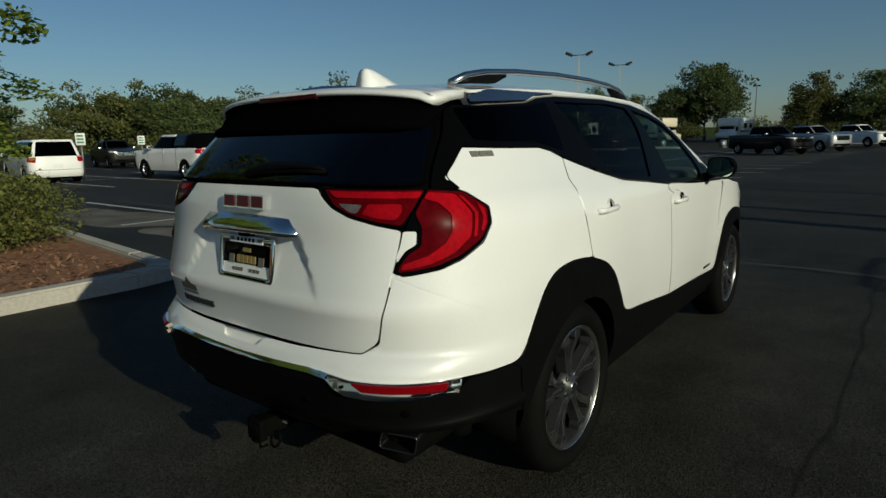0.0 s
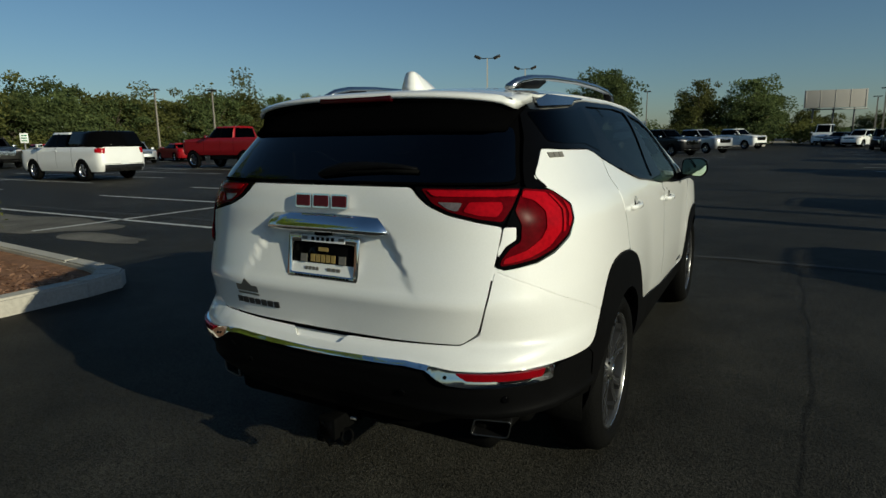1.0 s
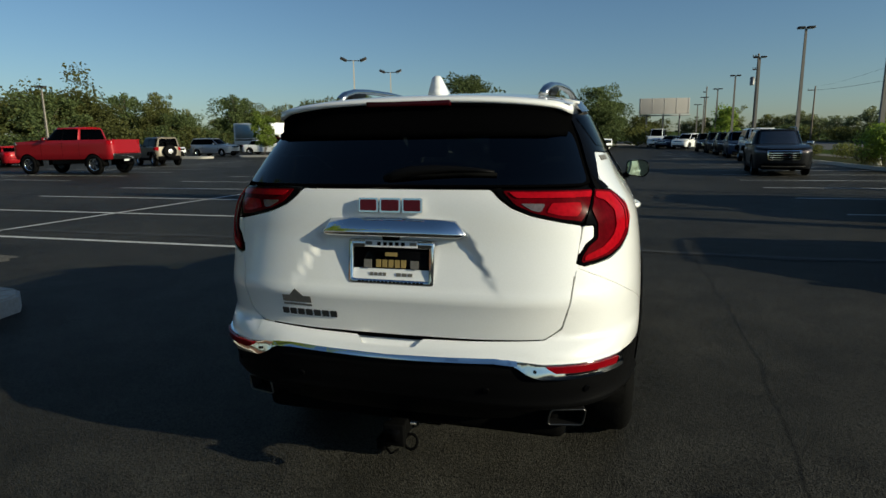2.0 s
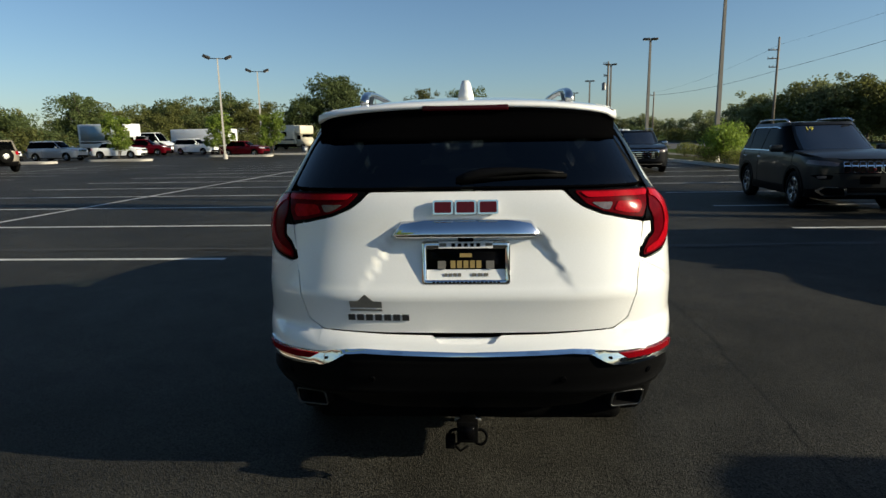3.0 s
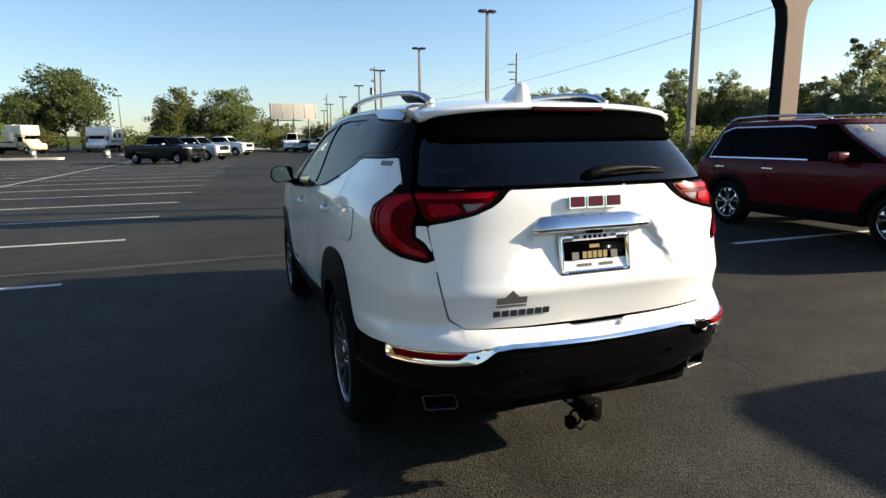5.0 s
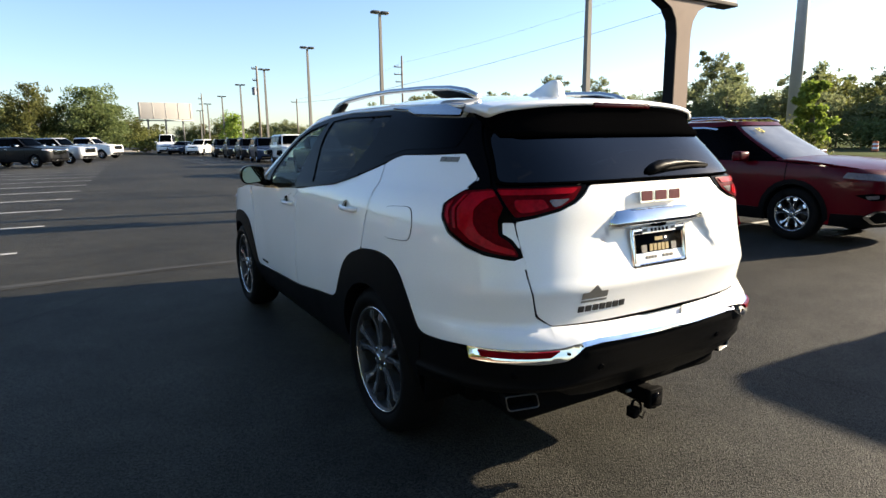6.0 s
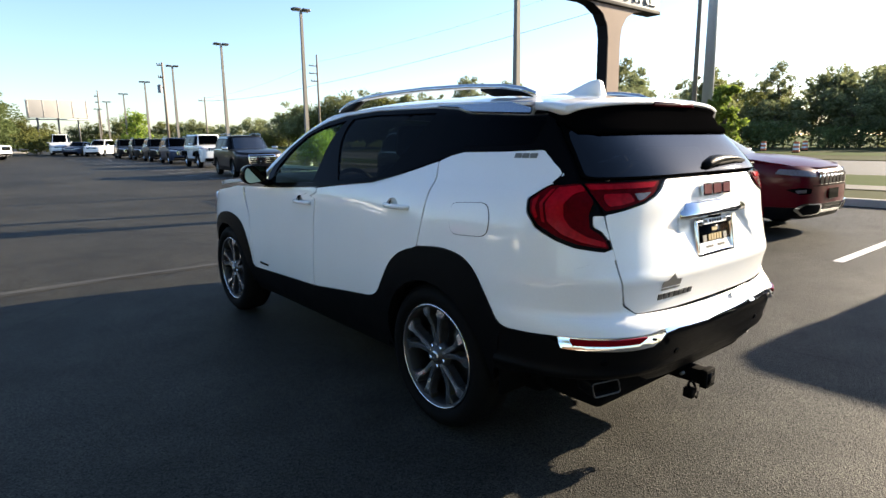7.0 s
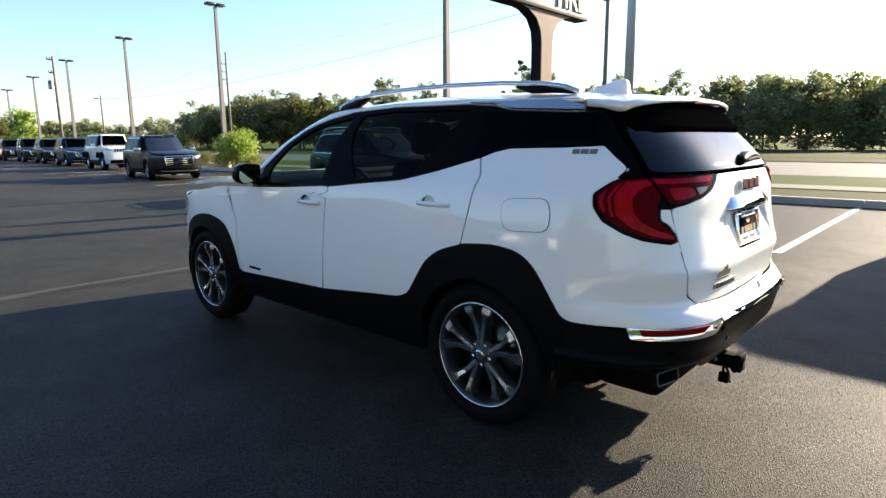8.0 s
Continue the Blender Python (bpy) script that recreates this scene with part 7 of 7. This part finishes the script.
    a, b_ = sh.front(hw * 0.75, 0.45)[0], 2 * full - sh.front(hw * 0.75, 0.45)[0]
    lowb = max(low, z0)
    part("lower_intake", sheet(nosef, rounded([(a, lowb + 0.02), (b_, lowb + 0.02), (b_ - 0.05, lowb + 0.20), (a + 0.05, lowb + 0.20)], 0.03), step=0.08, lift=0.008, depth=0.01), CLAD, car)
    if fine:
        ua = sh.side(wb + wheel + 0.12, low + 0.02)[0]
        part("bumper_cladding", sheet(nosef, rounded([(ua, low - 0.005), (2 * full - ua, low - 0.005), (2 * full - ua, low + 0.16), (ua, low + 0.16)], 0.02), step=0.05, lift=0.006, depth=0.01), CLAD, car)
        for s in (1, -1):
            def shape(k):
                cx, cz = 0.60, 0.125
                return rounded([sh.front(s * hw * (cx + (x - cx) * k), lowb + cz + (z - cz) * k) for x, z in ((0.86, 0.135), (0.76, 0.215), (0.40, 0.205), (0.34, 0.06), (0.72, 0.045))], 0.03)
            bezel = part("fog_lamp_bezel", sheet(nosef, shape(1.0), step=0.04, lift=0.022, depth=0.012), CHROME, car, "chrome bezel round the lower intake")
            part("intake_mesh", sheet(nosef, shape(0.80), step=0.04, lift=0.025, depth=0.003), DARK, bezel)
            fog = part("fog_lamp", sheet(nosef, rounded([sh.front(s * hw * 0.93, 0.665), sh.front(s * hw * 0.80, 0.69), sh.front(s * hw * 0.62, 0.675), sh.front(s * hw * 0.64, 0.605), sh.front(s * hw * 0.80, 0.595)], 0.02), step=0.04, lift=0.008, depth=0.01), GLOSS_BLACK, car, "black fog lamp pocket")
            part("lens", sheet(nosef, rounded([sh.front(s * hw * 0.86, 0.655), sh.front(s * hw * 0.72, 0.665), sh.front(s * hw * 0.72, 0.62), sh.front(s * hw * 0.84, 0.615)], 0.015), step=0.04, lift=0.011, depth=0.004), LAMP_SMOKE, fog)
        part("bumper_line", sheet(nosef, [sh.front(hw * 0.6, 0.705), sh.front(-hw * 0.6, 0.705), sh.front(-hw * 0.6, 0.715), sh.front(hw * 0.6, 0.715)], step=0.06, lift=0.003, depth=0.002), DARK, car)
        part("number_plate", sheet(nosef, [sh.front(0.16, 0.52), sh.front(-0.16, 0.52), sh.front(-0.16, 0.66), sh.front(0.16, 0.66)], step=0.1, lift=0.02, depth=0.008), GLOSS_BLACK, car, "dark front plate panel")
    if chrome:
        part("bumper_strip", sheet(nosef, [(a + 0.06, lowb + 0.075), (b_ - 0.06, lowb + 0.075), (b_ - 0.04, lowb + 0.115), (a + 0.04, lowb + 0.115)], step=0.08, lift=0.018, depth=0.01), CHROME, car, "chrome bumper strip")
    br = -sh.back(hw * 0.8, 0.5)[0]
    part("rear_bumper", sheet(sh.at_uz, rounded([(br, lowb + 0.02), (-br, lowb + 0.02), (-br, lowb + 0.26), (br, lowb + 0.26)], 0.03), step=0.08, lift=0.03, depth=0.04), CLAD if clad else CHROME if bed is not None else paint_, car)
    part("plate", sheet(sh.at_uz, [(-0.15, 0.62), (0.15, 0.62), (0.15, 0.76), (-0.15, 0.76)], step=0.1, lift=0.012, depth=0.006), SIGN_WHITE, car, "blank pale number plate")
    part("rear_gap", sheet(sh.at_uz, [(-hw * 0.72, lowb + 0.28), (hw * 0.72, lowb + 0.28), (hw * 0.72, lowb + 0.295), (-hw * 0.72, lowb + 0.295)], step=0.1, lift=0.003, depth=0.002), DARK, car)
    part("underbody", box_bm(-hw * 0.72, -ro + 0.25, max(0.2, z0 - 0.02), hw * 0.72, nose - 0.3, wheel + 0.25, 0.04), DARK, car)
    part("cabin", box_bm(-hw * 0.70, g_tail + rake + 0.15, 0.5, hw * 0.70, cowl - 0.25, belt + 0.02), INTERIOR, car)
    for x in (-0.38, 0.38):
        part("seat", join(moved(box_bm(-0.24, -0.07, 0, 0.24, 0.07, 0.62, 0.05), pose(x, wtop - 0.55, belt - 0.35, 12, 0, 0)), moved(box_bm(-0.12, -0.04, 0, 0.12, 0.05, 0.18, 0.03), pose(x, wtop - 0.70, belt + 0.26, 8, 0, 0))), INTERIOR, car)
    if bed is not None:
        if cap:
            part("bed_cap", moved(loft([[(-hw * k, y, z) for y, z in ()] or [(sx * hw * k, yy, zz) for sx, yy in ((-1, -ro + 0.10 + d), (1, -ro + 0.10 + d), (1, bed + 0.02), (-1, bed + 0.02))] for zz, k, d in ((belt - 0.02, 0.94, 0.0), (belt + 0.15, 0.90, 0.04), (H - 0.10, 0.76, 0.12), (H - 0.02, 0.70, 0.18), (H, 0.55, 0.25))]), Matrix.Identity(4)), GLOSS_BLACK, car, "black bed cap")
        else:
            for m in (-1, 1):
                part("bed_rail", box_bm(m * hw * 0.90 - 0.045, -ro + 0.12, belt - 0.04, m * hw * 0.90 + 0.045, bed + 0.02, belt + 0.012, 0.012), paint_, car)
            part("bed_floor", box_bm(-hw * 0.88, -ro + 0.10, belt - 0.50, hw * 0.88, bed, belt - 0.46), DARK, car)
            part("bed_front", box_bm(-hw * 0.90, bed - 0.04, belt - 0.5, hw * 0.90, bed + 0.04, belt + 0.01), paint_, car)
            part("tailgate_cap", box_bm(-hw * 0.84, -ro + 0.08, belt - 0.05, hw * 0.84, -ro + 0.15, belt + 0.012, 0.012), paint_, car)
    if digits:
        zt = H - 0.21
        q, nrm = gh.at_uz(*gh.front(hw * 0.36, zt)), gh.normal(*gh.front(hw * 0.36, zt))
        letters = bpy.data.curves.new("screen_digits", "FONT")
        letters.body, letters.size, letters.extrude, letters.align_x = digits, 0.17, 0.003, "CENTER"
        letters.materials.append(YELLOW_PRINT)
        tx_ = new("screen_digits", letters)
        tx_.parent = car
        tx_.matrix_basis = Matrix.Translation(q + nrm * 0.02) @ pose(0, 0, 0, math.degrees(math.acos(max(-1.0, min(1.0, nrm.z)))), 0, 180)
    if boot is not None:
        def deck(x, y):
            t = (boot + 0.15 - y) / (boot + 0.15 + ro - 0.05)
            return Vector((x * hw * (0.90 - 0.05 * t), y, belt + 0.03 - 0.05 * t * t + 0.03 * (1 - x * x)))
        part("boot_lid", sheet(deck, [(-1, -ro + 0.10), (1, -ro + 0.10), (1, boot + 0.15), (-1, boot + 0.15)], step=0.15, depth=0.04), paint_, car)
    if spare:
        sp = part("spare_wheel", moved(lathe([(-0.12, 0.16), (-0.13, wheel - 0.03), (-0.09, wheel), (0.09, wheel), (0.13, wheel - 0.03), (0.12, 0.16)], 24), pose(0, -ro - 0.12, 0.92, 0, 0, 90)), RUBBER, car)
        part("spare_rim", moved(lathe([(-0.14, 0.15), (-0.145, 0.05)], 20), pose(0, -ro - 0.12, 0.92, 0, 0, 90)), ALLOY, sp)
    if fenders:
        for m in (-1, 1):
            for c in (0.0, wb):
                part("fender_flare", moved(prism([(c - 0.52, wheel + 0.22), (c - 0.36, wheel + 0.46), (c + 0.36, wheel + 0.46), (c + 0.55, wheel + 0.26), (c + 0.55, wheel + 0.34), (c + 0.40, wheel + 0.52), (c - 0.40, wheel + 0.52), (c - 0.58, wheel + 0.26)], 0.20, "x", 0.01), Matrix.Translation((m * (hw + 0.02) - 0.10, 0, 0))), CLAD, car)
    for y in (0.0, wb):
        for s in (-1, 1):
            if near:
                add_wheel(car, pose(s * (hw - 0.125), y, wheel), wheel, 0.23, wheel * 0.66, 5, s < 0, ALLOY, ALLOY_DARK, True)
            else:
                far_wheel(car, pose(s * (hw - 0.125), y, wheel), wheel, 0.23, wheel * 0.62, s < 0, CHROME if lift else ALLOY)
            part("wheel_arch_liner", arch_liner(s * (hw - 0.38), s * (hw - 0.03), y, wheel, wheel + 0.055, n=12), DARK, car)
    car.matrix_basis = at
    return car


def spot(x, y, rz):
    return pose(x, y, rise(x, y), 0, 0, rz)


# display row along the road, all facing the near end
add_vehicle("red_suv", "dark red SUV with chrome trim and seven-slot grille", "car", RED_PAINT, spot(7.16, 4.56, 178), near=True, fo=1.02, grille="slots", chrome=True, glass=TINT, wedge=0.05, rake=0.42, height=1.66, cowl=2.55, wtop=1.60, digits="15", screen=PALE_GLASS)
add_vehicle("grey_suv", "graphite SUV with chrome grille slots and yellow screen digits", "car", GREY_PAINT, spot(7.45, 11.3, 173), near=True, grille="slots", chrome=True, wedge=0.05, rake=0.42, cowl=2.55, wtop=1.60, digits="19")
add_vehicle("dark_suv", "black mid-size SUV with chrome bumper strip and big grille", "car", BLACK_PAINT, spot(7.15, 24.1, 173), wb=2.86, ro=1.05, fo=1.0, hw=0.94, height=1.68, belt=1.07, hood=1.06, p=3.2, wedge=0.07, rake=0.4, near=True, grille="big", chrome=True)
add_vehicle("white_off_roader", "white boxy off-roader with black flares and slotted grille", "car", WHITE_PAINT, spot(8.85, 34.7, 175), wb=3.0, ro=0.75, fo=0.75, hw=0.88, height=1.86, belt=1.22, hood=1.20, cowl=2.25, wtop=1.95, rake=0.05, wheel=0.41, clearance=0.34, p=7.0, grille="slots", rails=False, fenders=True)
for x, y, mat_, h in ((9.45, 42.6, BLUE_PAINT, 1.80), (9.8, 49.0, BLACK_PAINT, 1.78), (10.0, 55.0, GREY_PAINT, 1.85), (10.0, 61.0, BLACK_PAINT, 1.8)):
    add_vehicle("parked_suv", "dark SUV parked in the display row", "car", mat_, spot(x, y, 175), wb=2.85, hw=0.93, height=h - 0.06, belt=1.08, hood=1.07, p=3.2, wedge=0.06, rake=0.38, grille="big", chrome=True)
add_vehicle("parked_suv", "dark SUV parked at the end of the display row", "car", BLACK_PAINT, spot(6.78, -2.32, 178), wb=2.86, ro=1.0, fo=1.0, hw=0.95, height=1.84, belt=1.12, hood=1.10, grille="big", chrome=True, rails=False)
add_vehicle("blue_sedan", "dark blue sedan at the far end of the row", "car", BLUE_PAINT, spot(8.3, 72.0, 150), height=1.45, belt=0.95, hood=0.92, boot=-0.35, rake=0.45, clad=False, rails=False, clearance=0.2, wheel=0.33)
add_vehicle("white_suv", "white SUV at the far end of the display row", "car", WHITE_PAINT, spot(9.8, 69.2, 150), height=1.70, belt=1.06, hood=1.02, rake=0.4, clad=False, rails=False, wheel=0.36)
VAN = dict(wb=3.07, ro=1.05, fo=0.95, hw=0.99, height=1.76, belt=1.08, hood=1.02, cowl=3.0, wtop=2.05, rake=0.18, clad=False, rails=False, p=5.0, clearance=0.22)
add_vehicle("white_van", "white high-roofed van at the far end of the row", "van", WHITE_PAINT, spot(6.9, 77.5, 170), **{**VAN, "height": 2.25, "belt": 1.28})
add_vehicle("white_minivan", "white minivan seen from behind, parked in a stall", "van", WHITE_PAINT, spot(-25.7, 7.35, 84), **VAN)
PICK = dict(wb=3.65, ro=1.15, fo=0.98, hw=1.0, height=1.88, belt=1.28, hood=1.22, cowl=3.0, wtop=2.35, rake=0.08, wheel=0.40, clearance=0.36, p=6.0, clad=False, rails=False, grille="big")
add_vehicle("white_pickup", "white pickup with a black bed cap", "pickup truck", WHITE_PAINT, spot(-21.5, 11.7, 92), **{**PICK, "wb": 3.15, "cowl": 2.75, "wtop": 2.1}, bed=0.75, cap=True)
add_vehicle("red_pickup", "bright red lifted crew-cab pickup on big tyres", "pickup truck", BRIGHT_RED, spot(-22.6, 20.8, 90), **{**PICK, "height": 2.25, "belt": 1.62, "hood": 1.58, "clearance": 0.72, "wheel": 0.47, "wb": 3.95}, bed=0.85, lift=0.3)
add_vehicle("dark_pickup", "black crew-cab pickup with chrome grille", "pickup truck", BLACK_PAINT, spot(-6.9, 44.9, -128), **PICK, bed=0.85, chrome=True)
add_vehicle("silver_pickup", "silver crew-cab pickup with chrome bumper", "pickup truck", SILVER_PAINT, spot(-5.2, 50.8, -128), **PICK, bed=0.85, chrome=True)
add_vehicle("white_pickup", "white crew-cab pickup beside a kerbed island", "pickup truck", WHITE_PAINT, spot(-3.0, 61.5, -126), **PICK, bed=0.85, chrome=True)
add_vehicle("grey_pickup", "dark grey pickup facing the lane with chrome grille", "pickup truck", GREY_PAINT, spot(-43.7, 17.3, -100), **PICK, bed=0.85, chrome=True)
SEDAN = dict(height=1.45, belt=0.95, hood=0.92, boot=-0.35, rake=0.45, clad=False, rails=False, clearance=0.2, wheel=0.33)
add_vehicle("red_sedan", "red car behind the pickups", "car", BRIGHT_RED, spot(-43.0, 20.5, -95), **SEDAN)
add_vehicle("white_sedan", "white car parked by the trees", "car", WHITE_PAINT, spot(-45.5, 24.0, -95), **SEDAN)
add_vehicle("silver_hatchback", "silver hatchback facing the lane", "car", SILVER_PAINT, spot(-39.2, 24.6, -110), **{**SEDAN, "boot": None, "height": 1.52, "rake": 0.5})
add_vehicle("red_coupe", "bright red coupe parked tail to the lane", "car", BRIGHT_RED, spot(-37.0, 27.6, 75), **{**SEDAN, "height": 1.36})
add_vehicle("khaki_off_roader", "khaki boxy off-roader with a spare wheel on its tail", "car", TAN_PAINT, spot(-26.8, 29.6, 62), wb=2.5, ro=0.6, fo=0.75, hw=0.85, height=1.84, belt=1.22, hood=1.18, cowl=1.9, wtop=1.6, rake=0.04, wheel=0.40, clearance=0.36, p=7.0, grille="slots", rails=False, fenders=True, spare=True)
add_vehicle("dark_sedan", "dark maroon sedan beside a small tree", "car", RED_PAINT, spot(-22.8, 53.0, -98), **SEDAN)
for k, (x, y, mat_) in enumerate(((-38.0, 41.0, WHITE_PAINT), (-36.0, 45.5, SILVER_PAINT), (-33.5, 50.0, WHITE_PAINT), (-30.6, 59.6, WHITE_PAINT), (-27.6, 61.6, WHITE_PAINT), (-34.8, 57.0, RED_PAINT))):
    add_vehicle("parked_car", ("white" if mat_ is WHITE_PAINT else "silver" if mat_ is SILVER_PAINT else "dark red") + " car in the far rows of the lot", "car", mat_, spot(x, y, -100 + 8 * (k % 3)), **({**SEDAN, "boot": None, "height": 1.66, "belt": 1.05, "hood": 1.02, "rake": 0.3} if k % 2 else SEDAN))
add_vehicle("white_van", "white high-roofed passenger van", "van", WHITE_PAINT, spot(-37.5, 62.6, -100), **{**VAN, "height": 2.35, "belt": 1.30, "wb": 3.5, "cowl": 3.5, "wtop": 2.7})


# camper, box truck and trailer far across the lot
def box_vehicle(name, label, category, at, length, width, height, floor, skin, cab, windows, over=0.0):
    car = thing(name, label, category, "parked vehicles")
    part("body", box_bm(-width / 2, 0.0, floor, width / 2, length, height, 0.08), skin, car)
    if over:
        part("cab_overhang", box_bm(-width / 2, length - 0.05, height - 1.15, width / 2, length + over, height - 0.05, 0.15), skin, car)
    if cab:
        part("cab", moved(prism([(0, 0.45), (1.9, 0.45), (1.9, 1.05), (1.15, 1.25), (0.75, 1.95), (0, 2.0)], width * 0.84, "x", 0.05), Matrix.Translation((-width * 0.42, length, 0))), skin, car)
        part("windscreen", moved(box_bm(-width * 0.36, -0.02, -0.36, width * 0.36, 0.02, 0.34), pose(0, length + 0.99, 1.62, -30, 0, 0)), TINT, car)
        for s in (-1, 1):
            part("cab_window", box_bm(s * width * 0.425 - 0.01, length + 0.15, 1.3, s * width * 0.425 + 0.01, length + 0.85, 1.82), TINT, car)
    for s in (-1, 1):
        for y, z, w, h in windows:
            fr = part("window", box_bm(s * (width / 2) - 0.02, y, z, s * (width / 2) + 0.02, y + w, z + h, 0.01), GLOSS_BLACK, car)
            part("pane", box_bm(s * (width / 2 + 0.022) - 0.004, y + 0.05, z + 0.05, s * (width / 2 + 0.022) + 0.004, y + w - 0.05, z + h - 0.05), TINT, fr)
        part("stripe", box_bm(s * width / 2 - 0.006, 0.2, floor + 0.45, s * width / 2 + 0.006, length - 0.2, floor + 0.60), GREY_PAINT, car)
        for y in (length * 0.22, length + 1.2 if cab else length * 0.40):
            far_wheel(car, pose(s * (width / 2 - 0.22), y, 0.38), 0.38, 0.24, 0.22, s < 0)
    part("chassis", box_bm(-width * 0.35, 0.2, 0.35, width * 0.35, length + (1.2 if cab else 0.0), floor + 0.02), DARK, car)
    part("end_window", box_bm(-0.5, length - 0.0 if not cab else -0.02, height - 1.2, 0.5, length + 0.03 if not cab else 0.02, height - 0.5), TINT, car)
    car.matrix_basis = at
    return car


box_vehicle("motorhome", "cream motorhome with dark side windows", "camper", spot(-26.5, 76.4, -120), 5.2, 2.4, 3.1, 0.75, CREAM_PAINT, True, ((0.8, 1.7, 0.9, 0.6), (2.6, 1.7, 1.1, 0.6)), 1.0)
box_vehicle("motorhome", "white motorhome facing the lot", "camper", spot(-15.4, 86.5, 172), 5.0, 2.4, 3.0, 0.75, WHITE_PAINT, True, ((0.8, 1.7, 0.9, 0.6), (2.6, 1.7, 1.1, 0.6)), 1.0)
truck = box_vehicle("box_truck", "white box truck with a pale blue side picture", "truck", spot(-40.6, 58.6, -100), 5.6, 2.4, 3.2, 0.8, WHITE_PAINT, True, ())
box_vehicle("trailer", "long white enclosed trailer", "trailer", spot(-36.5, 69.5, -95), 7.5, 2.3, 2.7, 0.7, WHITE_PAINT, False, ())
ART = mottled("pale blue side print", (0.22, 0.40, 0.50), 0.5, 0.0, 0.4, 0.6, 9.0, second=(0.55, 0.50, 0.45))
for s_ in (-1, 1):
    part("side_picture", box_bm(s_ * 1.21 - 0.008, 0.3, 1.5, s_ * 1.21 + 0.008, 5.3, 3.0), ART, truck, "pale blue printed side panel")
